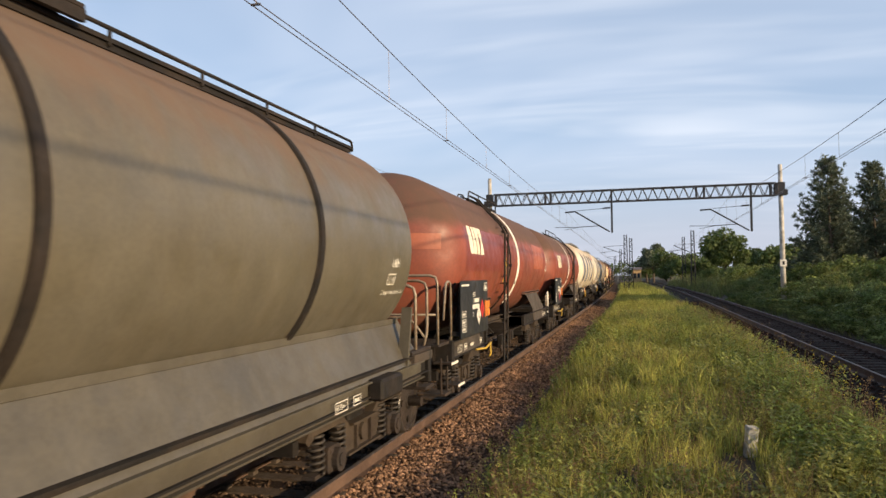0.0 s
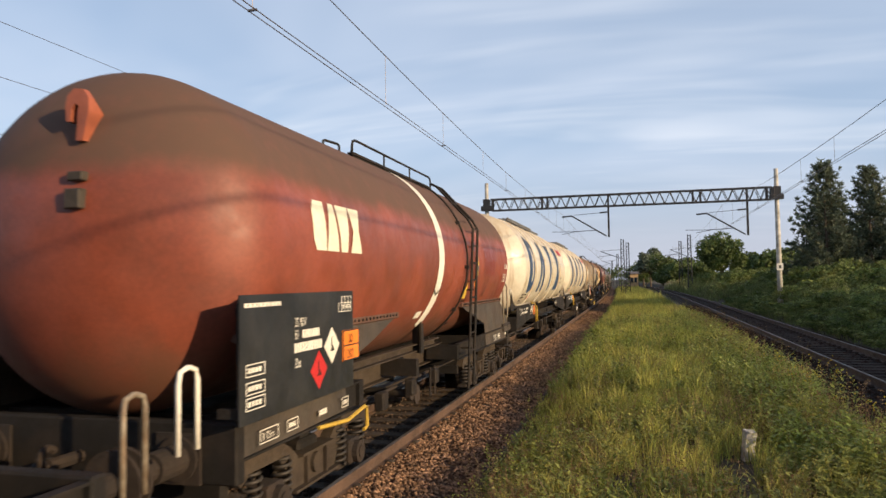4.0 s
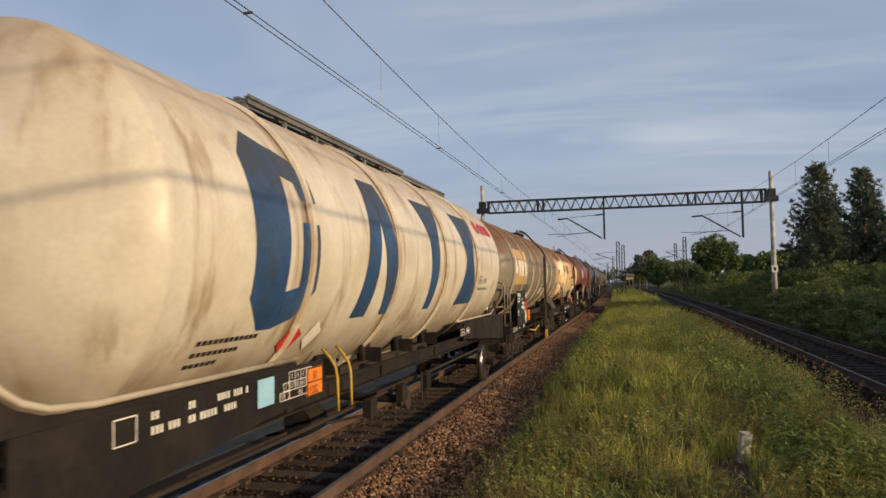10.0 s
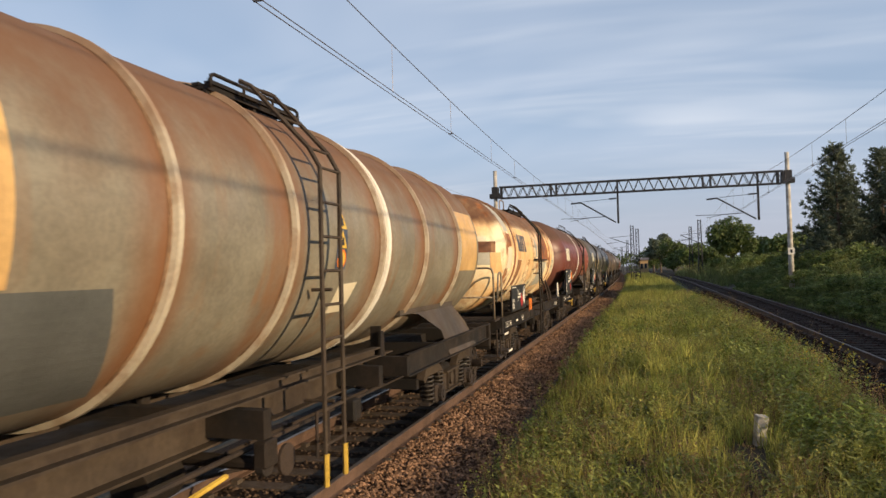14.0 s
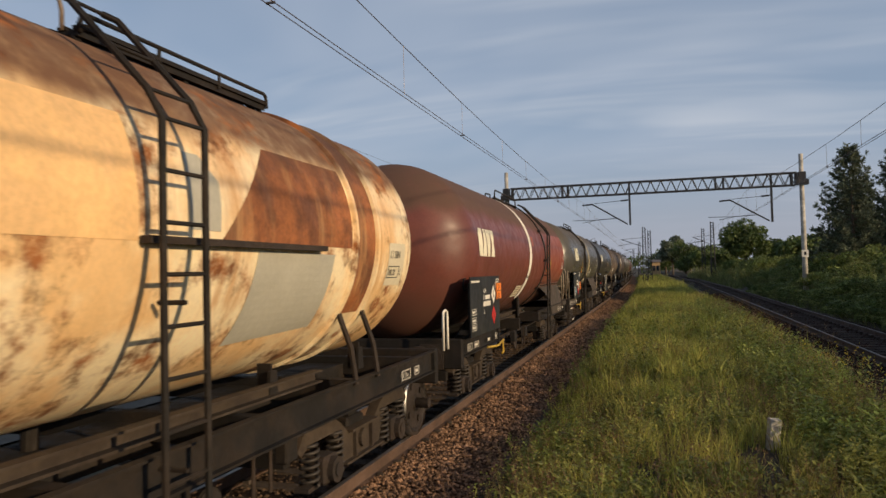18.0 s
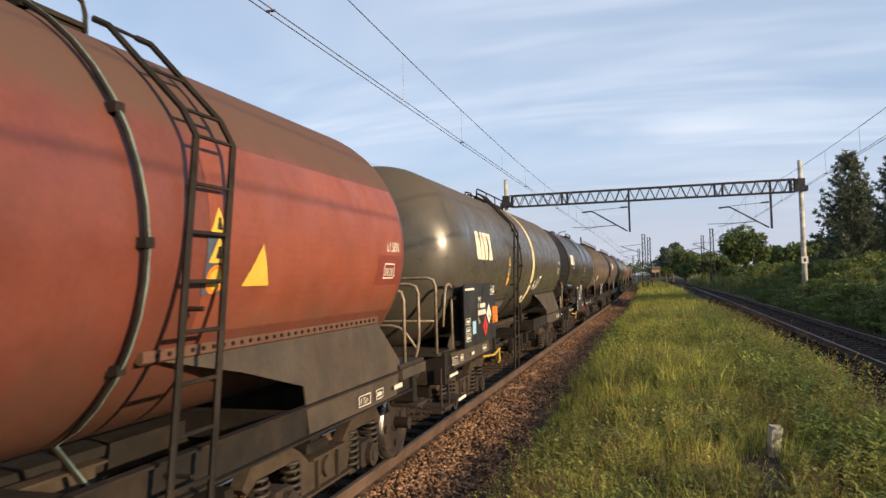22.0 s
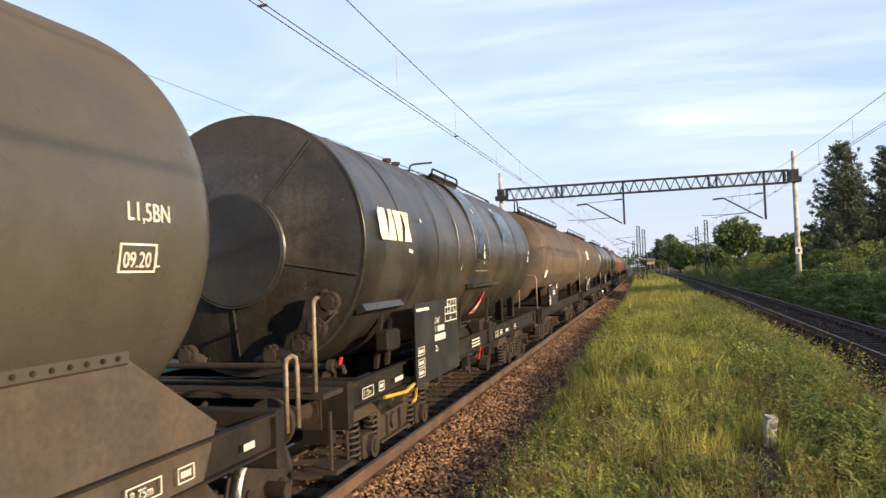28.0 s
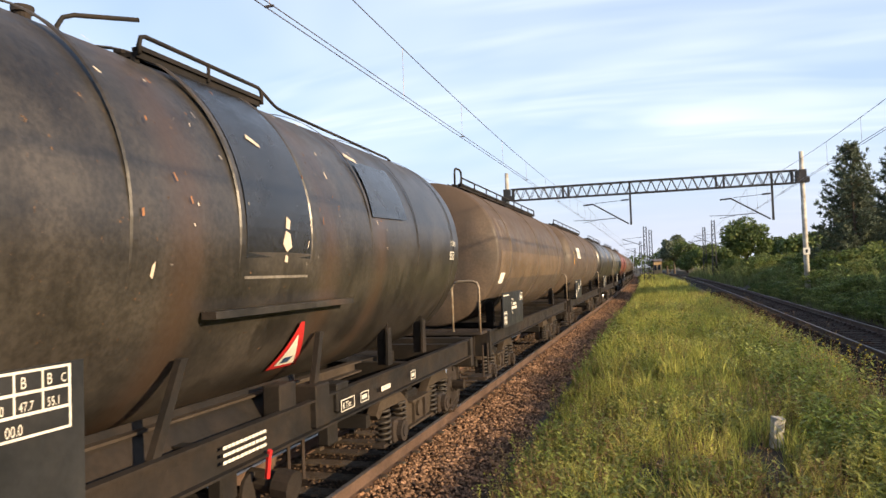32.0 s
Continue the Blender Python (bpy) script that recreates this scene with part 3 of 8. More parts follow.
def wheel_mesh():
    bm = bmesh.new()
    for s in (-1, 1):
        prof = ((0.0, 0.10), (0.02, 0.12), (0.035, 0.36), (0.0, 0.40), (0.0, 0.455), (0.105, 0.462), (0.112, 0.49), (0.135, 0.485), (0.137, 0.40), (0.105, 0.37), (0.10, 0.12), (0.16, 0.10))
        rings = []
        for w, r in prof:
            x = s * (0.82 - w)
            rings.append([bm.verts.new((x, r * math.cos(k * math.pi / 14), r * math.sin(k * math.pi / 14))) for k in range(28)])
        for a_, b_ in zip(rings, rings[1:]):
            for k in range(28):
                bm.faces.new((a_[k], a_[(k + 1) % 28], b_[(k + 1) % 28], b_[k]))
        bm.faces.new(rings[0])
        bm.faces.new(rings[-1])
        for k in range(4):
            an = k * math.pi / 2
            rod(bm, (s * 0.815, 0.28 * math.cos(an), 0.28 * math.sin(an)), (s * 0.795, 0.28 * math.cos(an), 0.28 * math.sin(an)), 0.05, 8)
    rod(bm, (-1.02, 0, 0), (1.02, 0, 0), 0.075, 12)
    bmesh.ops.recalc_face_normals(bm, faces=bm.faces[:])
    me = bpy.data.meshes.new("wheelset")
    for f in bm.faces:
        f.smooth = False
    bm.to_mesh(me)
    bm.free()
    me.materials.append(M["wheel"])
    return me


def make_mesh(name, bm, material, smooth=False):
    me = bpy.data.meshes.new(name)
    if smooth:
        for f in bm.faces:
            f.smooth = True
    bm.to_mesh(me)
    bm.free()
    me.materials.append(material)
    return me


def coil(bm, x, y, z0, z1, r, turns, wire, seg=10):
    n = turns * seg
    tube(bm, [(x + r * math.cos(2 * math.pi * i / seg), y + r * math.sin(2 * math.pi * i / seg), z0 + (z1 - z0) * i / n) for i in range(n + 1)], wire, 6)


def bogie_meshes():
    """Meshes of a two-axle freight bogie, made once: name -> (mesh, list of places)."""
    out = {}
    for s, nm in ((1, "r"), (-1, "l")):
        bm = bmesh.new()
        x0, x1 = s * 0.94, s * 1.06
        # goose-necked side frame: arms over the axle boxes, a deep low beam between them
        prism(bm, ((-1.45, 0.74), (-1.32, 0.88), (-1.05, 0.93), (-0.72, 0.92), (-0.52, 0.82), (-0.36, 0.70), (0.36, 0.70), (0.52, 0.82), (0.72, 0.92), (1.05, 0.93), (1.32, 0.88), (1.45, 0.74),
                   (1.38, 0.68), (1.22, 0.76), (0.74, 0.76), (0.60, 0.62), (0.48, 0.40), (-0.48, 0.40), (-0.60, 0.62), (-0.74, 0.76), (-1.22, 0.76), (-1.38, 0.68)), x0, x1)
        box(bm, s * 0.90, s * 1.12, -0.50, 0.50, 0.385, 0.41)
        box(bm, s * 0.90, s * 1.12, -0.36, 0.36, 0.69, 0.715)
        for yy in (-0.9, 0.9):
            box(bm, s * 0.90, s * 1.12, yy - 0.28, yy + 0.28, 0.925, 0.945)
        for yy in (-0.22, 0.22):
            box(bm, s * 1.06, s * 1.10, yy - 0.015, yy + 0.015, 0.41, 0.69)
        rod(bm, (s * 1.06, 0.0, 0.56), (s * 1.10, 0.0, 0.56), 0.10, 14)
        bmesh.ops.recalc_face_normals(bm, faces=bm.faces[:])
        out["side_frame_" + nm] = make_mesh("side_frame", bm, M["frame_brown"])
    bm = bmesh.new()
    box(bm, -1.0, 1.0, -0.22, 0.22, 0.46, 0.80, 0.03)
    rod(bm, (0, 0, 0.78), (0, 0, 0.95), 0.25, 16)
    for s in (-1, 1):
        box(bm, s * 0.6, s * 0.95, -0.1, 0.1, 0.80, 0.92)
    out["bolster"] = make_mesh("bolster", bm, M["frame"])
    for yy in (-1, 1):
        bm = bmesh.new()
        box(bm, -0.98, 0.98, yy * 1.50 - 0.06, yy * 1.50 + 0.06, 0.62, 0.76)
        out["end_beam%d" % yy] = make_mesh("end_beam", bm, M["frame"])
        for s in (-1, 1):
            bm = bmesh.new()
            box(bm, s * 0.90, s * 1.14, yy * 0.9 - 0.15, yy * 0.9 + 0.15, 0.33, 0.60, 0.03)
            rod(bm, (s * 1.10, yy * 0.9, 0.46), (s * 1.20, yy * 0.9, 0.46), 0.125, 14)
            rod(bm, (s * 1.19, yy * 0.9, 0.46), (s * 1.215, yy * 0.9, 0.46), 0.07, 10)
            for w in (-0.27, 0.27):
                box(bm, s * 0.93, s * 1.08, yy * 0.9 + w - 0.12, yy * 0.9 + w + 0.12, 0.33, 0.37)
            out["axle_box%d%d" % (yy, s)] = make_mesh("axle_box", bm, M["rusty"])
            for w in (-0.27, 0.27):
                bm = bmesh.new()
                coil(bm, s * 1.03, yy * 0.9 + w, 0.37, 0.76, 0.085, 6, 0.018)
                out["spring%d%d%s" % (yy, s, w)] = make_mesh("spring", bm, M["spring"], True)
            bm = bmesh.new()
            box(bm, s * 0.70, s * 0.79, yy * 0.38 - 0.05, yy * 0.38 + 0.05, 0.28, 0.66)
            box(bm, s * 0.68, s * 0.83, yy * 0.45 - 0.04, yy * 0.45 + 0.03, 0.30, 0.60)
            out["brake_block%d%d" % (yy, s)] = make_mesh("brake_block", bm, M["rusty"])
    return out


def tyre_mesh(s):
    """The bright worn rim of one wheel, on the side s."""
    bm = bmesh.new()
    rings = [[bm.verts.new((s * x, r * math.cos(k * math.pi / 18), r * math.sin(k * math.pi / 18))) for k in range(36)] for x, r in ((0.8215, 0.425), (0.8225, 0.458), (0.735, 0.466))]
    for a_, b_ in zip(rings, rings[1:]):
        for k in range(36):
            bm.faces.new((a_[k], a_[(k + 1) % 36], b_[(k + 1) % 36], b_[k]))
    bmesh.ops.recalc_face_normals(bm, faces=bm.faces[:])
    return make_mesh("tyre", bm, M["tread"], True)


WHEEL = wheel_mesh()
TYRE = [tyre_mesh(s) for s in (1, -1)]
BOGIE = bogie_meshes()
BUFFER = {}
for s in (1, -1):
    bm = bmesh.new()
    rod(bm, (0, 0.0, 0), (0, 0.03 * s, 0), 0.225, 24)
    rod(bm, (0, 0.03 * s, 0), (0, 0.30 * s, 0), 0.085, 14)
    rod(bm, (0, 0.28 * s, 0), (0, 0.58 * s, 0), 0.115, 16)
    rod(bm, (0, 0.58 * s, 0), (0, 0.62 * s, 0), 0.17, 16)
    box(bm, -0.19, 0.19, min(0.60 * s, 0.64 * s), max(0.60 * s, 0.64 * s), -0.19, 0.19)
    BUFFER[s] = make_mesh("buffer", bm, M["rusty"])


def shared(name, me, parent, m, label=""):
    ob = new(name, me)
    ob.parent = parent
    ob.matrix_local = m
    if label:
        tagged(ob, label)
    return ob


def on_tank(y, z, off=0.0, r=None, zc=ZC):
    """The place on the near flank of a tank: z is measured along its skin from the axis height."""
    r = r or TR
    p = (z - zc) / r
    return Vector(((r + off) * math.cos(p), y, zc + (r + off) * math.sin(p)))


def decal(name, polys, material, parent, off=0.006, r=None, label="", taper=None, zc=ZC):
    """Painted shapes of (y, z) points on the near flank of a tank, as thin skins that follow its curve."""
    r = r or TR
    bm = bmesh.new()
    for poly in polys:
        bm.faces.new([bm.verts.new((0, y, z)) for y, z in poly])
    zs = [v.co.z for v in bm.verts]
    z = min(zs) + 0.06
    while z < max(zs) - 0.01:
        bmesh.ops.bisect_plane(bm, geom=bm.verts[:] + bm.edges[:] + bm.faces[:], plane_co=(0, 0, z), plane_no=(0, 0, 1))
        z += 0.07
    bmesh.ops.triangulate(bm, faces=bm.faces[:])
    for v in bm.verts:
        rr = r + (taper(v.co.y) if taper else 0.0)
        v.co = on_tank(v.co.y, v.co.z, off, rr, zc)
    bmesh.ops.recalc_face_normals(bm, faces=bm.faces[:])
    return part(name, bm, material, parent, label)


def rect(y0, y1, z0, z1):
    return ((y0, z0), (y1, z0), (y1, z1), (y0, z1))


def frame_rect(y0, y1, z0, z1, w):
    return [rect(y0, y1, z0, z0 + w), rect(y0, y1, z1 - w, z1), rect(y0, y0 + w, z0 + w, z1 - w), rect(y1 - w, y1, z0 + w, z1 - w)]


def letters(text, size):
    """Flat triangles of lettering in (y, z), from the built-in font."""
    cu = bpy.data.curves.new("lettering", "FONT")
    cu.body, cu.size, cu.resolution_u = text, size, 3
    ob = bpy.data.objects.new("lettering", cu)
    me = bpy.data.meshes.new_from_object(ob)
    tris = []
    me.calc_loop_triangles()
    for t in me.loop_triangles:
        tris.append([(me.vertices[i].co.x, me.vertices[i].co.y) for i in t.vertices])
    bpy.data.objects.remove(ob)
    bpy.data.curves.remove(cu)
    bpy.data.meshes.remove(me)
    return tris


def write(name, text, y, z, size, material, parent, x=None, off=0.008, r=None, squeeze=0.8, label=""):
    """Lettering on a tank's flank, or on a flat plate at x."""
    r = r or TR
    bm = bmesh.new()
    for tri in letters(text, size):
        vs = [(x, y + a_ * squeeze, z + b_) if x is not None else on_tank(y + a_ * squeeze, z + b_, off, r) for a_, b_ in tri]
        bm.faces.new([bm.verts.new(v) for v in vs])
    return part(name, bm, material, parent, label)


def flat(name, polys, x, material, parent, label="", t=0.004):
    """Thin painted shapes or plates on an upright plane x."""
    bm = bmesh.new()
    for poly in polys:
        a_ = [bm.verts.new((x, y, z)) for y, z in poly]
        bm.faces.new(a_)
    r = bmesh.ops.extrude_face_region(bm, geom=bm.faces[:])
    bmesh.ops.translate(bm, verts=[v for v in r["geom"] if isinstance(v, bmesh.types.BMVert)], vec=(t, 0, 0))
    bmesh.ops.recalc_face_normals(bm, faces=bm.faces[:])
    return part(name, bm, material, parent, label)


def logo_blocks(y, z, w, h, material, parent, r=None):
    """A company sign as four plain blocks in its colour."""
    r = r or TR
    q = w / 4.0
    ch = h * 0.14
    decal("logo_block", [((y + ch, z), (y + q * 0.95, z), (y + q * 0.95, z + h), (y + ch, z + h), (y, z + h - ch * 1.5), (y, z + ch * 1.5))], material, parent, r=r)
    decal("logo_block", [((y + q * 1.0, z), (y + q * 1.95, z), (y + q * 1.75, z + h), (y + q * 1.35, z + h))], material, parent, r=r)
    decal("logo_block", [((y + q * 2.15, z), (y + q * 2.7, z), (y + q * 2.95, z + h), (y + q * 1.9, z + h))], material, parent, r=r)
    decal("logo_block", [((y + q * 3.0, z), (y + q * 4, z), (y + q * 3.75, z + h * 0.5), (y + q * 4, z + h), (y + q * 3.0, z + h), (y + q * 3.25, z + h * 0.5))], material, parent, r=r)


def channel(x0, x1, y0, y1, z0, z1, t=0.018):
    """A rolled channel along y with its web at x0 and flanges towards x1."""
    d = t if x1 > x0 else -t
    sec = ((x0, z0), (x1, z0), (x1, z0 + t), (x0 + d, z0 + t), (x0 + d, z1 - t), (x1, z1 - t), (x1, z1), (x0, z1))
    bm = bmesh.new()
    a_ = [bm.verts.new((x, y0, z)) for x, z in sec]
    b_ = [bm.verts.new((x, y1, z)) for x, z in sec]
    n = len(sec)
    bm.faces.new(a_)
    bm.faces.new(b_[::-1])
    for i in range(n):
        bm.faces.new((a_[i], a_[(i + 1) % n], b_[(i + 1) % n], b_[i]))
    bmesh.ops.recalc_face_normals(bm, faces=bm.faces[:])
    return bm


def underframe(W, L, pf=2.55, pr=2.55, sill=(1.02, 1.30), sx=1.28, frame="frame", detail=True, gap=None, start=0.0):
    """Solebars, headstocks, bogies, buffers, couplings and brake gear of a wagon of length L; local y runs from its front buffers."""
    m = M[frame]
    for s in (1, -1):
        z0, z1 = sill
        for ya, yb in (((0.66, gap[0]), (gap[1], L - 0.66)) if gap else ((0.66, L - 0.66),)):
            part("solebar", channel(s * sx, s * (sx + 0.075), ya, yb, z0, z1), m, W)
        if gap:
            part("inner_beam", channel(s * 0.72, s * 0.84, gap[0] - 0.8, gap[1] + 0.8, 0.98, 1.26), M["frame_brown"], W)
            for yk in (gap[0], gap[1]):
                bm = bmesh.new()
                prism(bm, ((yk - 0.05, 1.04), (yk + 0.05, 1.04), (yk + 0.05, 1.28), (yk - 0.05, 1.28)), s * 0.80, s * (sx + 0.06))
                part("outrigger", bm, m, W)
    for yy in (0.62, L - 0.74):
        bm = bmesh.new()
        box(bm, -1.36, 1.36, yy, yy + 0.12, sill[0] - 0.16, sill[1] + 0.02, 0.015)
        part("headstock", bm, m, W)
    bm = bmesh.new()
    box(bm, -0.25, 0.25, 0.7, L - 0.7, 0.95, 1.18)
    part("centre_sill", bm, m, W)
    for k in range(6):
        yy = 1.2 + (L - 2.4) * k / 5
        bm = bmesh.new()
        box(bm, -1.27, 1.27, yy - 0.06, yy + 0.06, sill[0] + 0.02, sill[1] - 0.03)
        part("cross_member", bm, m, W)
    for end, yy in ((1, 0.0), (-1, L)):
        for s in (1, -1):
            shared("buffer", BUFFER[end], W, pose(s * 0.875, yy, 1.05), "rusty buffer with a round steel plate")
        bm = bmesh.new()
        rod(bm, (0, yy + end * 0.6, 1.03), (0, yy + end * 0.28, 1.03), 0.05, 8)
        tube(bm, arc((0, yy + end * 0.28, 1.09), 0.07, -90, 150, 8, (0, -end, 0), (0, 0, 1)), 0.03)
        part("coupling_hook", bm, M["rusty"], W)
        for s in (0.28, -0.28):
            bm = bmesh.new()
            tube(bm, [(s, yy + end * 0.6, 0.98), (s, yy + end * 0.45, 0.98), (s, yy + end * 0.36, 0.84), (s * 0.9, yy + end * 0.3, 0.66), (s * 0.7, yy + end * 0.18, 0.60)], 0.025)
            part("brake_hose", bm, M["black"], W)
    wheels = []
    for yc in (pf, L - pr):
        b = new("bogie")
        b.parent = W
        b.matrix_local = pose(0, yc, 0)
        for k, me in BOGIE.items():
            shared(me.name.split(".")[0], me, b, Matrix.Identity(4))
        for d in (-0.9, 0.9):
            w = shared("wheelset", WHEEL, W, pose(0, yc + d, 0.46), "steel wheelset with worn treads")
            for me in TYRE:
                shared("tyre", me, w, Matrix.Identity(4), "bright worn steel tyre")
            wheels.append(w)
    if detail:
        bm = bmesh.new()
        rod(bm, (-0.5, L * 0.5 - 0.45, 0.75), (-0.5, L * 0.5 + 0.45, 0.75), 0.2, 16)
        part("air_tank", bm, M["frame"], W)
        bm = bmesh.new()
        rod(bm, (0.35, L * 0.40 - 0.25, 0.72), (0.35, L * 0.40 + 0.2, 0.72), 0.18, 16)
        part("brake_cylinder", bm, M["frame"], W)
        bm = bmesh.new()
        tube(bm, [(1.0, 1.0, 0.93), (1.0, L * 0.3, 0.90), (0.95, L * 0.7, 0.90), (1.0, L - 1.0, 0.93)], 0.022)
        part("brake_pipe", bm, M["rusty"], W)
        bm = bmesh.new()
        rod(bm, (0.2, pf + 1.4, 0.6), (0.2, L - pr - 1.4, 0.6), 0.02, 6)
        rod(bm, (-0.2, L * 0.4, 0.5), (0.75, L * 0.46, 0.62), 0.02, 6)
        part("brake_rod", bm, M["rusty"], W)
    if start:
        for ob in W.children:
            ob.matrix_local = Matrix.Translation((0, start, 0)) @ ob.matrix_local
    return wheels


def tank_body(W, y0, y1, material, r=None, zc=ZC, dome=0.62, label="", droop=0.0, front="dome", rear="dome", rear_dome=None):
    """The vessel between its shoulders y0 and y1."""
    r = r or TR
    bm = bmesh.new()

    def cap(y, sgn, kind, dome, sq):
        if kind == "cap":
            pts = [(y + sgn * (0.05 + (dome - 0.05) * (1 - (i / 12) ** 2.4)), r * 0.982 * i / 12) for i in range(13)]
            return pts + [(y + sgn * 0.018, r * 0.994), (y, r)]
        if kind == "flat":
            return [(y + sgn * 0.10, 0.0), (y + sgn * 0.10, r * 0.6), (y + sgn * 0.05, r * 0.97), (y, r)]
        pts = []
        for i in range(15):
            an = radians(90 * i / 14)
            # knuckled dish: flat crown, tight shoulder
            rr = r * math.sin(an) ** sq[0]
            pts.append((y + sgn * dome * math.cos(an) ** sq[1] if i < 14 else y, max(rr, 0.0)))
        return pts
    prof = cap(y0, -1, front, dome, DISH) + [(y0 + 0.025, r)]
    n = 24
    for i in range(1, n):
        prof.append((y0 + (y1 - y0) * i / n, r, -droop * (1 - abs(2 * i / n - 1))))
    prof += [(y1 - 0.025, r)] + cap(y1, 1, rear, rear_dome or dome, (0.86, 0.9))[::-1]
    lathe(bm, prof, zc, 72)
    bmesh.ops.recalc_face_normals(bm, faces=bm.faces[:])
    return part("tank", bm, material, W, label, smooth=True)


def hoop(W, y, material, w=0.09, t=0.025, r=None, zc=ZC, a0=0.0, a1=360.0, name="stiffening_ring"):
    r = r or TR
    bm = bmesh.new()
    lathe(bm, [(y - w / 2, r + 0.001), (y - w / 2 + 0.012, r + t), (y + w / 2 - 0.012, r + t), (y + w / 2, r + 0.001)], zc, 72, a0, a1)
    bmesh.ops.recalc_face_normals(bm, faces=bm.faces[:])
    return part(name, bm, material, W, smooth=False)


def dome_y(x, z, shoulder, dome, r=None):
    """The place along y of a point (x, z) of the front dish."""
    r = r or TR
    q = min(0.999, math.hypot(x, z - ZC) / r)
    an = math.asin(q ** (1 / DISH[0]))
    return shoulder - dome * math.cos(an) ** DISH[1]


def dome_patch(name, x0, x1, z0, z1, shoulder, dome, material, W, label="", off=0.010):
    """A rectangle of other paint on the front dish."""
    bm = bmesh.new()
    n = 8
    g = [[bm.verts.new((x0 + (x1 - x0) * i / n, dome_y(x0 + (x1 - x0) * i / n, z0 + (z1 - z0) * j / n, shoulder, dome) - off, z0 + (z1 - z0) * j / n)) for i in range(n + 1)] for j in range(n + 1)]
    for j in range(n):
        for i in range(n):
            bm.faces.new((g[j][i], g[j][i + 1], g[j + 1][i + 1], g[j + 1][i]))
    bmesh.ops.recalc_face_normals(bm, faces=bm.faces[:])
    return part(name, bm, material, W, label)


def lug(W, x, z, shoulder, dome, material):
    """A lifting hook on the upper front dish."""
    y = dome_y(x, z, shoulder, dome)
    out = ((0.0, -0.24), (0.06, -0.24), (0.11, -0.02), (0.11, 0.08), (0.06, 0.15), (-0.02, 0.16), (-0.08, 0.11), (-0.10, 0.02), (-0.09, -0.09), (-0.05, -0.09), (-0.045, 0.0), (-0.01, 0.05), (0.02, 0.02))
    bm = bmesh.new()
    a_ = [bm.verts.new((x + u, y - 0.15, z + v)) for u, v in out]
    b_ = [bm.verts.new((x + u, y - 0.09 + 0.10 * (v < 0), z + v)) for u, v in out]
    for i in range(len(out)):
        j = (i + 1) % len(out)
        bm.faces.new((a_[i], a_[j], b_[j], b_[i]))
    bm.faces.new(a_)
    bm.faces.new(b_[::-1])
    box(bm, x - 0.02, x + 0.08, y - 0.12, y + 0.25, z - 0.12, z + 0.02)
    bmesh.ops.recalc_face_normals(bm, faces=bm.faces[:])
    part("lifting_hook", bm, material, W)
    # two small fitting boxes below it
    for k, (zb, hb) in enumerate(((z - 0.55, 0.07), (z - 0.76, 0.15))):
        yb = dome_y(x + 0.05, zb, shoulder, dome)
        bm = bmesh.new()
        box(bm, x - 0.02, x + 0.12, yb - 0.05, yb + 0.08, zb, zb + hb, 0.01)
        part("fitting_box", bm, M["frame_grey"], W)


def saddles(W, ys, material, zt=1.72, sx=1.12, w=0.075):
    for y in ys:
        for s in (1, -1):
            bm = bmesh.new()
            prism(bm, ((y - w, 1.28), (y + w, 1.28), (y + w * 0.7, zt), (y - w * 0.7, zt)), s * (sx - 0.03), s * sx)
            box(bm, s * (sx - 0.16), s * (sx - 0.02), y - 0.012, y + 0.012, 1.28, zt + 0.06)
            part("saddle", bm, material, W)


def skirt(W, poly, flange, material, bolts=True, x=1.31, flange_paint=None):
    """Side plates from the tank's lower flank down to the frame, with a bolted flange; flange: (y0, y1, z)."""
    f0, f1, zt = flange
    for s in (1, -1):
        bm = bmesh.new()
        prism(bm, poly, s * x, s * (x + 0.015))
        xi = TR * math.cos(math.asin((ZC - zt) / TR)) + 0.01
        for v in bm.verts:
            v.co.x -= s * (x - xi) * max(0.0, v.co.z - 1.15) / (zt - 1.15)
        sk = part("skirt_plate", bm, material, W)
        bm = bmesh.new()
        prism_x(bm, ((xi - 0.04, zt - 0.02), (xi - 0.02, zt + 0.03), (xi + 0.042, zt + 0.038), (xi + 0.040, zt - 0.030), (xi + 0.02, zt - 0.045)), f0, f1, s)
        part("flange", bm, flange_paint or material, sk)
        if bolts and s > 0:
            y = f0 + 0.12
            while y < f1 - 0.05:
                bm = bmesh.new()
                rod(bm, (xi + 0.034, y, zt + 0.006), (xi + 0.056, y, zt + 0.004), 0.015, 6)
                part("bolt", bm, M["frame"], sk)
                y += 0.115


def prism_x(bm, sec, y0, y1, s):
    """A bar along y with the section (x, z), mirrored by s."""
    a_ = [bm.verts.new((s * x, y0, z)) for x, z in sec]
    b_ = [bm.verts.new((s * x, y1, z)) for x, z in sec]
    n = len(sec)
    bm.faces.new(a_)
    bm.faces.new(b_[::-1])
    for i in range(n):
        bm.faces.new((a_[i], a_[(i + 1) % n], b_[(i + 1) % n], b_[i]))
    bmesh.ops.recalc_face_normals(bm, faces=bm.faces[:])
    return bm


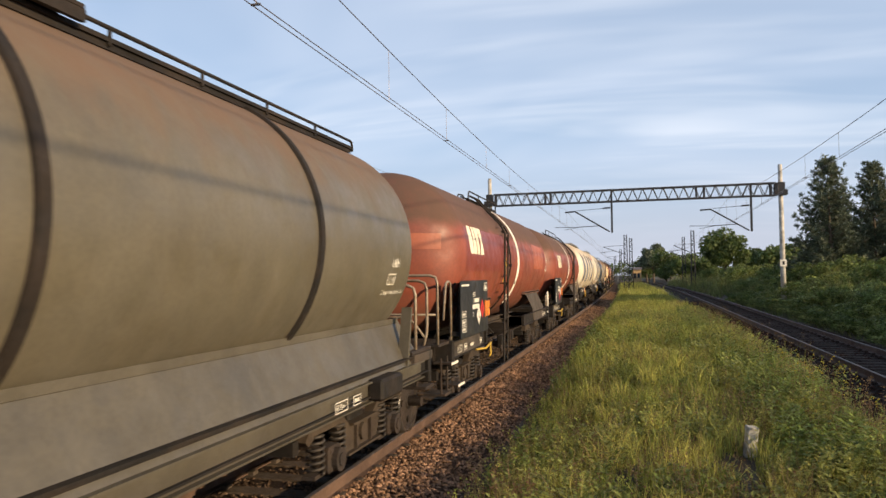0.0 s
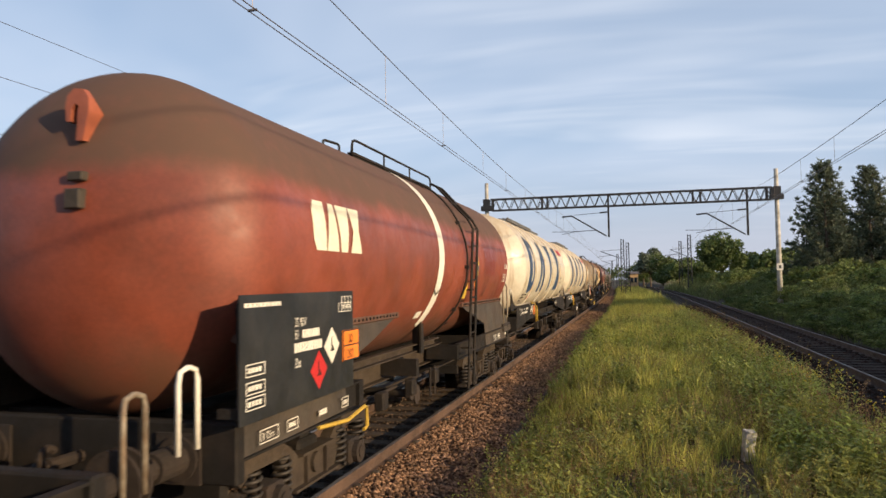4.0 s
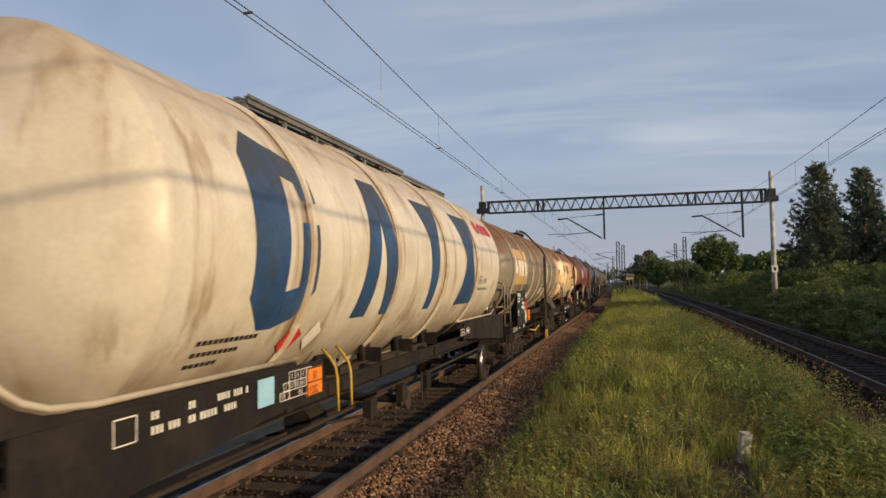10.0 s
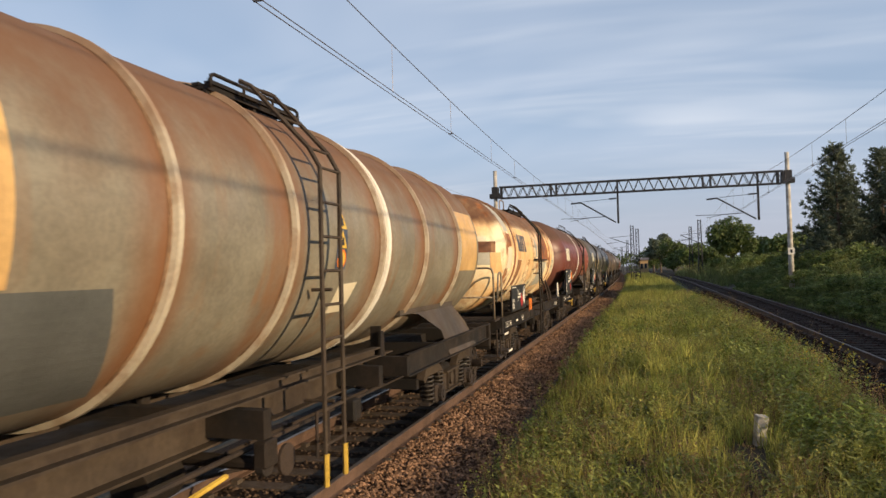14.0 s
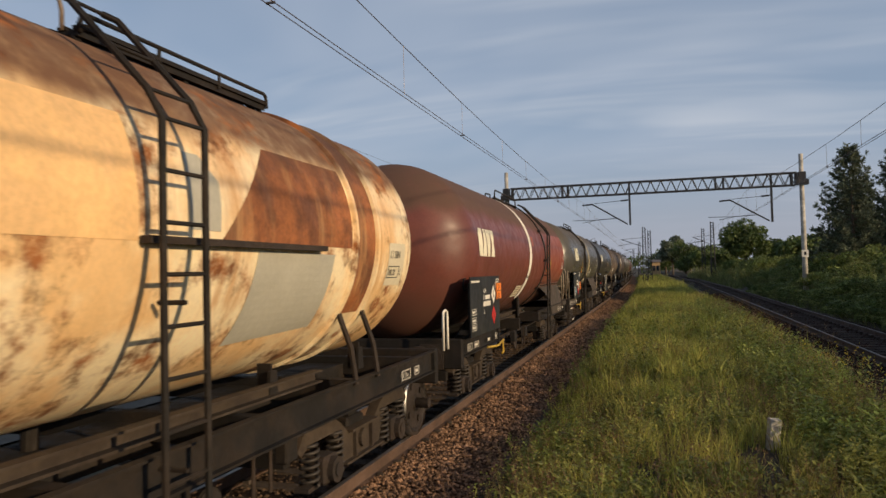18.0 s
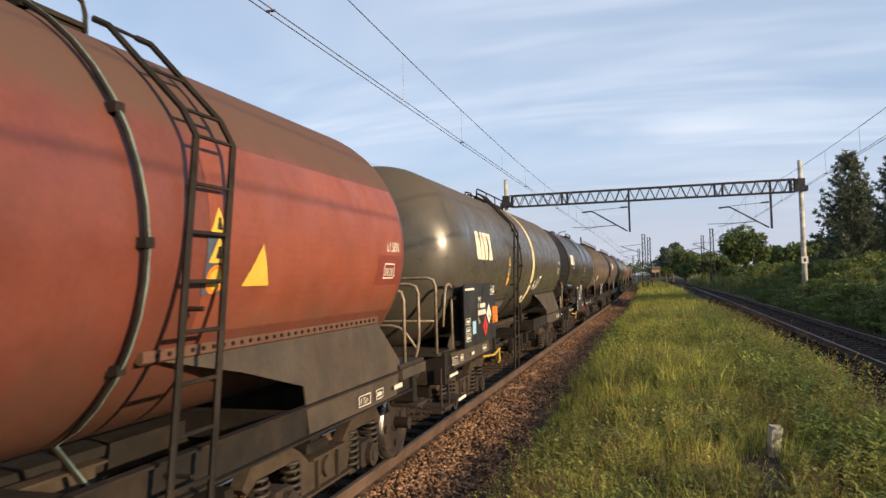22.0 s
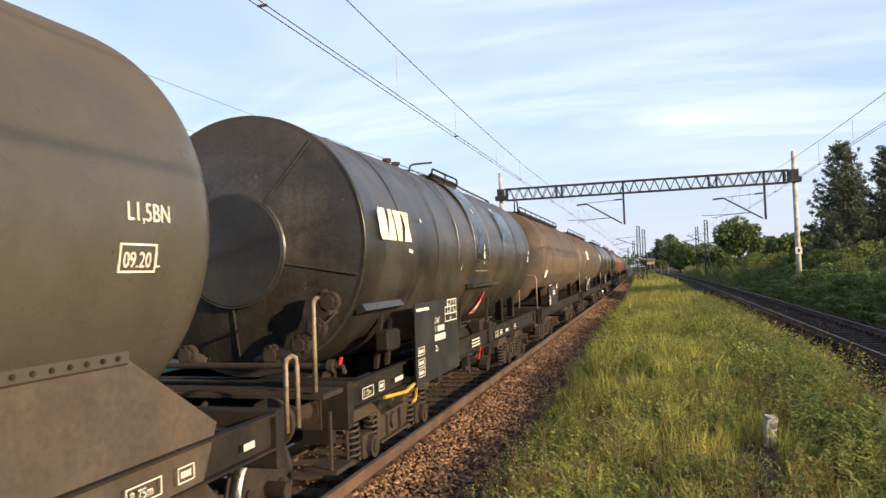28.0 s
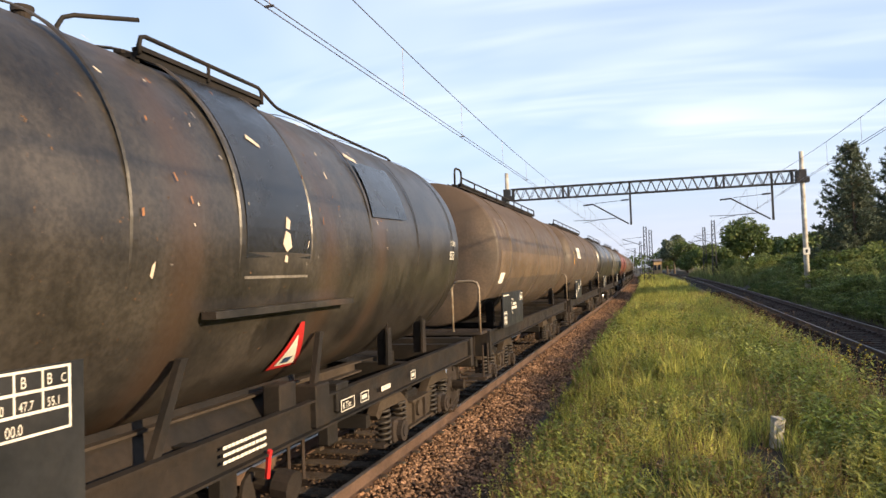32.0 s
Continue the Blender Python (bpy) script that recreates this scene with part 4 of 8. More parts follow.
def warning_signs(W, y, z, n=3):
    """Yellow triangles and a round ban sign, one above the other on blue backing."""
    for k in range(n):
        zz = z - k * 0.19
        if k < n - 1:
            sg = decal("warning_sign", [((y - 0.10, zz - 0.08), (y + 0.10, zz - 0.08), (y, zz + 0.10))], M["signyellow"], W, off=0.009, label="yellow warning triangle")
            decal("sign_symbol", [((y - 0.03, zz - 0.05), (y + 0.03, zz - 0.05), (y + 0.015, zz + 0.03), (y - 0.01, zz + 0.03))], M["black"], sg, off=0.012)
        else:
            ring = [(y + 0.10 * math.cos(a_ * math.pi / 8), zz + 0.10 * math.sin(a_ * math.pi / 8)) for a_ in range(16)]
            inner = [(y + 0.07 * math.cos(a_ * math.pi / 8), zz + 0.07 * math.sin(a_ * math.pi / 8)) for a_ in range(16)]
            sg = decal("ban_sign", [ring], M["orange"], W, off=0.009, label="round orange ban sign")
            decal("sign_face", [inner], M["signyellow"], sg, off=0.012)
    decal("sign_backing", [rect(y - 0.12, y + 0.12, z - 0.10 - 0.19 * (n - 1), z + 0.02 - 0.10)], M["signblue"], W, off=0.005)


def hose(W, y, lean=0.0, material="frame", r=None):
    """A thin pipe clipped round the tank's flank down to the frame."""
    r = r or TR
    bm = bmesh.new()
    pts = [((r + 0.045) * math.cos(radians(a_)), y + lean * (ZC - (ZC + (r + 0.045) * math.sin(radians(a_)))), ZC + (r + 0.045) * math.sin(radians(a_))) for a_ in range(75, -62, -8)]
    pts.append((1.05, y + lean * 1.7, 1.05))
    tube(bm, pts, 0.018, 6)
    h = part("hose", bm, M[material], W, smooth=True)
    for a_ in (60, 25, -5, -35):
        bm = bmesh.new()
        p = Vector(((r + 0.02) * math.cos(radians(a_)), y - lean * (r * math.sin(radians(a_))), ZC + (r + 0.02) * math.sin(radians(a_))))
        box(bm, -0.03, 0.05, -0.03, 0.03, -0.03, 0.03, 0, Matrix.Translation(p))
        part("clip", bm, M["frame"], h)


def loop_rail(name, pts, W, r=0.021, material="pipe", label=""):
    bm = bmesh.new()
    out = [Vector(pts[0])]
    for a_, b_, c_ in zip(pts, pts[1:], pts[2:]):
        a_, b_, c_ = Vector(a_), Vector(b_), Vector(c_)
        k = min(0.12, (b_ - a_).length * 0.45, (c_ - b_).length * 0.45)
        p, q = b_ + (a_ - b_).normalized() * k, b_ + (c_ - b_).normalized() * k
        out += [p, (p + 2 * b_ + q) / 4 * 1.0, q]
    out.append(Vector(pts[-1]))
    tube(bm, out, r, 8)
    return part(name, bm, M[material], W, label, smooth=True)


def platform(W, y0, y1, rails=True, z=1.32, both=True):
    """An end platform with its hand rails and steps."""
    bm = bmesh.new()
    box(bm, -1.30, 1.30, y0, y1, z - 0.04, z)
    pl = part("platform", bm, M["rusty"], W, "rusty ribbed end platform")
    bm = bmesh.new()
    for k in range(9):
        box(bm, -1.28, 1.28, y0 + 0.04 + k * (y1 - y0 - 0.08) / 9, y0 + 0.06 + k * (y1 - y0 - 0.08) / 9, z, z + 0.012)
    tagged(part("tread_ribs", bm, M["rusty"], pl), kind="stuff")
    for s in ((1, -1) if both else (1,)):
        if rails:
            loop_rail("handrail", [(s * 1.28, y0 + 0.03, z), (s * 1.28, y0 + 0.03, z + 1.05), (s * 0.25, y0 + 0.03, z + 1.05), (s * 0.25, y0 + 0.03, z)], W)
            loop_rail("handrail", [(s * 1.30, y0 + 0.03, z + 0.45), (s * 0.65, y0 + 0.03, z + 0.45), (s * 0.3, y0 + 0.03, z + 0.45)], W, 0.016)
            loop_rail("handrail", [(s * 1.30, y0 + 0.75, z), (s * 1.30, y0 + 0.75, z + 0.95), (s * 1.30, y0 + 0.45, z + 0.95), (s * 1.30, y0 + 0.28, z + 0.35)], W)
        bm = bmesh.new()
        box(bm, s * 1.02, s * 1.36, y0 + 0.1, y0 + 0.5, 0.52, 0.56)
        tube(bm, [(s * 1.30, y0 + 0.12, 0.54), (s * 1.30, y0 + 0.12, 1.1)], 0.018)
        tube(bm, [(s * 1.30, y0 + 0.48, 0.54), (s * 1.30, y0 + 0.48, 1.1)], 0.018)
        part("step", bm, M["rusty"], W)


def end_platform(W, yb, L, crank=None, z=1.36):
    """Rear platform: an end rail across it, a lower rail with a slanting leg at the side, and the hand-brake crank; yb: the end rail's place."""
    bm = bmesh.new()
    box(bm, -1.34, 1.34, yb - 0.82, yb + 0.06, z - 0.05, z, 0.008)
    pl = part("platform", bm, M["rusty"], W, "dusty end platform")
    bm = bmesh.new()
    box(bm, 1.30, 1.36, yb - 0.80, yb + 0.05, z - 0.17, z - 0.052)
    part("platform_edge", bm, M["frame_grey"], pl)
    for s in (1, -1):
        loop_rail("handrail", [(s * 1.22, yb + 0.02, z - 0.06), (s * 1.30, yb, z + 0.18), (s * 1.30, yb, z + 0.93), (s * 0.30, yb, z + 0.95), (s * 0.30, yb, z)], W)
        loop_rail("handrail", [(s * 1.26, yb, z + 0.12), (s * 1.05, yb, z + 0.40), (s * 0.32, yb, z + 0.41)], W, 0.018)
        loop_rail("handrail", [(s * 1.30, yb - 0.55, z - 0.05), (s * 1.30, yb - 0.55, z + 0.87), (s * 0.95, yb - 0.52, z + 0.88), (s * 0.45, yb - 0.48, z)], W)
        bm = bmesh.new()
        box(bm, s * 1.06, s * 1.40, yb - 0.42, yb - 0.02, 0.80, 0.84, 0.006)
        rod(bm, (s * 1.25, yb - 0.36, 0.82), (s * 1.25, yb - 0.36, z - 0.05), 0.02, 6)
        rod(bm, (s * 1.25, yb - 0.08, 0.82), (s * 1.25, yb - 0.08, z - 0.05), 0.02, 6)
        part("step", bm, M["rusty"], W)
    if crank:
        brake_crank(W, yb - 0.12, crank)


def brake_crank(W, y, tip):
    """Hand-brake spindle with a bent crank above the platform."""
    bm = bmesh.new()
    rod(bm, (0.62, y, 1.2), (0.62, y, 2.30), 0.028, 8)
    rod(bm, (0.62, y, 1.62), (0.62, y, 1.70), 0.06, 8)
    sp = part("brake_spindle", bm, M["rusty"], W)
    bm = bmesh.new()
    tube(bm, [(0.25, y, 2.38), (0.52, y, 2.38), (0.62, y, 2.31), (0.72, y, 2.38), (0.94, y, 2.40), (0.95, y, 2.56)], 0.015, 6)
    part("crank", bm, M[tip], sp)


def side_ladder(W, y, lean=0.0, material="frame", z0=0.55, rungs=10):
    """A ladder up the flank that bends over the top of the tank."""
    path = [(1.50, z0), (1.50, 3.28), (1.40, 3.46), (0.84, 4.06), (0.72, 4.12)]
    ld = new("ladder")
    ld.parent = W
    for d in (-0.2, 0.2):
        bm = bmesh.new()
        tube(bm, [(px, y + d + lean * (min(pz, 3.3) - 2.0), pz) for px, pz in path], 0.024, 6)
        part("stile", bm, M[material], ld)
    pts = []
    for (x0, za), (x1, zb) in zip(path, path[1:]):
        n = max(1, int(math.hypot(x1 - x0, zb - za) / 0.29))
        pts += [(x0 + (x1 - x0) * i / n, za + (zb - za) * i / n) for i in range(n)]
    for px, pz in pts[1:]:
        bm = bmesh.new()
        rod(bm, (px, y - 0.2 + lean * (min(pz, 3.3) - 2.0), pz), (px, y + 0.2 + lean * (min(pz, 3.3) - 2.0), pz), 0.014, 6)
        part("rung", bm, M[material], ld)
    for pz in (1.2, 2.2):
        bm = bmesh.new()
        rod(bm, (1.2 if pz < 2 else 1.3, y + lean * (pz - 2.0), pz), (1.5, y + lean * (pz - 2.0), pz), 0.016, 6)
        part("ladder_bracket", bm, M[material], ld)
    return ld


def walkway(W, y0, y1, material="frame", z=4.06, rail_h=0.20, x0=-0.55, x1=0.62, posts=3, manhole=None):
    """A grated catwalk on top of the tank with a low hand rail, and the manhole beside it."""
    wk = new("walkway")
    wk.parent = W
    for k in range(5):
        xx = 0.12 + (x1 - 0.12) * k / 4
        bm = bmesh.new()
        box(bm, xx - 0.035, xx + 0.035, y0, y1, z, z + 0.025)
        part("plank", bm, M[material], wk)
    n = max(2, int((y1 - y0) / 0.8))
    for k in range(n + 1):
        yy = y0 + 0.03 + (y1 - y0 - 0.06) * k / n
        bm = bmesh.new()
        box(bm, 0.05, x1, yy - 0.02, yy + 0.02, z - 0.035, z - 0.002)
        part("bearer", bm, M[material], wk)
        bm = bmesh.new()
        box(bm, x1 - 0.05, x1 - 0.015, yy - 0.025, yy + 0.025, ZC + math.sqrt(TR * TR - x1 * x1) - 0.03, z - 0.037)
        part("support", bm, M[material], wk)
    bm = bmesh.new()
    box(bm, x1, x1 + 0.012, y0, y1, z - 0.05, z + 0.045)
    part("edge_strip", bm, M[material], wk)
    if rail_h:
        loop_rail("handrail", [(x1 + 0.03, y0, z - 0.03), (x1 + 0.03, y0, z + rail_h), (x1 + 0.03, y1, z + rail_h), (x1 + 0.03, y1, z - 0.03)], wk, 0.017, material)
        for k in range(1, posts):
            yy = y0 + (y1 - y0) * k / posts
            bm = bmesh.new()
            rod(bm, (x1 + 0.03, yy, z - 0.03), (x1 + 0.03, yy, z + rail_h), 0.014, 6)
            part("rail_post", bm, M[material], wk)
    ym = manhole if manhole is not None else (y0 + y1) / 2
    bm = bmesh.new()
    lathe_z(bm, -0.25, ym, ((0.27, ZC + TR - 0.12), (0.27, ZC + TR + 0.05), (0.33, ZC + TR + 0.05), (0.33, ZC + TR + 0.09), (0.2, ZC + TR + 0.13), (0.0, ZC + TR + 0.14)), 18)
    part("manhole", bm, M[material], wk)


def lathe_z(bm, cx, cy, prof, seg):
    """A body turned about an upright axis: profile of (radius, z)."""
    rings = [[bm.verts.new((cx + r * math.cos(2 * math.pi * k / seg), cy + r * math.sin(2 * math.pi * k / seg), z)) for k in range(seg)] if r > 1e-4 else [bm.verts.new((cx, cy, z))] for r, z in prof]
    for a_, b_ in zip(rings, rings[1:]):
        for k in range(seg):
            if len(b_) == 1:
                bm.faces.new((a_[k], a_[(k + 1) % seg], b_[0]))
            else:
                bm.faces.new((a_[k], a_[(k + 1) % seg], b_[(k + 1) % seg], b_[k]))
    return bm


def data_panel(W, y0, y1, z0, z1, x=1.48, orange=None, code=("30", "1202"), diamonds=(), table=True, bars=True, white_blocks=()):
    """The black plate with inscriptions, hazard number and danger labels."""
    bm = bmesh.new()
    box(bm, x - 0.012, x, y0, y1, z0, z1)
    p = part("data_panel", bm, M["black"], W, "black steel plate with white inscriptions and danger labels")
    for yy in (y0 + 0.06, y1 - 0.06):
        bm = bmesh.new()
        box(bm, 1.28, x - 0.012, yy - 0.03, yy + 0.03, z0 + 0.05, z0 + 0.12)
        prism(bm, ((yy - 0.02, z0), (yy + 0.02, z0), (yy + 0.02, z1 - 0.1), (yy - 0.02, z1 - 0.1)), x - 0.05, x - 0.012)
        part("panel_bracket", bm, M["frame"], p)
    w, h = y1 - y0, z1 - z0
    if bars:
        rows = []
        # wagon data that is not spelled out: plain bars
        for txt, zz in (("33 RIV", 0.70), ("51", 0.59), ("Zas", 0.34)):
            tagged(write("wagon_type", txt, y0 + w * 0.40, z0 + h * zz, max(0.095, h * 0.115), M["white"], p, x=x + 0.004, squeeze=0.72), kind="stuff")
        for k, (ya, yb, zz, hh) in enumerate(((0.47, 0.63, 0.59, 0.075), (0.40, 0.64, 0.47, 0.085), (0.03, 0.28, 0.90, 0.035))):
            yy = y0 + w * ya
            while yy < y0 + w * yb:
                ww = 0.026 + 0.010 * ((k * 7 + int(yy * 53)) % 3)
                rows.append(rect(yy, min(yy + ww, y0 + w * yb + 0.02), z0 + h * zz, z0 + h * (zz + hh)))
                yy += ww + 0.013
        tagged(flat("inscription", rows, x, M["white"], p, t=0.003), kind="stuff")
        fr = []
        for zz in (0.10, 0.22, 0.36):
            fr += frame_rect(y0 + w * 0.04, y0 + w * 0.17, z0 + h * zz, z0 + h * (zz + 0.10), 0.007)
            fr += [rect(y0 + w * (0.055 + 0.024 * q), y0 + w * (0.071 + 0.024 * q), z0 + h * (zz + 0.03), z0 + h * (zz + 0.07)) for q in range(4)]
        tagged(flat("inscription", fr, x, M["white"], p, t=0.003), kind="stuff")
    if table:
        fr = []
        yy, zz, ww, hh = y1 - 0.36, z1 - 0.20, 0.31, 0.15
        fr += frame_rect(yy, yy + ww, zz, zz + hh * 0.6, 0.006)
        fr += frame_rect(yy + ww * 0.25, yy + ww, zz + hh * 0.55, zz + hh, 0.006)
        for k in range(1, 4):
            fr.append(rect(yy + ww * k / 4 - 0.004, yy + ww * k / 4 + 0.004, zz, zz + hh))
            fr.append(rect(yy + ww * (k + 0.3) / 4, yy + ww * (k + 0.7) / 4, zz + 0.03, zz + hh * 0.45))
        tagged(flat("load_table", fr, x, M["white"], p, t=0.003), kind="stuff")
    for dy, dz, sz, colr in diamonds:
        poly = ((dy, dz - sz), (dy + sz, dz), (dy, dz + sz), (dy - sz, dz))
        lab = "red flammable-liquid diamond" if colr == "red" else "white environment-hazard diamond"
        d = flat("danger_label", [poly], x, M[colr], p, lab, t=0.004)
        ink = M["black"] if colr == "white" else M["panel_dark"]
        flat("danger_symbol", [((dy - sz * 0.25, dz - sz * 0.3), (dy + sz * 0.3, dz - sz * 0.3), (dy + sz * 0.05, dz + sz * 0.05)), ((dy - sz * 0.12, dz - sz * 0.05), (dy - sz * 0.04, dz - sz * 0.05), (dy + sz * 0.02, dz + sz * 0.5), (dy - sz * 0.1, dz + sz * 0.4))], x + 0.004, ink, d, t=0.002)
    for yy, zz, ww, hh in white_blocks:
        flat("sticker", [rect(yy, yy + ww, zz, zz + hh)], x, M["white"], p, "small pale sticker", t=0.004)
    if orange:
        hazard(p, orange[0], orange[1], x + 0.002, code)
    return p


def hazard(parent, y, z, x, code=("30", "1202"), w=0.40, h=0.30):
    """The orange plate with the two hazard numbers."""
    bm = bmesh.new()
    box(bm, x, x + 0.012, y, y + w, z, z + h)
    o = part("hazard_plate", bm, M["orange"], parent, "orange hazard plate with black numbers")
    flat("plate_border", frame_rect(y, y + w, z, z + h, 0.012) + [rect(y + 0.012, y + w - 0.012, z + h / 2 - 0.006, z + h / 2 + 0.006)], x + 0.012, M["black"], o, t=0.002)
    write("hazard_number", code[0], y + w * 0.30, z + h * 0.57, h * 0.42, M["black"], o, x=x + 0.0145, squeeze=0.85)
    write("un_number", code[1], y + w * 0.10, z + h * 0.08, h * 0.42, M["black"], o, x=x + 0.0145, squeeze=0.85)
    return o


def tank_code(W, y, z, code, date, size=0.16, material="white", box_=True, r=None):
    r = r or TR
    write("tank_code", code, y, z, size, M[material], W, r=r)
    if date:
        write("test_date", date, y - size * 0.1, z - size * 1.75, size * 0.85, M[material], W, r=r)
        if box_:
            yb = y - size * 0.3
            decal("date_frame", frame_rect(yb, yb + size * 2.0, z - size * 1.95, z - size * 0.85, 0.012), M[material], W, off=0.007, r=r)


M["signyellow"] = mat("sign_yellow", (0.72, 0.47, 0.07), 0.5, var=0.1)
M["signblue"] = mat("sign_blue", (0.06, 0.08, 0.12), 0.6)
M["panel_dark"] = mat("ink", (0.08, 0.02, 0.02), 0.6)
WAGONS = []      # (thing, y at the start, wheelsets)


def wagon(y0, label, group="tank wagons of the train"):
    W = thing("tank_wagon", label, "tank wagon", group)
    W.matrix_basis = pose(0, y0, 0)
    return W


def run(W, y0, wheels):
    WAGONS.append((W, y0, wheels))

# ---- plants ----


def blades(name, label, spots, material, seed, seg=1, category="grass"):
    """Grass as thin bent blades: (count, u range, y range, power, height range, width, clump)."""
    rng = np.random.RandomState(seed)
    vs, fs = [], []
    base = 0
    for n, u0, u1, y0, y1, pw, h0, h1, wid, thr in spots:
        u = rng.uniform(u0, u1, n)
        y = y0 + (y1 - y0) * rng.rand(n) ** pw
        for i in range(n):
            yy = float(y[i])
            xx = float(u[i]) + bend(yy)
            v = noise.noise((xx * 0.55, yy * 0.45, seed * 3.7))
            if v < thr - 0.35 * rng.rand():
                continue
            if (xx - 5.36) ** 2 + (yy - 9.1) ** 2 < 0.09 or (abs(xx - 5.36) < 0.13 and 7.9 < yy < 9.4):
                continue
            edge = min(1.0, max(0.15, (u[i] - 2.15) / 0.7))
            tuft = noise.noise((xx * 2.6, yy * 2.2, seed * 1.9)) + 0.5 * noise.noise((xx * 6.5, yy * 5.5, seed))
            if tuft < -0.12 and rng.rand() < 0.7:
                continue
            h = rng.uniform(h0, h1) * (0.75 + 0.5 * (v + 0.5)) * edge * min(1.7, max(0.22, 0.8 + 1.3 * tuft))
            z = ground_z(xx, yy) - 0.02
            a_ = rng.uniform(0, 6.283)
            w = wid * rng.uniform(0.6, 1.4)
            ca, sa = math.cos(a_), math.sin(a_)
            lean = rng.uniform(0.1, 0.7) * h
            b_ = rng.uniform(0, 6.283)
            lx, ly = math.cos(b_) * lean, math.sin(b_) * lean
            if seg == 1:
                vs += [(xx - ca * w, yy - sa * w, z), (xx + ca * w, yy + sa * w, z), (xx + lx, yy + ly, z + h)]
                fs.append((base, base + 1, base + 2))
                base += 3
            else:
                mx, my, mz = xx + lx * 0.3, yy + ly * 0.3, z + h * 0.6
                vs += [(xx - ca * w, yy - sa * w, z), (xx + ca * w, yy + sa * w, z), (mx + ca * w * 0.8, my + sa * w * 0.8, mz), (mx - ca * w * 0.8, my - sa * w * 0.8, mz), (xx + lx, yy + ly, z + h)]
                fs += [(base, base + 1, base + 2, base + 3), (base + 3, base + 2, base + 4)]
                base += 5
    return tagged(from_arrays(name, vs, fs, material), label, category, kind="stuff")


def leafy(name, label, spots, material, seed, leaf_size=0.035, leaves=14, head=None):
    """Broad-leaved weeds: an upright stem with small leaves round it; head: material of a tuft of seeds or flowers on top."""
    rng = np.random.RandomState(seed)
    vs, fs, hv, hf = [], [], [], []
    for n, u0, u1, y0, y1, pw, h0, h1, thr in spots:
        for _ in range(n):
            yy = y0 + (y1 - y0) * rng.rand() ** pw
            xx = rng.uniform(u0, u1) + bend(yy)
            if noise.noise((xx * 0.6, yy * 0.5, seed * 2.3)) < thr - 0.2 * rng.rand():
                continue
            if (xx - 5.36) ** 2 + (yy - 9.1) ** 2 < 0.14 or (abs(xx - 5.36) < 0.20 and 7.8 < yy < 9.5):
                continue
            h = rng.uniform(h0, h1)
            z = ground_z(xx, yy) - 0.02
            b_ = rng.uniform(0, 6.283)
            tx, ty = math.cos(b_) * 0.2 * h, math.sin(b_) * 0.2 * h
            c_ = len(vs)
            vs += [(xx - 0.003, yy, z), (xx + 0.003, yy, z), (xx + tx, yy + ty, z + h)]
            fs.append((c_, c_ + 1, c_ + 2))
            k = leaves if yy < 18 else max(5, leaves // 2)
            for i in range(k):
                f = 0.2 + 0.8 * (i + rng.rand()) / k
                px, py, pz = xx + tx * f, yy + ty * f, z + h * f
                a_ = i * 2.4 + rng.rand()
                s = leaf_size * rng.uniform(0.7, 1.4) * (1.0 if yy < 18 else 1.5)
                dx, dy, dz = math.cos(a_) * s * 2.0, math.sin(a_) * s * 2.0, s * rng.uniform(-0.5, 1.6)
                c_ = len(vs)
                vs += [(px, py, pz), (px + dx * 0.5 - dy * 0.3, py + dy * 0.5 + dx * 0.3, pz + dz * 0.7), (px + dx, py + dy, pz + dz), (px + dx * 0.5 + dy * 0.3, py + dy * 0.5 - dx * 0.3, pz + dz * 0.7)]
                fs.append((c_, c_ + 1, c_ + 2, c_ + 3))
            if head:
                for i in range(5):
                    s = rng.uniform(0.006, 0.014)
                    px, py, pz = xx + tx + rng.normal(0, 0.03), yy + ty + rng.normal(0, 0.03), z + h + rng.uniform(-0.10, 0.05)
                    c_ = len(hv)
                    hv += [(px - s, py, pz), (px, py + s * 0.4, pz - s), (px + s, py, pz), (px, py - s * 0.4, pz + s)]
                    hf.append((c_, c_ + 1, c_ + 2, c_ + 3))
    ob = tagged(from_arrays(name, vs, fs, material), label, "weeds", kind="stuff")
    if head:
        from_arrays("seed_heads", hv, hf, head, ob)
    return ob


def leaf_cloud(rng, centres, n, size, flat_=0.5):
    """Leaves scattered over clumps (x, y, z, radius): vertices and faces."""
    vs, fs = [], []
    cs = np.array(centres)
    wt = cs[:, 3] ** 2
    pick = rng.choice(len(cs), n, p=wt / wt.sum())
    for i in pick:
        cx, cy, cz, r = cs[i]
        d = rng.normal(0, 1, 3)
        d /= np.linalg.norm(d)
        q = r * rng.uniform(0.55, 1.05) ** 0.6
        p = np.array((cx, cy, cz)) + d * q * (1, 1, 0.85)
        a_ = rng.normal(0, 1, 3)
        a_ /= np.linalg.norm(a_)
        b_ = np.cross(a_, d + rng.normal(0, flat_, 3))
        b_ /= np.linalg.norm(b_) + 1e-6
        s = size * rng.uniform(0.6, 1.4)
        c_ = len(vs)
        vs += [tuple(p - a_ * s), tuple(p + b_ * s * 0.45), tuple(p + a_ * s), tuple(p - b_ * s * 0.45)]
        fs.append((c_, c_ + 1, c_ + 2, c_ + 3))
    return vs, fs


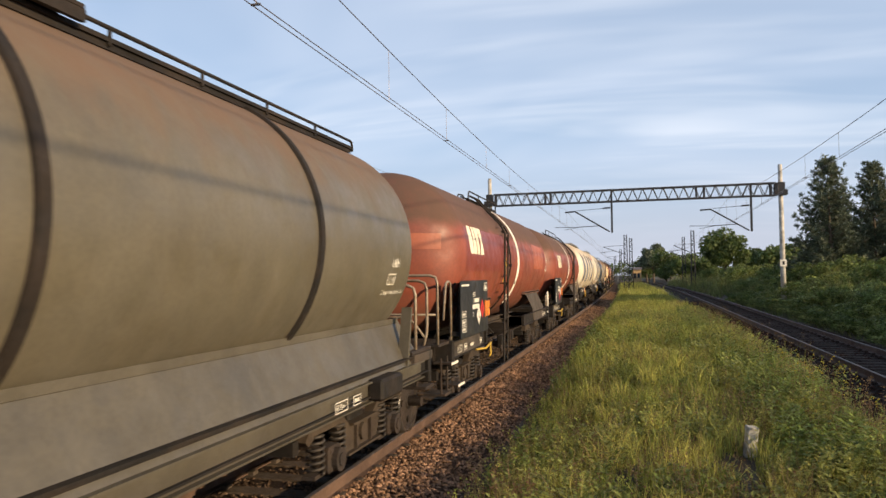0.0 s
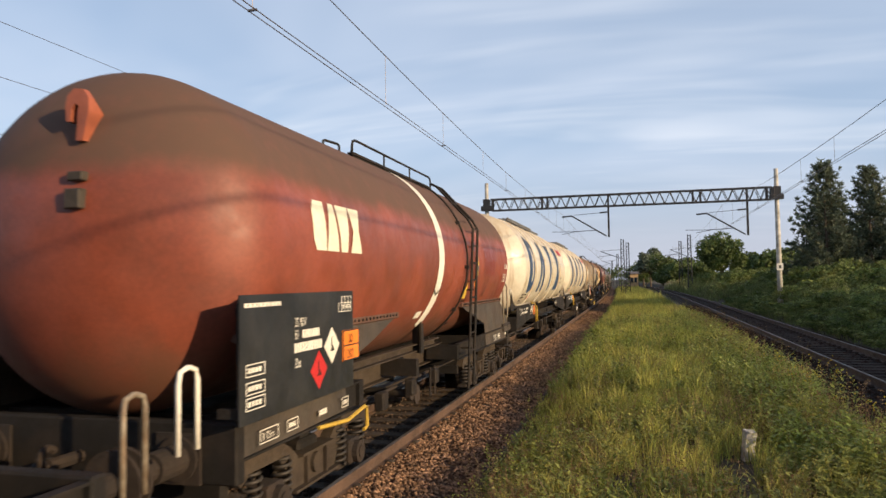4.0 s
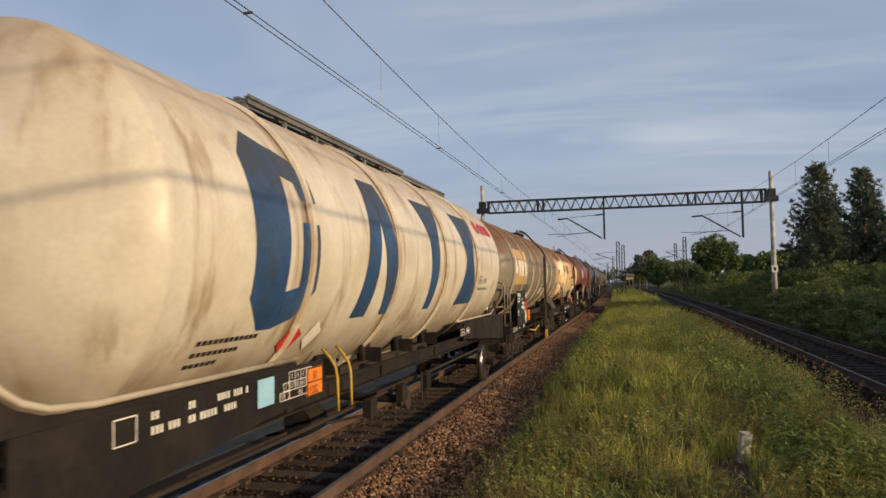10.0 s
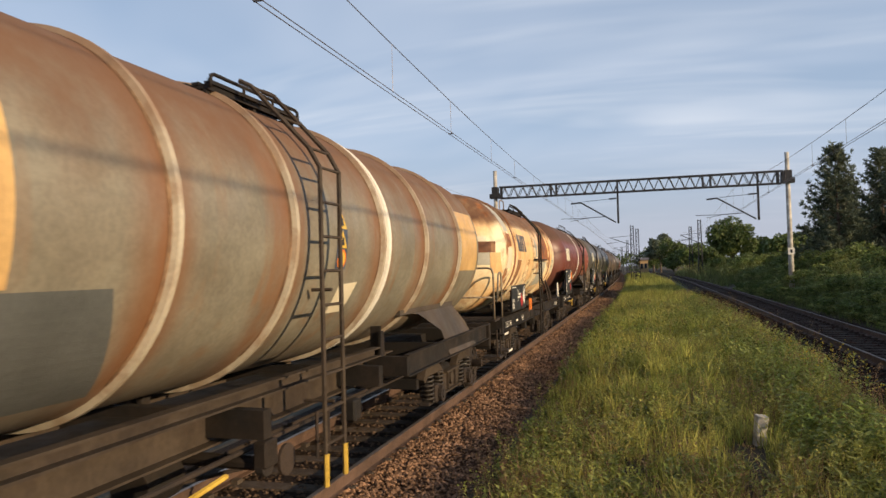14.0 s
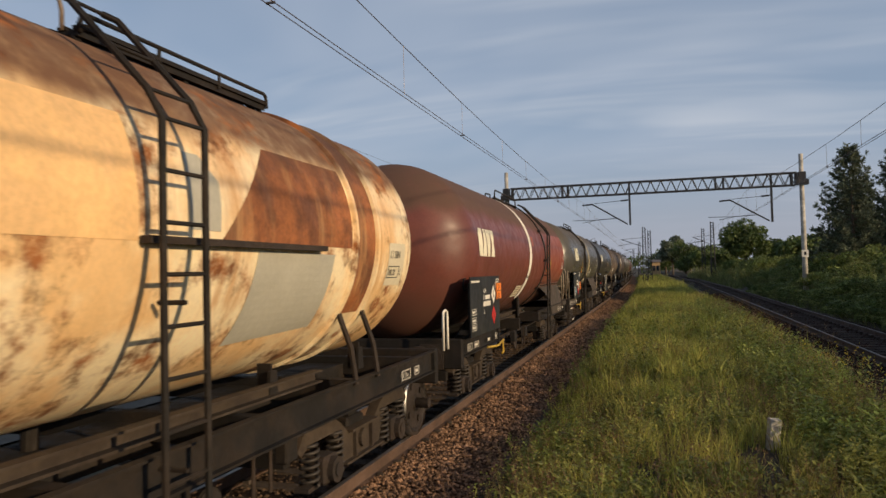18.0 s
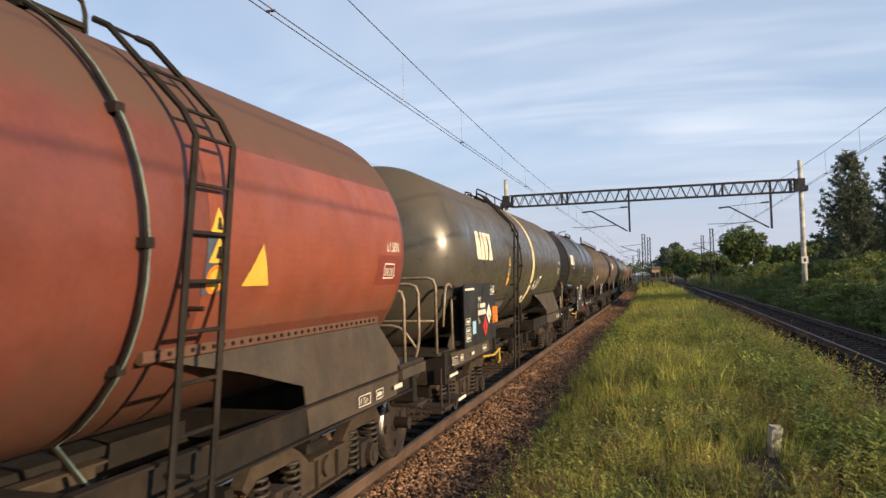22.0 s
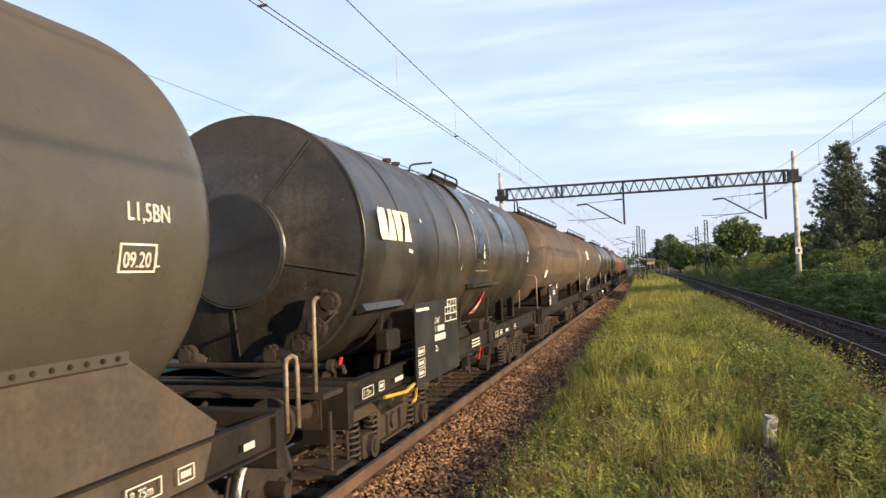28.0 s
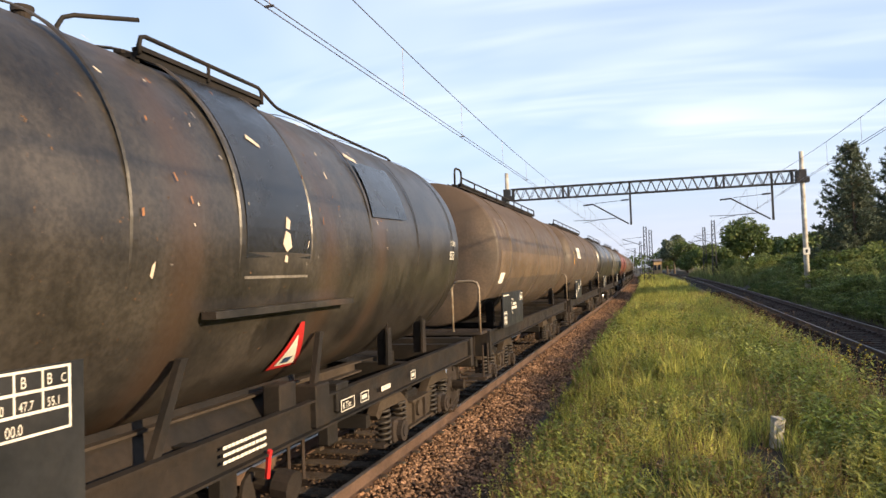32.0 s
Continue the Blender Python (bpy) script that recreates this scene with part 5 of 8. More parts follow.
def bush_proto(seed, w, h, n, size, material, name="bush", label="dense green bush beside the empty track"):
    rng = np.random.RandomState(seed)
    b = thing(name, label, "bush", "bushes along the line")
    cl = []
    for _ in range(22):
        a_, r = rng.uniform(0, 6.28), w * rng.rand() ** 0.6
        zz = h * rng.uniform(0.15, 0.95) * (1 - 0.45 * (r / w) ** 2)
        cl.append((math.cos(a_) * r, math.sin(a_) * r, zz, rng.uniform(0.22, 0.5) * h * 0.5))
    vs, fs = leaf_cloud(rng, cl, n, size)
    from_arrays("foliage", vs, fs, material, b)
    bm = bmesh.new()
    for cx, cy, cz, r in cl[:9]:
        tube(bm, [(cx * 0.15, cy * 0.15, -0.1), (cx * 0.6, cy * 0.6, cz * 0.5), (cx, cy, cz)], 0.02, 4)
    tagged(part("branches", bm, M["bark"], b), kind="stuff")
    return b


def pine(x, y, h, spread, seed, label):
    rng = np.random.RandomState(seed)
    t = thing("pine_tree", label, "tree", "pine trees beside the line")
    z0 = ground_z(x, y) - 0.1
    t.matrix_basis = pose(x, y, z0)
    bm = bmesh.new()
    tube(bm, [(0, 0, 0), (0.05, 0.03, h * 0.35), (-0.06, 0.0, h * 0.7), (0, 0, h * 0.97)], 0.13, 8)
    for v in bm.verts:
        k = 1 - 0.85 * v.co.z / h
        v.co.x, v.co.y = v.co.x * k, v.co.y * k
    part("trunk", bm, M["bark"], t)
    bm = bmesh.new()
    vs, fs = [], []
    z = h * 0.06
    while z < h * 0.98:
        f = z / h
        n = rng.randint(5, 8)
        ph = rng.uniform(0, 6.28)
        for k in range(n):
            a_ = ph + k * 6.283 / n + rng.uniform(-0.3, 0.3)
            ln = spread * (1 - f) ** 0.9 * rng.uniform(0.55, 1.2) + 0.22
            up = 0.28 + 0.45 * f
            tip = (math.cos(a_) * ln, math.sin(a_) * ln, z + ln * up)
            tube(bm, [(0, 0, z), (tip[0] * 0.55, tip[1] * 0.55, z + ln * up * 0.4), tip], 0.02, 4)
            m = max(6, int(ln * 8))
            for j in range(m):
                g = 0.25 + 0.78 * (j + rng.rand()) / m
                c = np.array((tip[0] * g, tip[1] * g, z + ln * up * g * g)) + rng.normal(0, 0.11, 3)
                for q in range(14):
                    d = rng.normal(0, 1, 3) * (1, 1, 0.8) + (math.cos(a_) * 0.8, math.sin(a_) * 0.8, 0.7)
                    d /= np.linalg.norm(d)
                    s = rng.uniform(0.18, 0.34)
                    w = np.cross(d, rng.normal(0, 1, 3))
                    w = w / (np.linalg.norm(w) + 1e-6) * 0.034
                    c_ = len(vs)
                    vs += [tuple(c - w), tuple(c + w), tuple(c + d * s + w * 0.4), tuple(c + d * s - w * 0.4)]
                    fs.append((c_, c_ + 1, c_ + 2, c_ + 3))
        z += rng.uniform(0.34, 0.52)
    tagged(part("limb_structure", bm, M["bark"], t), kind="stuff")
    from_arrays("needles", vs, fs, M["pine"], t)
    return t


def round_tree(x, y, h, r, seed, material, label, n=9500, size=0.22, z=None):
    rng = np.random.RandomState(seed)
    t = thing("broadleaf_tree", label, "tree", "broadleaf trees along the line")
    t.matrix_basis = pose(x, y, ground_z(x, y) - 0.1 if z is None else z)
    cl = []
    for _ in range(26):
        d = rng.normal(0, 1, 3)
        d /= np.linalg.norm(d)
        q = rng.uniform(0.35, 0.82)
        cl.append((d[0] * r * q, d[1] * r * q, h * 0.56 + d[2] * h * 0.36 * q, r * rng.uniform(0.24, 0.42)))
    bm = bmesh.new()
    rod(bm, (0, 0, 0), (0.1, 0, h * 0.55), 0.05 * r + 0.08, 8, 0.03 * r)
    part("trunk", bm, M["bark"], t)
    bm = bmesh.new()
    for cx, cy, cz, q in cl[:14]:
        tube(bm, [(0.05, 0, h * 0.22), (cx * 0.4, cy * 0.4, h * 0.4), (cx, cy, cz)], 0.05, 4)
    tagged(part("limb_structure", bm, M["bark"], t), kind="stuff")
    vs, fs = leaf_cloud(rng, cl, n, size)
    from_arrays("crown", vs, fs, material, t)
    return t


def build_plants():
    blades("grass", "dense green and yellowish grass between the tracks",
           ((30000, 2.25, 7.5, 4.6, 14, 1.0, 0.12, 0.36, 0.0055, -0.5), (36000, 2.2, 7.6, 14, 34, 1.0, 0.18, 0.48, 0.0085, -0.55)), M["grass"], 1, 2)
    blades("far_grass", "grass strip running away between the tracks", ((26000, 2.1, 7.6, 30, 75, 1.0, 0.2, 0.52, 0.018, -0.6), (16000, 1.9, 7.6, 75, 190, 1.0, 0.3, 0.65, 0.05, -0.8)), M["grass"], 2, 1)
    blades("dry_grass", "dry straw-coloured grass stalks", ((14000, 2.2, 7.6, 4.8, 15, 1.3, 0.15, 0.46, 0.0030, -0.1), (11000, 2.2, 7.4, 14, 50, 1.0, 0.25, 0.48, 0.005, -0.02), (1200, 6.6, 7.6, 9, 60, 1.0, 0.35, 0.65, 0.004, -0.1), (3000, 1.9, 2.8, 5, 60, 1.2, 0.15, 0.45, 0.004, -0.1)), M["grass_dry"], 3, 1)
    leafy("weeds", "leafy green weeds among the grass", ((3600, 2.45, 7.3, 4.8, 15, 1.0, 0.12, 0.36, 0.0), (5800, 2.4, 7.6, 14, 40, 1.0, 0.2, 0.58, -0.05)), M["weed"], 4, 0.030, 16)
    leafy("edge_weeds", "dark green leafy weeds by the empty track", ((900, 5.9, 7.5, 8, 18, 1.0, 0.3, 0.62, -0.2), (900, 6.2, 7.7, 18, 40, 1.0, 0.35, 0.7, -0.2)), M["weed"], 14, 0.034, 20)
    leafy("pale_weeds", "yellow-green flowering weeds among the grass", ((1100, 2.4, 7.2, 5, 16, 1.0, 0.25, 0.52, 0.0), (1500, 2.4, 7.3, 16, 60, 1.0, 0.3, 0.6, 0.0)), M["grass"], 5, 0.016, 14, M["grass"])
    leafy("dry_weeds", "tall brown seeding weeds at the edge of the empty track", ((120, 6.5, 7.4, 8, 15, 1.0, 0.45, 0.85, -0.1), (300, 6.6, 7.7, 15, 36, 1.0, 0.55, 1.05, -0.1), (900, 2.2, 6.8, 4.8, 14, 1.0, 0.18, 0.42, 0.0), (600, 2.2, 6.5, 14, 40, 1.0, 0.3, 0.6, 0.05)), M["grass_dry"], 6, 0.014, 14, M["grass_dry"])
    leafy("yellow_flowers", "tall weeds with small yellow flowers by the empty track", ((26, 6.7, 7.4, 10, 14, 1.0, 0.65, 1.0, -0.9), (20, 6.2, 7.6, 14, 40, 1.0, 0.6, 0.9, -0.5)), M["weed"], 16, 0.030, 16, M["flower"])
    # the thicket beyond the empty track; it goes on behind the camera and shades the track
    protos = [bush_proto(s, w, h, n, sz, M["bush"]) for s, w, h, n, sz in ((21, 1.7, 2.3, 5200, 0.075), (22, 2.0, 2.8, 6000, 0.085), (23, 1.5, 1.9, 4600, 0.07), (24, 2.3, 3.1, 6400, 0.10))]
    rng = random.Random(8)
    first = set()
    # row 3: low bushes added close to the second track to cast shade on it
    spots = [(0, -30 + 2.3 * k) for k in range(58)] + [(1, -30 + 3.0 * k) for k in range(52)] + [(2, -30 + 5.0 * k) for k in range(38)] + [(3, -8 + 1.7 * k) for k in range(40)]
    for row, y in spots:
        y += rng.uniform(-0.7, 0.7)
        x = right_x(y) + (4.1, 6.1, 9.6, 2.95)[row] + rng.uniform(-0.4, 0.5)
        p = protos[rng.choice((0, 0, 2)) if row == 0 else rng.choice((1, 3, 1)) if row == 1 else 3 if row == 2 else 2]
        m = pose(x, y, ground_z(x, y) - 0.15, 0, 0, rng.uniform(0, 360)) @ Matrix.Diagonal((1, 1, ((0.84, 0.92, 0.92, 0.62) if y > 16 else (0.72, 0.78, 0.80, 0.55))[row], 1)) @ Matrix.Scale(rng.uniform(0.88, 1.15), 4)
        if p.name not in first:
            first.add(p.name)
            p.matrix_basis = m
        else:
            copy_thing(p, m)
    blades("bank_grass", "tall grass on the bank beyond the empty track", ((9000, 11.4, 13.2, 10, 60, 1.0, 0.3, 0.75, 0.010, -0.7), (20000, 12.6, 17.5, 14, 75, 1.0, 0.6, 1.3, 0.014, -0.35), (9000, 11.6, 17.5, 70, 150, 1.0, 0.5, 1.6, 0.03, -0.7)), M["reed"], 9, 1)
    pine(17.6, 55, 9.4, 3.3, 31, "tall green pine with open branches")
    pine(21.0, 57, 9.3, 3.3, 32, "tall green pine with open branches")
    pine(24.5, 54, 8.6, 3.2, 33, "tall green pine with open branches")
    pine(19.2, 60, 6.2, 3.2, 36, "dense green pine behind the first row")
    pine(23.0, 62, 7.4, 3.4, 37, "dense green pine behind the first row")
    pine(20.4, 66, 8.0, 3.4, 34, "dense green pine behind the first row")
    round_tree(17.0, 110, 8.8, 4.2, 41, M["tree"], "round green broadleaf tree beside the line")
    round_tree(9.2, 200, 11.5, 4.3, 42, M["pine"], "dark round tree in the distance", 5200, 0.42)
    for k, (x, y, h, r) in enumerate(((22, 120, 6.0, 3.2), (27, 118, 6.6, 3.5), (13.2, 150, 5.5, 3.0), (18, 170, 6.5, 4), (23.5, 100, 5.2, 2.8), (30, 95, 6.0, 3.2), (14, 205, 8.0, 3.6), (11.5, 175, 4.5, 3.0), (9.0, 240, 6, 4), (5.5, 250, 5.5, 4), (20.5, 90, 4.8, 2.8), (25, 84, 5, 2.8), (15.6, 128, 4.6, 2.6), (12.0, 190, 8.5, 4.4), (7.6, 215, 9.5, 4.2), (15.5, 160, 6.5, 3.6))):
        round_tree(x, y, h, r, 50 + k, M["tree"], "green bushy tree behind the thicket", 3400, 0.28)
    # far woods on the skyline
    rs = np.random.RandomState(77)
    cl = [(x, 330 + rs.uniform(-25, 40), rs.uniform(2, 6.5), rs.uniform(3.0, 4.6)) for x in np.arange(-16, 150, 2.6)]
    cl += [(x, rs.uniform(120, 330), rs.uniform(1, 5), rs.uniform(2.5, 4.0)) for x in rs.uniform(28, 120, 70)]
    cl += [(rs.uniform(-150, -45), rs.uniform(90, 330), rs.uniform(1, 5), rs.uniform(2.5, 4.2)) for _ in range(70)]
    vs, fs = leaf_cloud(rs, cl, 15000, 0.75)
    tagged(from_arrays("far_woods", vs, fs, M["tree"]), "dark band of woods on the skyline", "woods", kind="stuff")


build_plants()

# ---- small things and the distance ----


def build_rest():
    mk = thing("marker_stone", "pale weathered concrete marker stone leaning in the grass", "marker stone")
    mk.matrix_basis = pose(5.53, 9.6, ground_z(5.53, 9.6) - 0.08, 3, 5, 12)
    bm = bmesh.new()
    box(bm, -0.07, 0.07, -0.06, 0.06, 0, 0.46, 0.012)
    bmesh.ops.subdivide_edges(bm, edges=bm.edges[:], cuts=2, use_grid_fill=True)
    for v in bm.verts:
        v.co += 0.012 * noise.noise_vector(v.co * 14)
    part("stone", bm, M["concrete"], mk)
    rng = random.Random(4)
    for k in range(5):
        bm = bmesh.new()
        bmesh.ops.create_icosphere(bm, subdivisions=1, radius=1.0)
        for v in bm.verts:
            v.co = v.co * rng.uniform(0.75, 1.15)
        x, y = 5.25 + rng.uniform(-0.5, 0.25), 9.1 + rng.uniform(-0.8, 0.4)
        bmesh.ops.transform(bm, matrix=Matrix.Translation((x, y, ground_z(x, y) + 0.02)) @ Matrix.Diagonal((rng.uniform(0.02, 0.05), rng.uniform(0.02, 0.05), 0.02, 1)), verts=bm.verts[:])
        tagged(part("rubble", bm, M["sleeper"]), "grey lump of broken concrete in the grass", "rubble", "rubble by the marker stone")
    # house with brick upper floor behind the trees
    h = thing("brick_house", "red-brick house half hidden behind trees", "house")
    bm = bmesh.new()
    box(bm, 21.5, 27.0, 126, 134, 0.5, 5.6)
    part("wall", bm, M["brick"], h)
    bm = bmesh.new()
    for k in range(6):
        box(bm, 21.6 + k * 0.9, 22.2 + k * 0.9, 125.8, 126.4, 5.4, 6.0)
    tagged(part("parapet", bm, M["brick"], h), kind="stuff")
    bm = bmesh.new()
    box(bm, 21.2, 27.3, 125.7, 134.3, 5.6, 5.75)
    part("roof", bm, M["roof"], h)
    o = thing("ochre_building", "small ochre railway building far down the line", "building")
    bm = bmesh.new()
    box(bm, 3.7, 5.8, 178, 184, 0.2, 3.6)
    part("wall", bm, M["ochre"], o)
    bm = bmesh.new()
    prism(bm, ((177.7, 3.6), (184.3, 3.6), (181, 4.2)), 3.55, 5.95)
    part("roof", bm, M["roof"], o)
    for k in range(2):
        bm = bmesh.new()
        box(bm, 4.0 + k * 0.9, 4.55 + k * 0.9, 177.96, 178.0, 1.5, 2.7)
        part("window", bm, M["pane"], o)
    # what shows between the wagons on the far side of the train
    g = thing("barn_house", "house with a red tiled roof beyond the yard", "house")
    bm = bmesh.new()
    box(bm, -52, -45, 40.5, 49, -0.4, 4.1)
    part("wall", bm, M["ochre"], g)
    bm = bmesh.new()
    prism(bm, ((39.9, 4.0), (49.6, 4.0), (44.7, 6.3)), -52.5, -44.5)
    part("roof", bm, M["redroof"], g, "red tiled roof")
    for yy in (41.5, 43.4, 46.5):
        bm = bmesh.new()
        box(bm, -44.99, -44.95, yy, yy + 1.0, 1.0, 2.3)
        part("window", bm, M["pane"], g)
    for k, (zz, n) in enumerate(((0.42, 4), (1.02, 4), (1.62, 2))):
        for q in range(n):
            bm = bmesh.new()
            yq = 38.6 + q * 1.15 + 0.2 * k
            box(bm, -41.0, -40.2, yq, yq + 1.05, zz - 0.80, zz - 0.22, 0.03)
            cr = tagged(part("crate", bm, M["greenboard"]), "green crate stacked in the yard", "crate", "green crates in the yard")
            bm = bmesh.new()
            box(bm, -40.195, -40.185, yq + 0.2, yq + 0.8, zz - 0.55, zz - 0.47)
            part("label_bar", bm, M["white"], cr)
    # a low green sheet-covered heap and gravel beside the far rails
    gs = thing("covered_heap", "low heap under a green sheet beyond the train", "heap")
    bm = bmesh.new()
    bmesh.ops.create_grid(bm, x_segments=14, y_segments=20, size=1.0)
    for v in bm.verts:
        r2 = max(abs(v.co.x), abs(v.co.y))
        v.co = Vector((-9.3 + 1.5 * v.co.x, 15.0 + 3.2 * v.co.y, -0.5 + 0.72 * (1 - r2 ** 3) + 0.08 * noise.noise((v.co.x * 3, v.co.y * 5, 0))))
    part("sheet", bm, M["greenboard"], gs)
    rs = np.random.RandomState(5)
    hedge = thing("hedge", "green hedge along the far side of the yard", "hedge")
    cl = [(rs.uniform(-43, -38), y_, rs.uniform(0.2, 1.5), rs.uniform(0.6, 1.0)) for y_ in np.arange(42.5, 70, 0.8)]
    vs, fs = leaf_cloud(rs, cl, 5000, 0.14)
    from_arrays("foliage", vs, fs, M["bush"], hedge)
    yd = [(-80, -6.0, -0.40), (-6.5, -6.0, -0.40), (-6.5, 60, -0.40), (-80, 60, -0.30)]
    tagged(from_arrays("yard", yd, [(0, 1, 2, 3)], M["sand"]), "sandy gravel yard beyond the train", "yard", kind="structure")
    for k, (x, y, c, lab) in enumerate(((-30, 37, "carwhite", "parked white car"),)):
        car(x, y, M[c], lab + " in the sandy yard")
    # overhead lines of the side beyond the train
    w = thing("far_side_overhead_line", "thin overhead wires running beyond the train", "overhead wire")
    for z in (9.5, 8.0, 6.46, 5.44):
        bm = bmesh.new()
        tube(bm, [(-12.0, y, z) for y in range(-20, 200, 20)], 0.008, 4)
        part("wire", bm, M["wire"], w)


def car(x, y, paint, label):
    c = thing("car", label, "car", "parked cars in the yard")
    c.matrix_basis = pose(x, y, -0.38, 0, 0, 35)
    bm = bmesh.new()
    prism(bm, ((-2.1, 0.3), (2.1, 0.3), (2.15, 0.75), (1.2, 0.95), (0.6, 1.42), (-1.2, 1.45), (-1.9, 0.95), (-2.15, 0.85)), -0.82, 0.82)
    bmesh.ops.bevel(bm, geom=bm.edges[:], offset=0.07, segments=2, affect="EDGES")
    part("body", bm, paint, c)
    for s in (-1, 1):
        bm = bmesh.new()
        prism(bm, ((-1.6, 0.98), (1.05, 0.98), (0.55, 1.36), (-1.15, 1.38)), s * 0.822, s * 0.83)
        part("window", bm, M["pane"], c)
        for yy in (-1.3, 1.3):
            bm = bmesh.new()
            rod(bm, (s * 0.65, yy, 0.31), (s * 0.86, yy, 0.31), 0.31, 18)
            part("wheel", bm, M["black"], c)


M["brick"] = mat("red_brick", (0.30, 0.13, 0.08), 0.9, var=0.3, scale=2, fine=12)
M["roof"] = mat("grey_roof", (0.14, 0.12, 0.11), 0.8)
M["redroof"] = mat("red_roof", (0.42, 0.09, 0.06), 0.7, var=0.25, fine=8)
M["ochre"] = mat("ochre_plaster", (0.50, 0.33, 0.16), 0.9)
M["pane"] = mat("window_glass", (0.03, 0.035, 0.04), 0.08, bump=0)
M["sand"] = mat("sandy_ground", (0.13, 0.105, 0.076), 0.95, var=0.25, scale=0.4, bump=0.5, bscale=15)
M["greenboard"] = mat("green_paint", (0.03, 0.16, 0.10), 0.6)
M["carwhite"] = mat("white_car_paint", (0.75, 0.76, 0.78), 0.25, coat=0.5, bump=0)
build_rest()

# paints of the wagons
T = {}
T["khaki"] = mat("tank_khaki", (0.118, 0.105, 0.076), 0.42, var=0.12, alt=(0.115, 0.098, 0.065), top=((0.155, 0.092, 0.056), 3.45, 0.5, 0.85), streak=((0.165, 0.145, 0.105), 0.4), bump=0.04)
T["redfield"] = mat("field_red", (0.25, 0.066, 0.036), 0.5, var=0.12, alt=(0.20, 0.056, 0.034), alt_amt=0.7, alt_scale=0.8, streak=((0.30, 0.09, 0.05), 0.4), low=((0.15, 0.08, 0.05), 2.05, 0.3, 0.8), bump=0.03)
T["red"] = mat("tank_red", (0.25, 0.064, 0.036), 0.5, var=0.14, alt=(0.18, 0.054, 0.034), alt_amt=0.85, alt_scale=0.8, top=((0.105, 0.062, 0.044), 3.22, 0.12, 0.95), low=((0.15, 0.08, 0.05), 1.75, 0.35, 0.8), bump=0.04)
T["darkred"] = mat("tank_dark_red", (0.15, 0.046, 0.032), 0.45, var=0.12, alt=(0.19, 0.052, 0.036), alt_amt=0.5, alt_scale=0.8, top=((0.105, 0.06, 0.042), 3.34, 0.14, 0.92), low=((0.11, 0.06, 0.042), 1.9, 0.5, 0.8), bump=0.04)
T["cream"] = mat("tank_cream", (0.69, 0.635, 0.51), 0.38, var=0.07, alt=(0.58, 0.50, 0.38), alt_amt=0.55, top=((0.40, 0.30, 0.20), 3.75, 0.45, 0.8), streak=((0.33, 0.22, 0.12), 0.85), low=((0.30, 0.23, 0.145), 1.8, 0.5, 0.75), rings=((0.24, 0.14, 0.065), (3.03, 5.49, 7.87, 10.20), 0.20, 1.0), bump=0.03)
T["dirt"] = mat("dirt_line", (0.15, 0.085, 0.045), 0.8, var=0.3, alt=(0.26, 0.17, 0.10), alt_amt=0.7, alt_scale=4)
T["ring2"] = mat("ring_grey_cream", (0.52, 0.46, 0.35), 0.5, var=0.12, alt=(0.28, 0.19, 0.12), alt_amt=0.7, alt_scale=3, top=((0.24, 0.14, 0.08), 3.4, 0.5, 0.8))
T["ring"] = mat("ring_cream", (0.74, 0.67, 0.53), 0.45, var=0.12, alt=(0.46, 0.32, 0.18), alt_amt=0.7, alt_scale=3)
T["grime"] = mat("tank_grimy_grey", (0.225, 0.205, 0.155), 0.5, var=0.18, alt=(0.19, 0.16, 0.115), top=((0.17, 0.085, 0.044), 3.25, 0.5, 0.95), streak=((0.24, 0.13, 0.065), 0.75), rings=((0.21, 0.088, 0.033), (3.05, 5.05, 6.62, 8.72, 10.4, 12.2), 0.46, 0.95), low=((0.16, 0.12, 0.085), 1.6, 0.3, 0.7), bump=0.05)
T["rusty"] = mat("tank_rusty_cream", (0.95, 0.80, 0.52), 0.45, var=0.08, alt=(0.80, 0.46, 0.17), alt_amt=0.75, alt_scale=0.9, top=((0.14, 0.066, 0.036), 3.34, 0.12, 0.97), rust=((0.36, 0.125, 0.034), 0.505, 1.6, 0.15), streak=((0.50, 0.22, 0.06), 0.65), bump=0.08)
T["olive"] = mat("tank_dark_olive", (0.074, 0.068, 0.054), 0.34, var=0.12, alt=(0.064, 0.058, 0.045), top=((0.098, 0.077, 0.056), 3.5, 0.4, 0.75), low=((0.06, 0.05, 0.04), 1.8, 0.4, 0.6), bump=0.03)
T["tar"] = mat("tank_black", (0.033, 0.030, 0.0265), 0.34, var=0.4, alt=(0.054, 0.047, 0.039), alt_amt=0.8, alt_scale=1.1, top=((0.070, 0.055, 0.042), 3.85, 0.4, 0.6), streak=((0.012, 0.011, 0.010), 0.6), rust=((0.22, 0.13, 0.075), 0.625, 17.0), rings=((0.075, 0.046, 0.030), (5.2, 7.2, 8.4), 0.34, 0.6), bump=0.12, bscale=7)
T["dusty"] = mat("tank_dusty_brown", (0.078, 0.060, 0.046), 0.6, var=0.25, alt=(0.11, 0.073, 0.048), top=((0.085, 0.058, 0.042), 3.4, 0.4, 0.85), streak=((0.05, 0.038, 0.03), 0.5), bump=0.05)
T["redlight"] = mat("patch_light_red", (0.36, 0.105, 0.055), 0.5, var=0.1)
T["reddark"] = mat("patch_dark_red", (0.20, 0.046, 0.032), 0.42, var=0.1)
T["ochre"] = mat("field_yellow", (0.62, 0.40, 0.16), 0.5, var=0.12, alt=(0.45, 0.26, 0.11), alt_amt=0.5, streak=((0.30, 0.17, 0.07), 0.5))
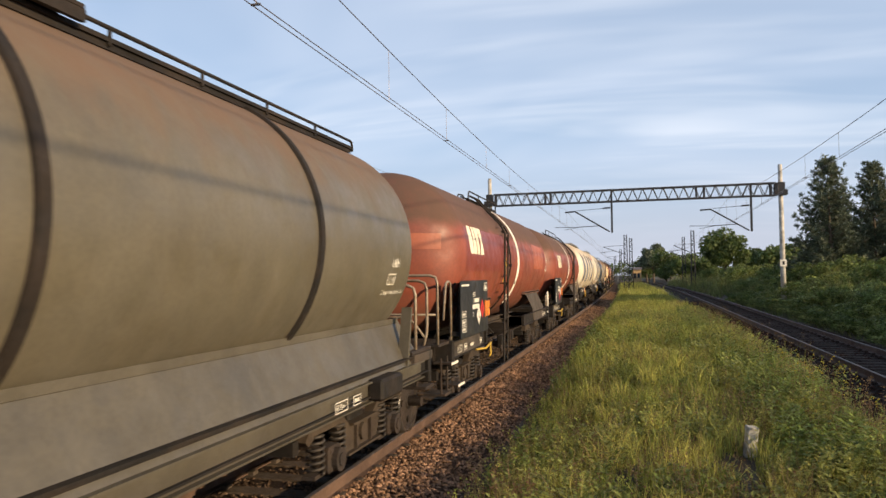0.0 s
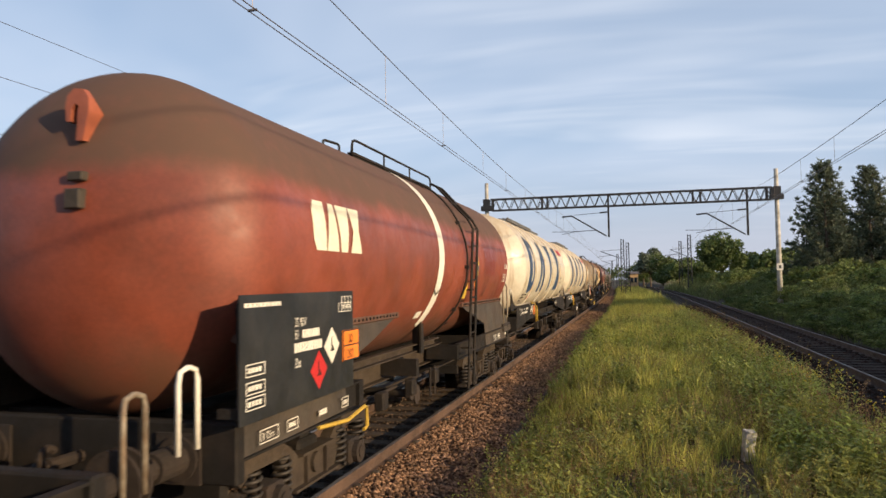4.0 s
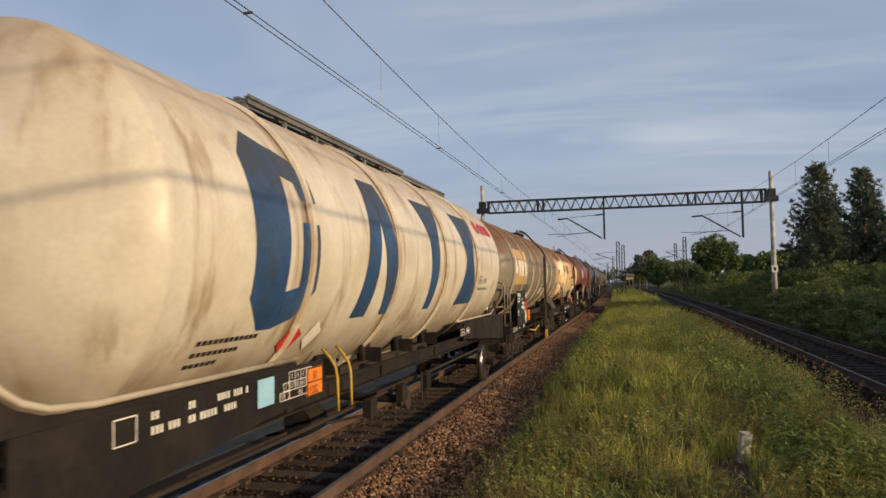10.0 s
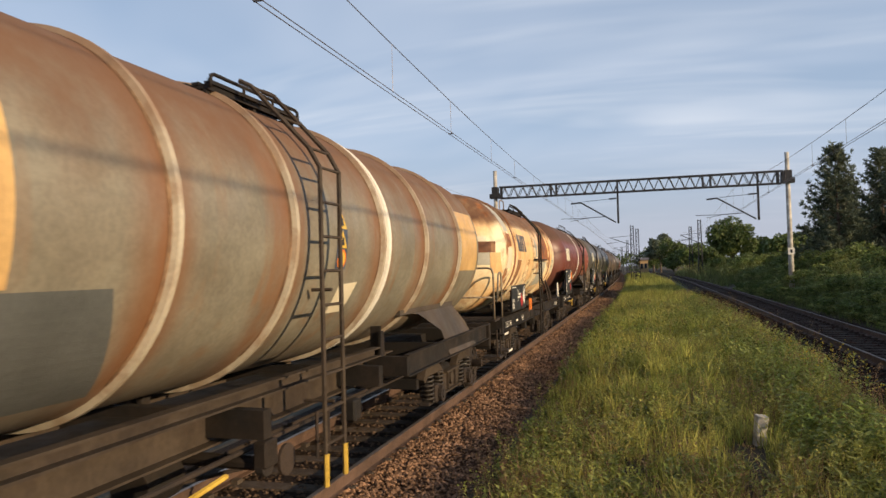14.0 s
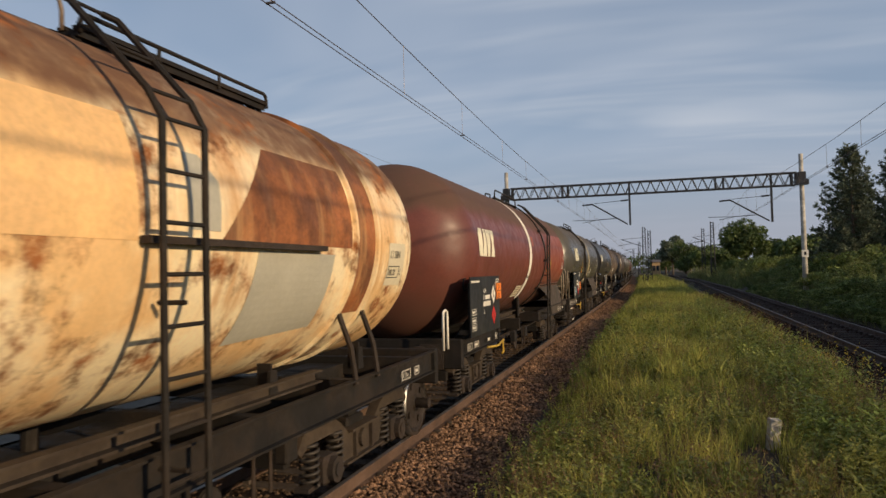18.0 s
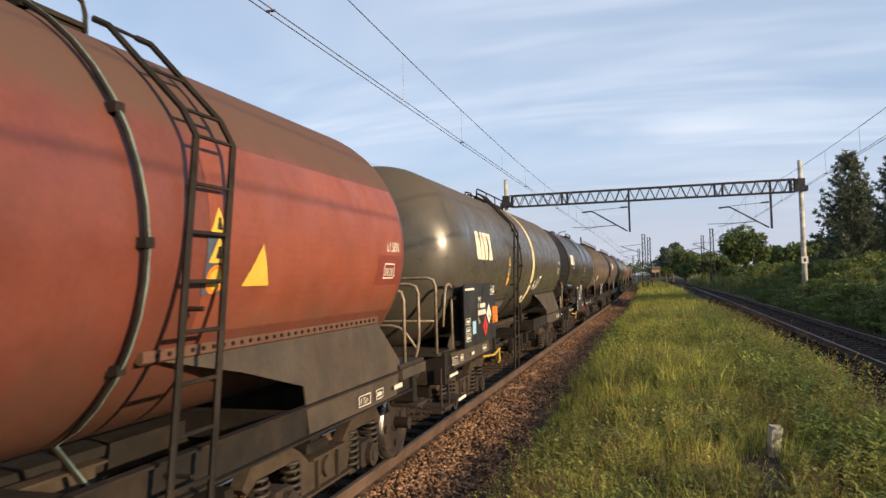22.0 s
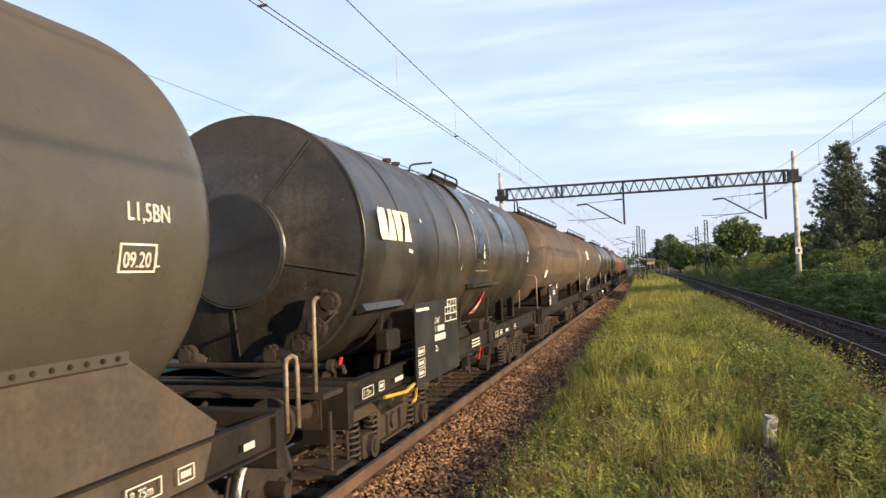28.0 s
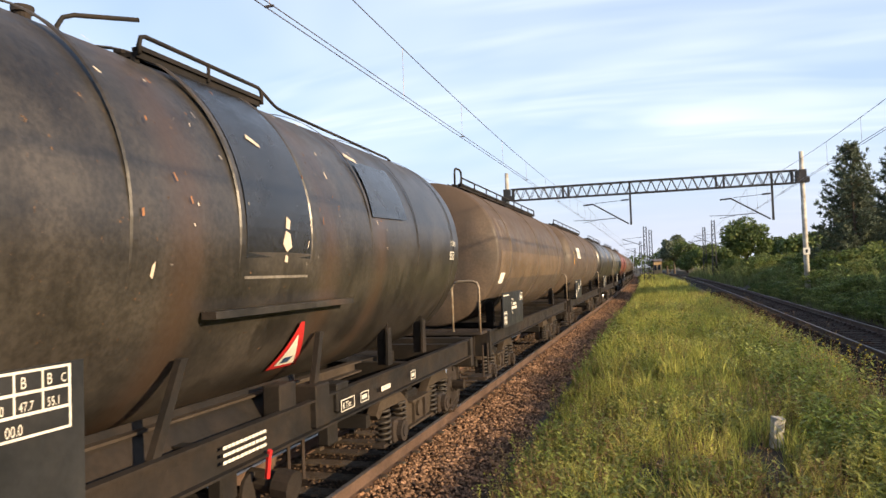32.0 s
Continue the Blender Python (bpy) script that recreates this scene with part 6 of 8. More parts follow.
T["tan"] = mat("field_orange_tan", (0.84, 0.53, 0.23), 0.5, var=0.12, alt=(0.72, 0.46, 0.22), alt_amt=0.6, streak=((0.36, 0.16, 0.05), 0.5))
T["grey"] = mat("field_dark_grey", (0.10, 0.105, 0.10), 0.5, var=0.12)
T["palegrey"] = mat("patch_pale_grey", (0.46, 0.44, 0.36), 0.5, var=0.08)
T["cream2"] = mat("patch_cream", (0.72, 0.64, 0.46), 0.5, var=0.06)
T["rust"] = mat("patch_rust", (0.30, 0.105, 0.034), 0.7, var=0.3, alt=(0.13, 0.05, 0.022), alt_amt=0.8, alt_scale=2.2, streak=((0.62, 0.36, 0.15), 0.6), top=((0.10, 0.048, 0.028), 3.3, 0.3, 0.9))
T["skirtbrown"] = mat("flange_brown", (0.12, 0.062, 0.042), 0.6, var=0.15)
T["slate"] = mat("logo_slate", (0.07, 0.075, 0.085), 0.5, var=0.12)
T["creamstripe"] = mat("stripe_cream", (0.72, 0.60, 0.36), 0.55, var=0.08, top=((0.42, 0.30, 0.16), 3.7, 0.4, 0.8))


def gangway_plate(W, y0, y1, material):
    """Slanted plates of the front cradle under the dish."""
    for s in (1, -1):
        bm = bmesh.new()
        prism(bm, ((y0, 1.30), (y1, 1.30), (y1, 1.95), (y1 - 0.5, 1.78), (y0 + 0.35, 1.42)), s * 1.17, s * 1.19)
        part("cradle_plate", bm, material, W)


def under_tank(W, y0, y1):
    """Bolted longitudinal bearers, outlet pipe and valves below the tank."""
    for s in (1, -1):
        part("bearer_beam", channel(s * 0.95, s * 1.05, y0, y1, 1.30, 1.42), M["frame_brown"], W)
    ym = (y0 + y1) / 2
    bm = bmesh.new()
    tube(bm, [(0, ym, 1.45), (0, ym, 0.92), (0.3, ym, 0.82), (1.15, ym, 0.80)], 0.06, 10)
    op = part("outlet_pipe", bm, M["frame"], W)
    bm = bmesh.new()
    rod(bm, (1.13, ym, 0.80), (1.20, ym, 0.80), 0.10, 12)
    part("flange_cap", bm, M["rusty"], op)
    bm = bmesh.new()
    bmesh.ops.create_cone(bm, cap_ends=True, segments=16, radius1=0.14, radius2=0.14, depth=0.03, matrix=pose(1.12, ym + 0.45, 0.72, 0, 90, 0))
    rod(bm, (0.9, ym + 0.45, 0.72), (1.13, ym + 0.45, 0.72), 0.03, 8)
    part("hand_wheel", bm, M["rusty"], W)
    for k in range(3):
        bm = bmesh.new()
        yy = y0 + (y1 - y0) * (0.2 + 0.3 * k)
        box(bm, 1.12, 1.24, yy - 0.1, yy + 0.1, 0.78, 1.0, 0.015)
        part("valve_box", bm, M["frame"], W)
    for k in range(2):
        bm = bmesh.new()
        yy = ym + 0.9 + k * 0.25
        rod(bm, (1.2, yy, 1.05), (1.2, yy, 0.62), 0.016, 6)
        part("brake_handle", bm, M["rusty"], W)


def solebar_marks(W, y0, n, x, z=1.12, seed=1):
    """Small white frames and bars painted on the solebar."""
    rng = random.Random(seed)
    flat("radius_frame", frame_rect(y0, y0 + 0.30, z - 0.005, z + 0.105, 0.008), x, M["white"], W, t=0.003)
    write("radius_mark", "R 75m", y0 + 0.03, z + 0.02, 0.085, M["white"], W, x=x + 0.004, squeeze=0.85)
    y = y0 + 0.45
    for k in range(n - 1):
        w = rng.choice((0.16, 0.28, 0.2))
        polys = frame_rect(y, y + w, z, z + 0.10, 0.007) + [rect(y + 0.03 + 0.026 * q, y + 0.047 + 0.026 * q, z + 0.03, z + 0.07) for q in range(int((w - 0.05) / 0.026))] if k % 2 == 0 else [rect(y + 0.03 * q, y + 0.02 + 0.03 * q, z + 0.02, z + 0.07) for q in range(int(w / 0.03))]
        tagged(flat("solebar_mark", polys, x, M["white"], W, t=0.003), kind="stuff")
        y += w + rng.uniform(0.25, 0.7)


def common_wagon(y0, L, mt, label, tank0, tank1, panel, logo, ladder, pipe, stripe, walk_y, skirt_pts, flange, code, code_pos, signs, platform_=True, stripe_mat="white", ladder_lean=0.13, dome=0.88, labels=0, rear=None, plat_y=0.0):
    """The commonest type: plate at the front, ladder and catwalk in the middle, a pale stripe, skirt plates at the rear."""
    W = wagon(y0, label)
    wh = underframe(W, L, gap=(panel[1] + 0.55, flange[0] - 0.6))
    tank0 += 0.22
    tank_body(W, tank0, tank1, T[mt], dome=dome, rear_dome=0.66)
    skirt(W, skirt_pts, flange, M["frame_grey"], flange_paint=T["olive"] if mt == "olive" else T["skirtbrown"])
    saddles(W, (stripe + 0.22,), M["frame"])
    # the same plates, mirrored, carry the front end
    c_ = tank0 - 0.22 + tank1
    if labels == 2:
        gangway_plate(W, 0.8, 3.0, M["frame"])
    else:
        skirt(W, [(max(0.7, c_ - yy), zz) for yy, zz in skirt_pts][::-1], (c_ - flange[1], c_ - flange[0], flange[2]), M["frame_grey"], flange_paint=T["olive"] if mt == "olive" else T["skirtbrown"])
    if platform_:
        platform(W, plat_y, plat_y + 0.95)
    else:
        loop_rail("grab_handle", [(1.22, 0.12, 1.2), (1.22, 0.12, 1.78), (1.22, 0.34, 1.78), (1.22, 0.34, 1.2)], W, 0.02, "white")
    if rear:
        end_platform(W, L - rear[0], L, rear[1])
    else:
        loop_rail("grab_handle", [(1.22, L - 0.34, 1.05), (1.22, L - 0.34, 1.68), (1.22, L - 0.14, 1.68), (1.22, L - 0.14, 1.05)], W)
    a_, b_, c_, d_ = panel
    data_panel(W, a_, b_, c_, d_, orange=(b_ - 0.28, c_ + (0.52 if labels == 2 else 0.26)), diamonds=(((b_ - 0.50, c_ + 0.42, 0.17, "red"), (b_ - 0.80, c_ + 0.32, 0.17, "white")), ((b_ - 0.52, c_ + 0.44, 0.17, "white"), (b_ - 0.80, c_ + 0.25, 0.17, "red")), ((b_ - 0.50, c_ + 0.62, 0.16, "white"), (b_ - 0.50, c_ + 0.26, 0.16, "red")))[labels])
    side_ladder(W, ladder, ladder_lean)
    hose(W, pipe, 0.1)
    walkway(W, *walk_y)
    st = decal("stripe", [((stripe, 1.62), (stripe + 0.14, 1.56), (stripe + 0.29, 1.62), (stripe + 0.29, 4.85), (stripe, 4.85))], T["creamstripe"] if stripe_mat == "cream" else M["white"], W, label="pale painted stripe round the tank")
    decal("stripe_mark", [((stripe - 0.01, 2.20), (stripe + 0.14, 2.12), (stripe + 0.30, 2.20), (stripe + 0.30, 2.24), (stripe + 0.14, 2.16), (stripe - 0.01, 2.24))], M["black"], st, off=0.010)
    if labels == 2:
        npl = decal("note_plate", [rect(stripe - 0.80, stripe - 0.10, 1.68, 1.97)], T["cream2"], W, label="pale plate with faded red notes")
        decal("note_bar", [rect(stripe - 0.76 + 0.075 * q, stripe - 0.71 + 0.075 * q, zq, zq + 0.022) for q in range(8) for zq in (1.73, 1.80, 1.87, 1.92)], T["skirtbrown"], npl, off=0.010)
    else:
        decal("note_plate", [rect(stripe - 0.40, stripe - 0.15, 1.76, 1.88)], M["white"], W)
    logo_blocks(*logo, M["logocream"], W)
    tank_code(W, *code_pos, *code, size=0.15)
    warning_signs(W, *signs)
    lug(W, 0.2, 3.68, tank0, dome, T["redlight"] if mt == "red" else T[mt])
    loop_rail("hatch_rail", [(0.62, walk_y[0] - 0.85, 3.96), (0.62, walk_y[0] - 0.85, 4.09), (0.62, walk_y[0] - 0.35, 4.12), (0.62, walk_y[0] - 0.35, 4.0)], W, 0.016, "frame")
    bm = bmesh.new()
    tube(bm, arc((1.33, tank0 - 0.35, 2.14), 0.10, 60, 330, 12, (0, 1, 0), (0, 0, 1)), 0.012, 5)
    part("cable_loop", bm, M["frame"], W)
    bm = bmesh.new()
    tube(bm, [(1.38, panel[1] - 0.6, 1.02), (1.46, panel[1] - 0.1, 1.0), (1.46, panel[1] + 0.35, 1.06), (1.42, panel[1] + 0.5, 1.02), (1.42, panel[1] + 0.52, 0.82), (1.42, panel[1] + 0.42, 0.80)], 0.02)
    part("brake_lever", bm, M["yellow"], W, "yellow brake lever")
    under_tank(W, 3.4, stripe + 1.4)
    solebar_marks(W, 0.95, 4, 1.36, 1.10, int(y0))
    solebar_marks(W, L - 2.4, 3, 1.36, 1.10, int(y0) + 1)
    run(W, y0, wh)
    return W


def cream_wagon(y0, L, label, tank0, tank1, shift=0.0, env=False, start=-0.4):
    W = wagon(y0, label)
    R = 1.49

    def cdecal(name, polys, *a_, **k_):
        return decal(name, [[(py - 0.1, pz) for py, pz in poly] for poly in polys], *a_, r=R, **k_)
    wh = underframe(W, L - start, sill=(1.22, 1.40), sx=1.22, start=start, pf=2.3)
    tank_body(W, tank0, tank1, T["cream"], r=R, dome=0.66, front="cap", rear="cap")
    for h in (3.03, 5.49, 7.87, 10.20):
        hoop(W, h + shift * 0.4, T["ring"], 0.085, 0.035, r=R)
        cdecal("dirt_line", [rect(h + shift * 0.4 + 0.012, h + shift * 0.4 + 0.055, 1.5, 4.5)], T["dirt"], W, off=0.003)
    # big blue blocks between the rings
    def sh(*pts):
        return [tuple((y + shift, z) for y, z in pts)]
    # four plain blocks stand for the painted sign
    for polys in (
            (((2.08, 2.25), (2.36, 1.97), (2.62, 1.97), (2.62, 3.56), (2.26, 3.66), (2.02, 3.40)), ((2.624, 1.98), (2.90, 2.05), (3.20, 2.30), (3.20, 2.90), (2.86, 2.90), (2.86, 2.34), (2.624, 2.30)), ((2.624, 3.30), (2.84, 3.26), (2.90, 3.10), (3.20, 3.10), (3.16, 3.32), (2.92, 3.50), (2.624, 3.57))),
            (((4.30, 1.97), (4.72, 1.97), (5.0, 3.60), (4.66, 3.60)), ((4.93, 3.10), (5.2, 1.97), (5.62, 1.97), (5.22, 3.60), (5.0, 3.60))),
            (((7.06, 1.96), (7.36, 1.96), (7.46, 3.0), (7.74, 3.59), (6.63, 3.59), (6.98, 3.0)),),
            (((8.91, 1.96), (10.22, 1.96), (9.80, 2.78), (10.20, 3.60), (8.83, 3.60), (9.30, 2.78)),)):
        for p in polys:
            cdecal("logo_block", sh(*p), M["navy"], W, label="large blue painted block")
    # curved horns that carry the dish ends, with a pale rolled rim
    h0 = 0.02 if start > -0.5 else -0.16
    for s in (1, -1):
        edge = [(h0 + 0.02, 2.06), (h0 + 0.12, 1.95), (h0 + 0.22, 1.84), (h0 + 0.34, 1.76), (h0 + 0.52, 1.70), (h0 + 0.85, 1.67), (3.2, 1.66)]
        back = [(3.2, 1.60), (h0 + 0.02, 1.60), (h0 - 0.14, 1.62), (h0 - 0.02, 1.72), (h0 + 0.03, 1.86)]
        bm = bmesh.new()
        prism(bm, edge + back, s * 1.24, s * 1.27)
        part("saddle_horn", bm, M["frame"], W)
        bm = bmesh.new()
        tube(bm, [(s * 1.25, h0 - 0.01, 1.98), (s * 1.25, h0 - 0.02, 2.08), (s * 1.25, h0 + 0.03, 2.12)] + [(s * 1.265, y_ + 0.02, z_ + 0.03) for y_, z_ in edge], 0.022, 8)
        part("saddle_rim", bm, T["cream"], W, smooth=True)
        bm = bmesh.new()
        prism(bm, ((9.6, 1.60), (9.6, 1.66), (L - 1.6, 1.66), (L - 1.25, 1.76), (L - 1.05, 1.95), (L - 0.95, 1.95), (L - 0.95, 1.60)), s * 1.24, s * 1.27)
        part("saddle_horn", bm, M["frame"], W)
        bm = bmesh.new()
        tube(bm, [(s * 1.27, 9.4, 1.68), (s * 1.27, L - 1.6, 1.68), (s * 1.27, L - 1.25, 1.78)], 0.016, 6)
        part("saddle_rim", bm, T["cream"], W, smooth=True)
    for s in (1, -1):
        for ya, yb in ((start + 0.64, 3.56), (9.5, L - 0.66)):
            bm = bmesh.new()
            prism(bm, ((ya, 1.12), (min(ya + 0.5, yb), 1.12), (yb - 0.5 if ya < 2 else yb - 0.5, 1.34), (yb, 1.36), (yb, 1.65), (ya, 1.65)) if ya < 2 else ((ya, 1.36), (ya + 0.5, 1.34), (yb - 0.5, 1.12), (yb, 1.12), (yb, 1.65), (ya, 1.65)), s * 1.345, s * 1.372)
            part("side_plate", bm, M["frame"], W)
        for yy in (4.3, 5.6, 6.9, 8.2):
            bm = bmesh.new()
            prism(bm, ((yy - 0.10, 1.38), (yy + 0.10, 1.38), (yy + 0.16, 1.62), (yy - 0.16, 1.62)), s * 0.98, s * 1.02)
            box(bm, s * 0.9, s * 1.22, yy - 0.012, yy + 0.012, 1.40, 1.58)
            part("tank_bracket", bm, M["frame"], W)
    for yy in (start + 0.52, L - 0.52):
        for xx in (0.95, -0.95):
            bm = bmesh.new()
            rod(bm, (xx, yy, 1.30), (xx, yy, 1.72), 0.03, 8)
            lp = part("lamp_bracket", bm, M["frame"], W)
            bm = bmesh.new()
            box(bm, xx - 0.04, xx + 0.04, yy - 0.04, yy + 0.04, 1.72, 1.80, 0.006)
            part("bracket_cap", bm, M["white"], lp, "pale painted cap")
    for yy in (4.0, 9.6):
        bm = bmesh.new()
        tube(bm, arc((1.28, yy + 0.1, 1.62), 0.09, 0, 180, 8, (0, 1, 0), (0, 0, -1)), 0.02, 6)
        part("lashing_eye", bm, M["pipe"], W)
    for yy in (3.9, 4.25):
        loop_rail("drain_pipe", [(1.2, yy, 1.72), (1.36, yy, 1.55), (1.36, yy + 0.03, 1.1)], W, 0.016, "yellow")
    if not env:
        end_platform(W, L - 0.28, L, "white", z=1.40)
    walkway(W, 3.5, 8.45, material="walkgrey", rail_h=0.0, x1=0.60, z=4.22)
    walkway(W, 8.7, 11.9, material="walkgrey", rail_h=0.0, x1=0.42, z=4.26)
    ya = 2.55 - (0.0 if not env else -0.12)
    fr = frame_rect(ya, ya + 0.165, 1.39, 1.462, 0.006) + frame_rect(ya + 0.06, ya + 0.165, 1.462, 1.535, 0.006) + frame_rect(ya + 0.165, ya + 0.60, 1.39, 1.62, 0.006)
    fr += [rect(ya + 0.165, ya + 0.60, zz - 0.003, zz + 0.003) for zz in (1.462, 1.535)] + [rect(ya + q - 0.003, ya + q + 0.003, 1.462, 1.62) for q in (0.275, 0.385, 0.495)]
    tb = flat("load_table", fr, 1.382, M["white"], W, t=0.003)
    for txt, q, zz in (("A", 0.20, 1.555), ("B", 0.31, 1.555), ("C", 0.42, 1.555), ("D", 0.53, 1.555), ("S", 0.09, 1.476), ("42.0", 0.172, 1.48), ("50.0", 0.282, 1.48), ("60.0", 0.392, 1.48), ("60.0", 0.502, 1.48), ("120", 0.02, 1.405), ("00.0", 0.33, 1.405)):
        write("table_figure", txt, ya + q, zz, 0.062, M["white"], tb, x=1.3865, squeeze=0.72)
    hazard(W, 3.17, 1.35, 1.38, w=0.32, h=0.26)
    cdecal("danger_label", [((3.02, 1.78), (3.22, 1.62), (3.42, 1.86), (3.2, 2.0))], M["red"], W, off=0.012, label="red flammable-liquid diamond")
    cdecal("danger_label", [((3.5, 1.80), (3.66, 1.66), (3.84, 1.86), (3.66, 2.0))], M["white"], W, off=0.012, label="white environment-hazard diamond")
    if env:
        flat("sticker", [rect(2.30, 2.56, 1.40, 1.62)], 1.386, M["skyblue"], W, "pale blue square sticker")
    y1 = 10.87
    swirl = [(y1 + 0.16 + 0.20 * math.cos(radians(a_)), 3.50 + 0.15 * math.sin(radians(a_))) for a_ in range(40, 300, 20)]
    cdecal("logo_block", [swirl], M["red"], W, label="red painted sign block")
    cdecal("logo_block", [((y1 + 0.22, 3.34), (y1 + 0.38, 3.40), (y1 + 0.36, 3.55), (y1 + 0.24, 3.46))], T["slate"], W)
    for k in range(5):
        cdecal("logo_block", [rect(y1 + 0.46 + k * 0.22, y1 + 0.62 + k * 0.22, 3.36, 3.62)], M["red"], W, label="red painted sign block")
    cdecal("date_frame", frame_rect(10.54, 10.84, 2.34, 2.49, 0.012), M["black"], W)
    write("test_date", "10.20", 10.475, 2.37, 0.115, M["black"], W, r=R, squeeze=0.8)
    write("tank_code", "L 4 BH", 10.9, 2.36, 0.14, M["black"], W, r=R, squeeze=0.75)
    write("pressure_note", "Höchstzulässiger Betriebsdruck 3 bar", 10.46, 2.22, 0.085, M["black"], W, r=R, squeeze=0.76)
    flat("inscription", [rect(1.05 + 0.042 * k, 1.074 + 0.042 * k, 1.46, 1.51) for k in (0, 1, 2, 4, 5, 6, 9, 10, 12, 13, 14, 15, 16, 19, 20, 21, 22)] + [rect(1.05 + 0.042 * k, 1.074 + 0.042 * k, 1.55, 1.60) for k in (0, 1, 9, 10, 17, 18, 19, 20, 22, 23, 24, 26)] + frame_rect(0.72, 0.92, 1.45, 1.61, 0.008), 1.378, M["white"], W, t=0.003)
    for k in range(3):
        cdecal("inscription", [rect(1.75 + 0.07 * j, 1.80 + 0.07 * j, 1.90 - k * 0.1, 1.94 - k * 0.1) for j in range(12 - 3 * k)], M["frame"], W)
    under_tank(W, 4.5, 8.5)
    solebar_marks(W, 9.2, 2, 1.38, 1.45, int(y0))
    run(W, y0, wh)
    return W


M["skirt_khaki"] = mat("skirt_khaki", (0.092, 0.082, 0.062), 0.45, var=0.16, streak=((0.125, 0.112, 0.085), 0.5), low=((0.06, 0.05, 0.038), 1.12, 0.12, 0.6))
M["hosegreen"] = mat("hose_green", (0.22, 0.33, 0.30), 0.5)
T["flake"] = mat("bare_primer", (0.62, 0.52, 0.40), 0.6, var=0.2)
T["scuff"] = mat("scuffed_paint", (0.20, 0.18, 0.155), 0.5, var=0.3)
T["flake_rust"] = mat("rust_spot", (0.26, 0.12, 0.055), 0.8, var=0.3)
M["glosstar"] = mat("gloss_black", (0.022, 0.023, 0.026), 0.18, var=0.3)
T["tan2"] = mat("faded_yellow_field", (0.125, 0.088, 0.056), 0.55)
M["walkgrey"] = mat("galvanised_grating", (0.20, 0.20, 0.19), 0.55, 0.4)
M["skyblue"] = mat("sticker_blue", (0.35, 0.62, 0.78), 0.5, var=0.1)

# the first wagon is already half past the camera
W = wagon(-3.9, "khaki-grey tank wagon with dusty brown top and dark bands")
wh = underframe(W, 14.2)
tank_body(W, 1.4, 12.56, T["khaki"], dome=0.33)
for h in (6.68, 9.85):
    hoop(W, h, M["frame"], 0.10, 0.03, a0=-62, a1=88, name="dark_band")
skirt(W, ((1.2, 1.76), (1.2, 1.18), (13.2, 1.18), (13.02, 1.76)), (1.2, 12.95, 1.76), M["skirt_khaki"], bolts=False, x=1.33)
for s in (1, -1):
    part("side_sill", channel(s * 1.30, s * 1.375, 1.2, 13.2, 0.97, 1.20), M["skirt_khaki"], W)
    bm = bmesh.new()
    prism(bm, ((12.55, 1.20), (12.62, 1.20), (12.80, 1.95), (12.75, 1.95)), s * 1.20, s * 1.335)
    part("end_stay", bm, M["skirt_khaki"], W)
walkway(W, 3.6, 12.4, rail_h=0.10, posts=8, z=4.03)
bm = bmesh.new()
box(bm, -0.6, 0.74, 2.5, 7.68, 4.13, 4.17, 0.01)
box(bm, 0.70, 0.74, 2.5, 7.68, 4.05, 4.13)
part("canopy", bm, M["frame"], W, "dark sheet over the filling hatch")
tank_code(W, 11.86, 2.47, "L4BH", None, 0.15)
write("pressure_note", "Zulässiger Betriebsdruck 3 bar", 11.70, 2.13, 0.08, M["white"], W)
decal("date_frame", frame_rect(11.80, 12.06, 2.25, 2.39, 0.012), M["white"], W)
write("test_date", "12 19", 11.83, 2.27, 0.11, M["white"], W, squeeze=0.75)
solebar_marks(W, 10.2, 3, 1.378, 1.03, 5)
bm = bmesh.new()
box(bm, 1.30, 1.50, 11.2, 11.9, 0.98, 1.22, 0.03)
part("socket_box", bm, M["frame"], W)
end_platform(W, 13.58, 14.2, "pipe")
run(W, -3.9, wh)

TR, DISH = 1.46, (0.97, 0.97)
W = common_wagon(10.28, 14.25, "red", "bright red tank wagon with brown top and white stripe", 1.05, 12.15, (0.71, 2.85, 1.34, 2.28), (1.52, 2.75, 1.15, 0.50), 4.75, 5.35, 6.58, (4.9, 8.05),
                 ((8.9, 1.88), (9.5, 1.78), (10.28, 1.38), (10.27, 1.04), (12.6, 1.03), (12.65, 1.36), (11.6, 1.88)), (8.9, 12.1, 1.88), ("L1.5BN", "10.20"), (12.0, 2.78), (5.0, 2.66))
dome_patch("paint_patch", 0.61, 1.16, 2.80, 3.06, 1.27, 0.88, T["redlight"], W, "lighter red repainted patch")
dome_patch("paint_patch", 0.0, 0.46, 3.16, 3.38, 1.27, 0.88, T["reddark"], W)
decal("paint_patch", [((1.25, 2.44), (4.62, 2.46), (5.0, 3.24), (1.36, 3.22))], T["reddark"], W, off=0.003, label="darker red painted field")
decal("paint_patch", [((9.45, 2.54), (11.45, 2.55), (11.6, 3.22), (9.5, 3.26))], T["redlight"], W, off=0.003, label="lighter red repainted patch")

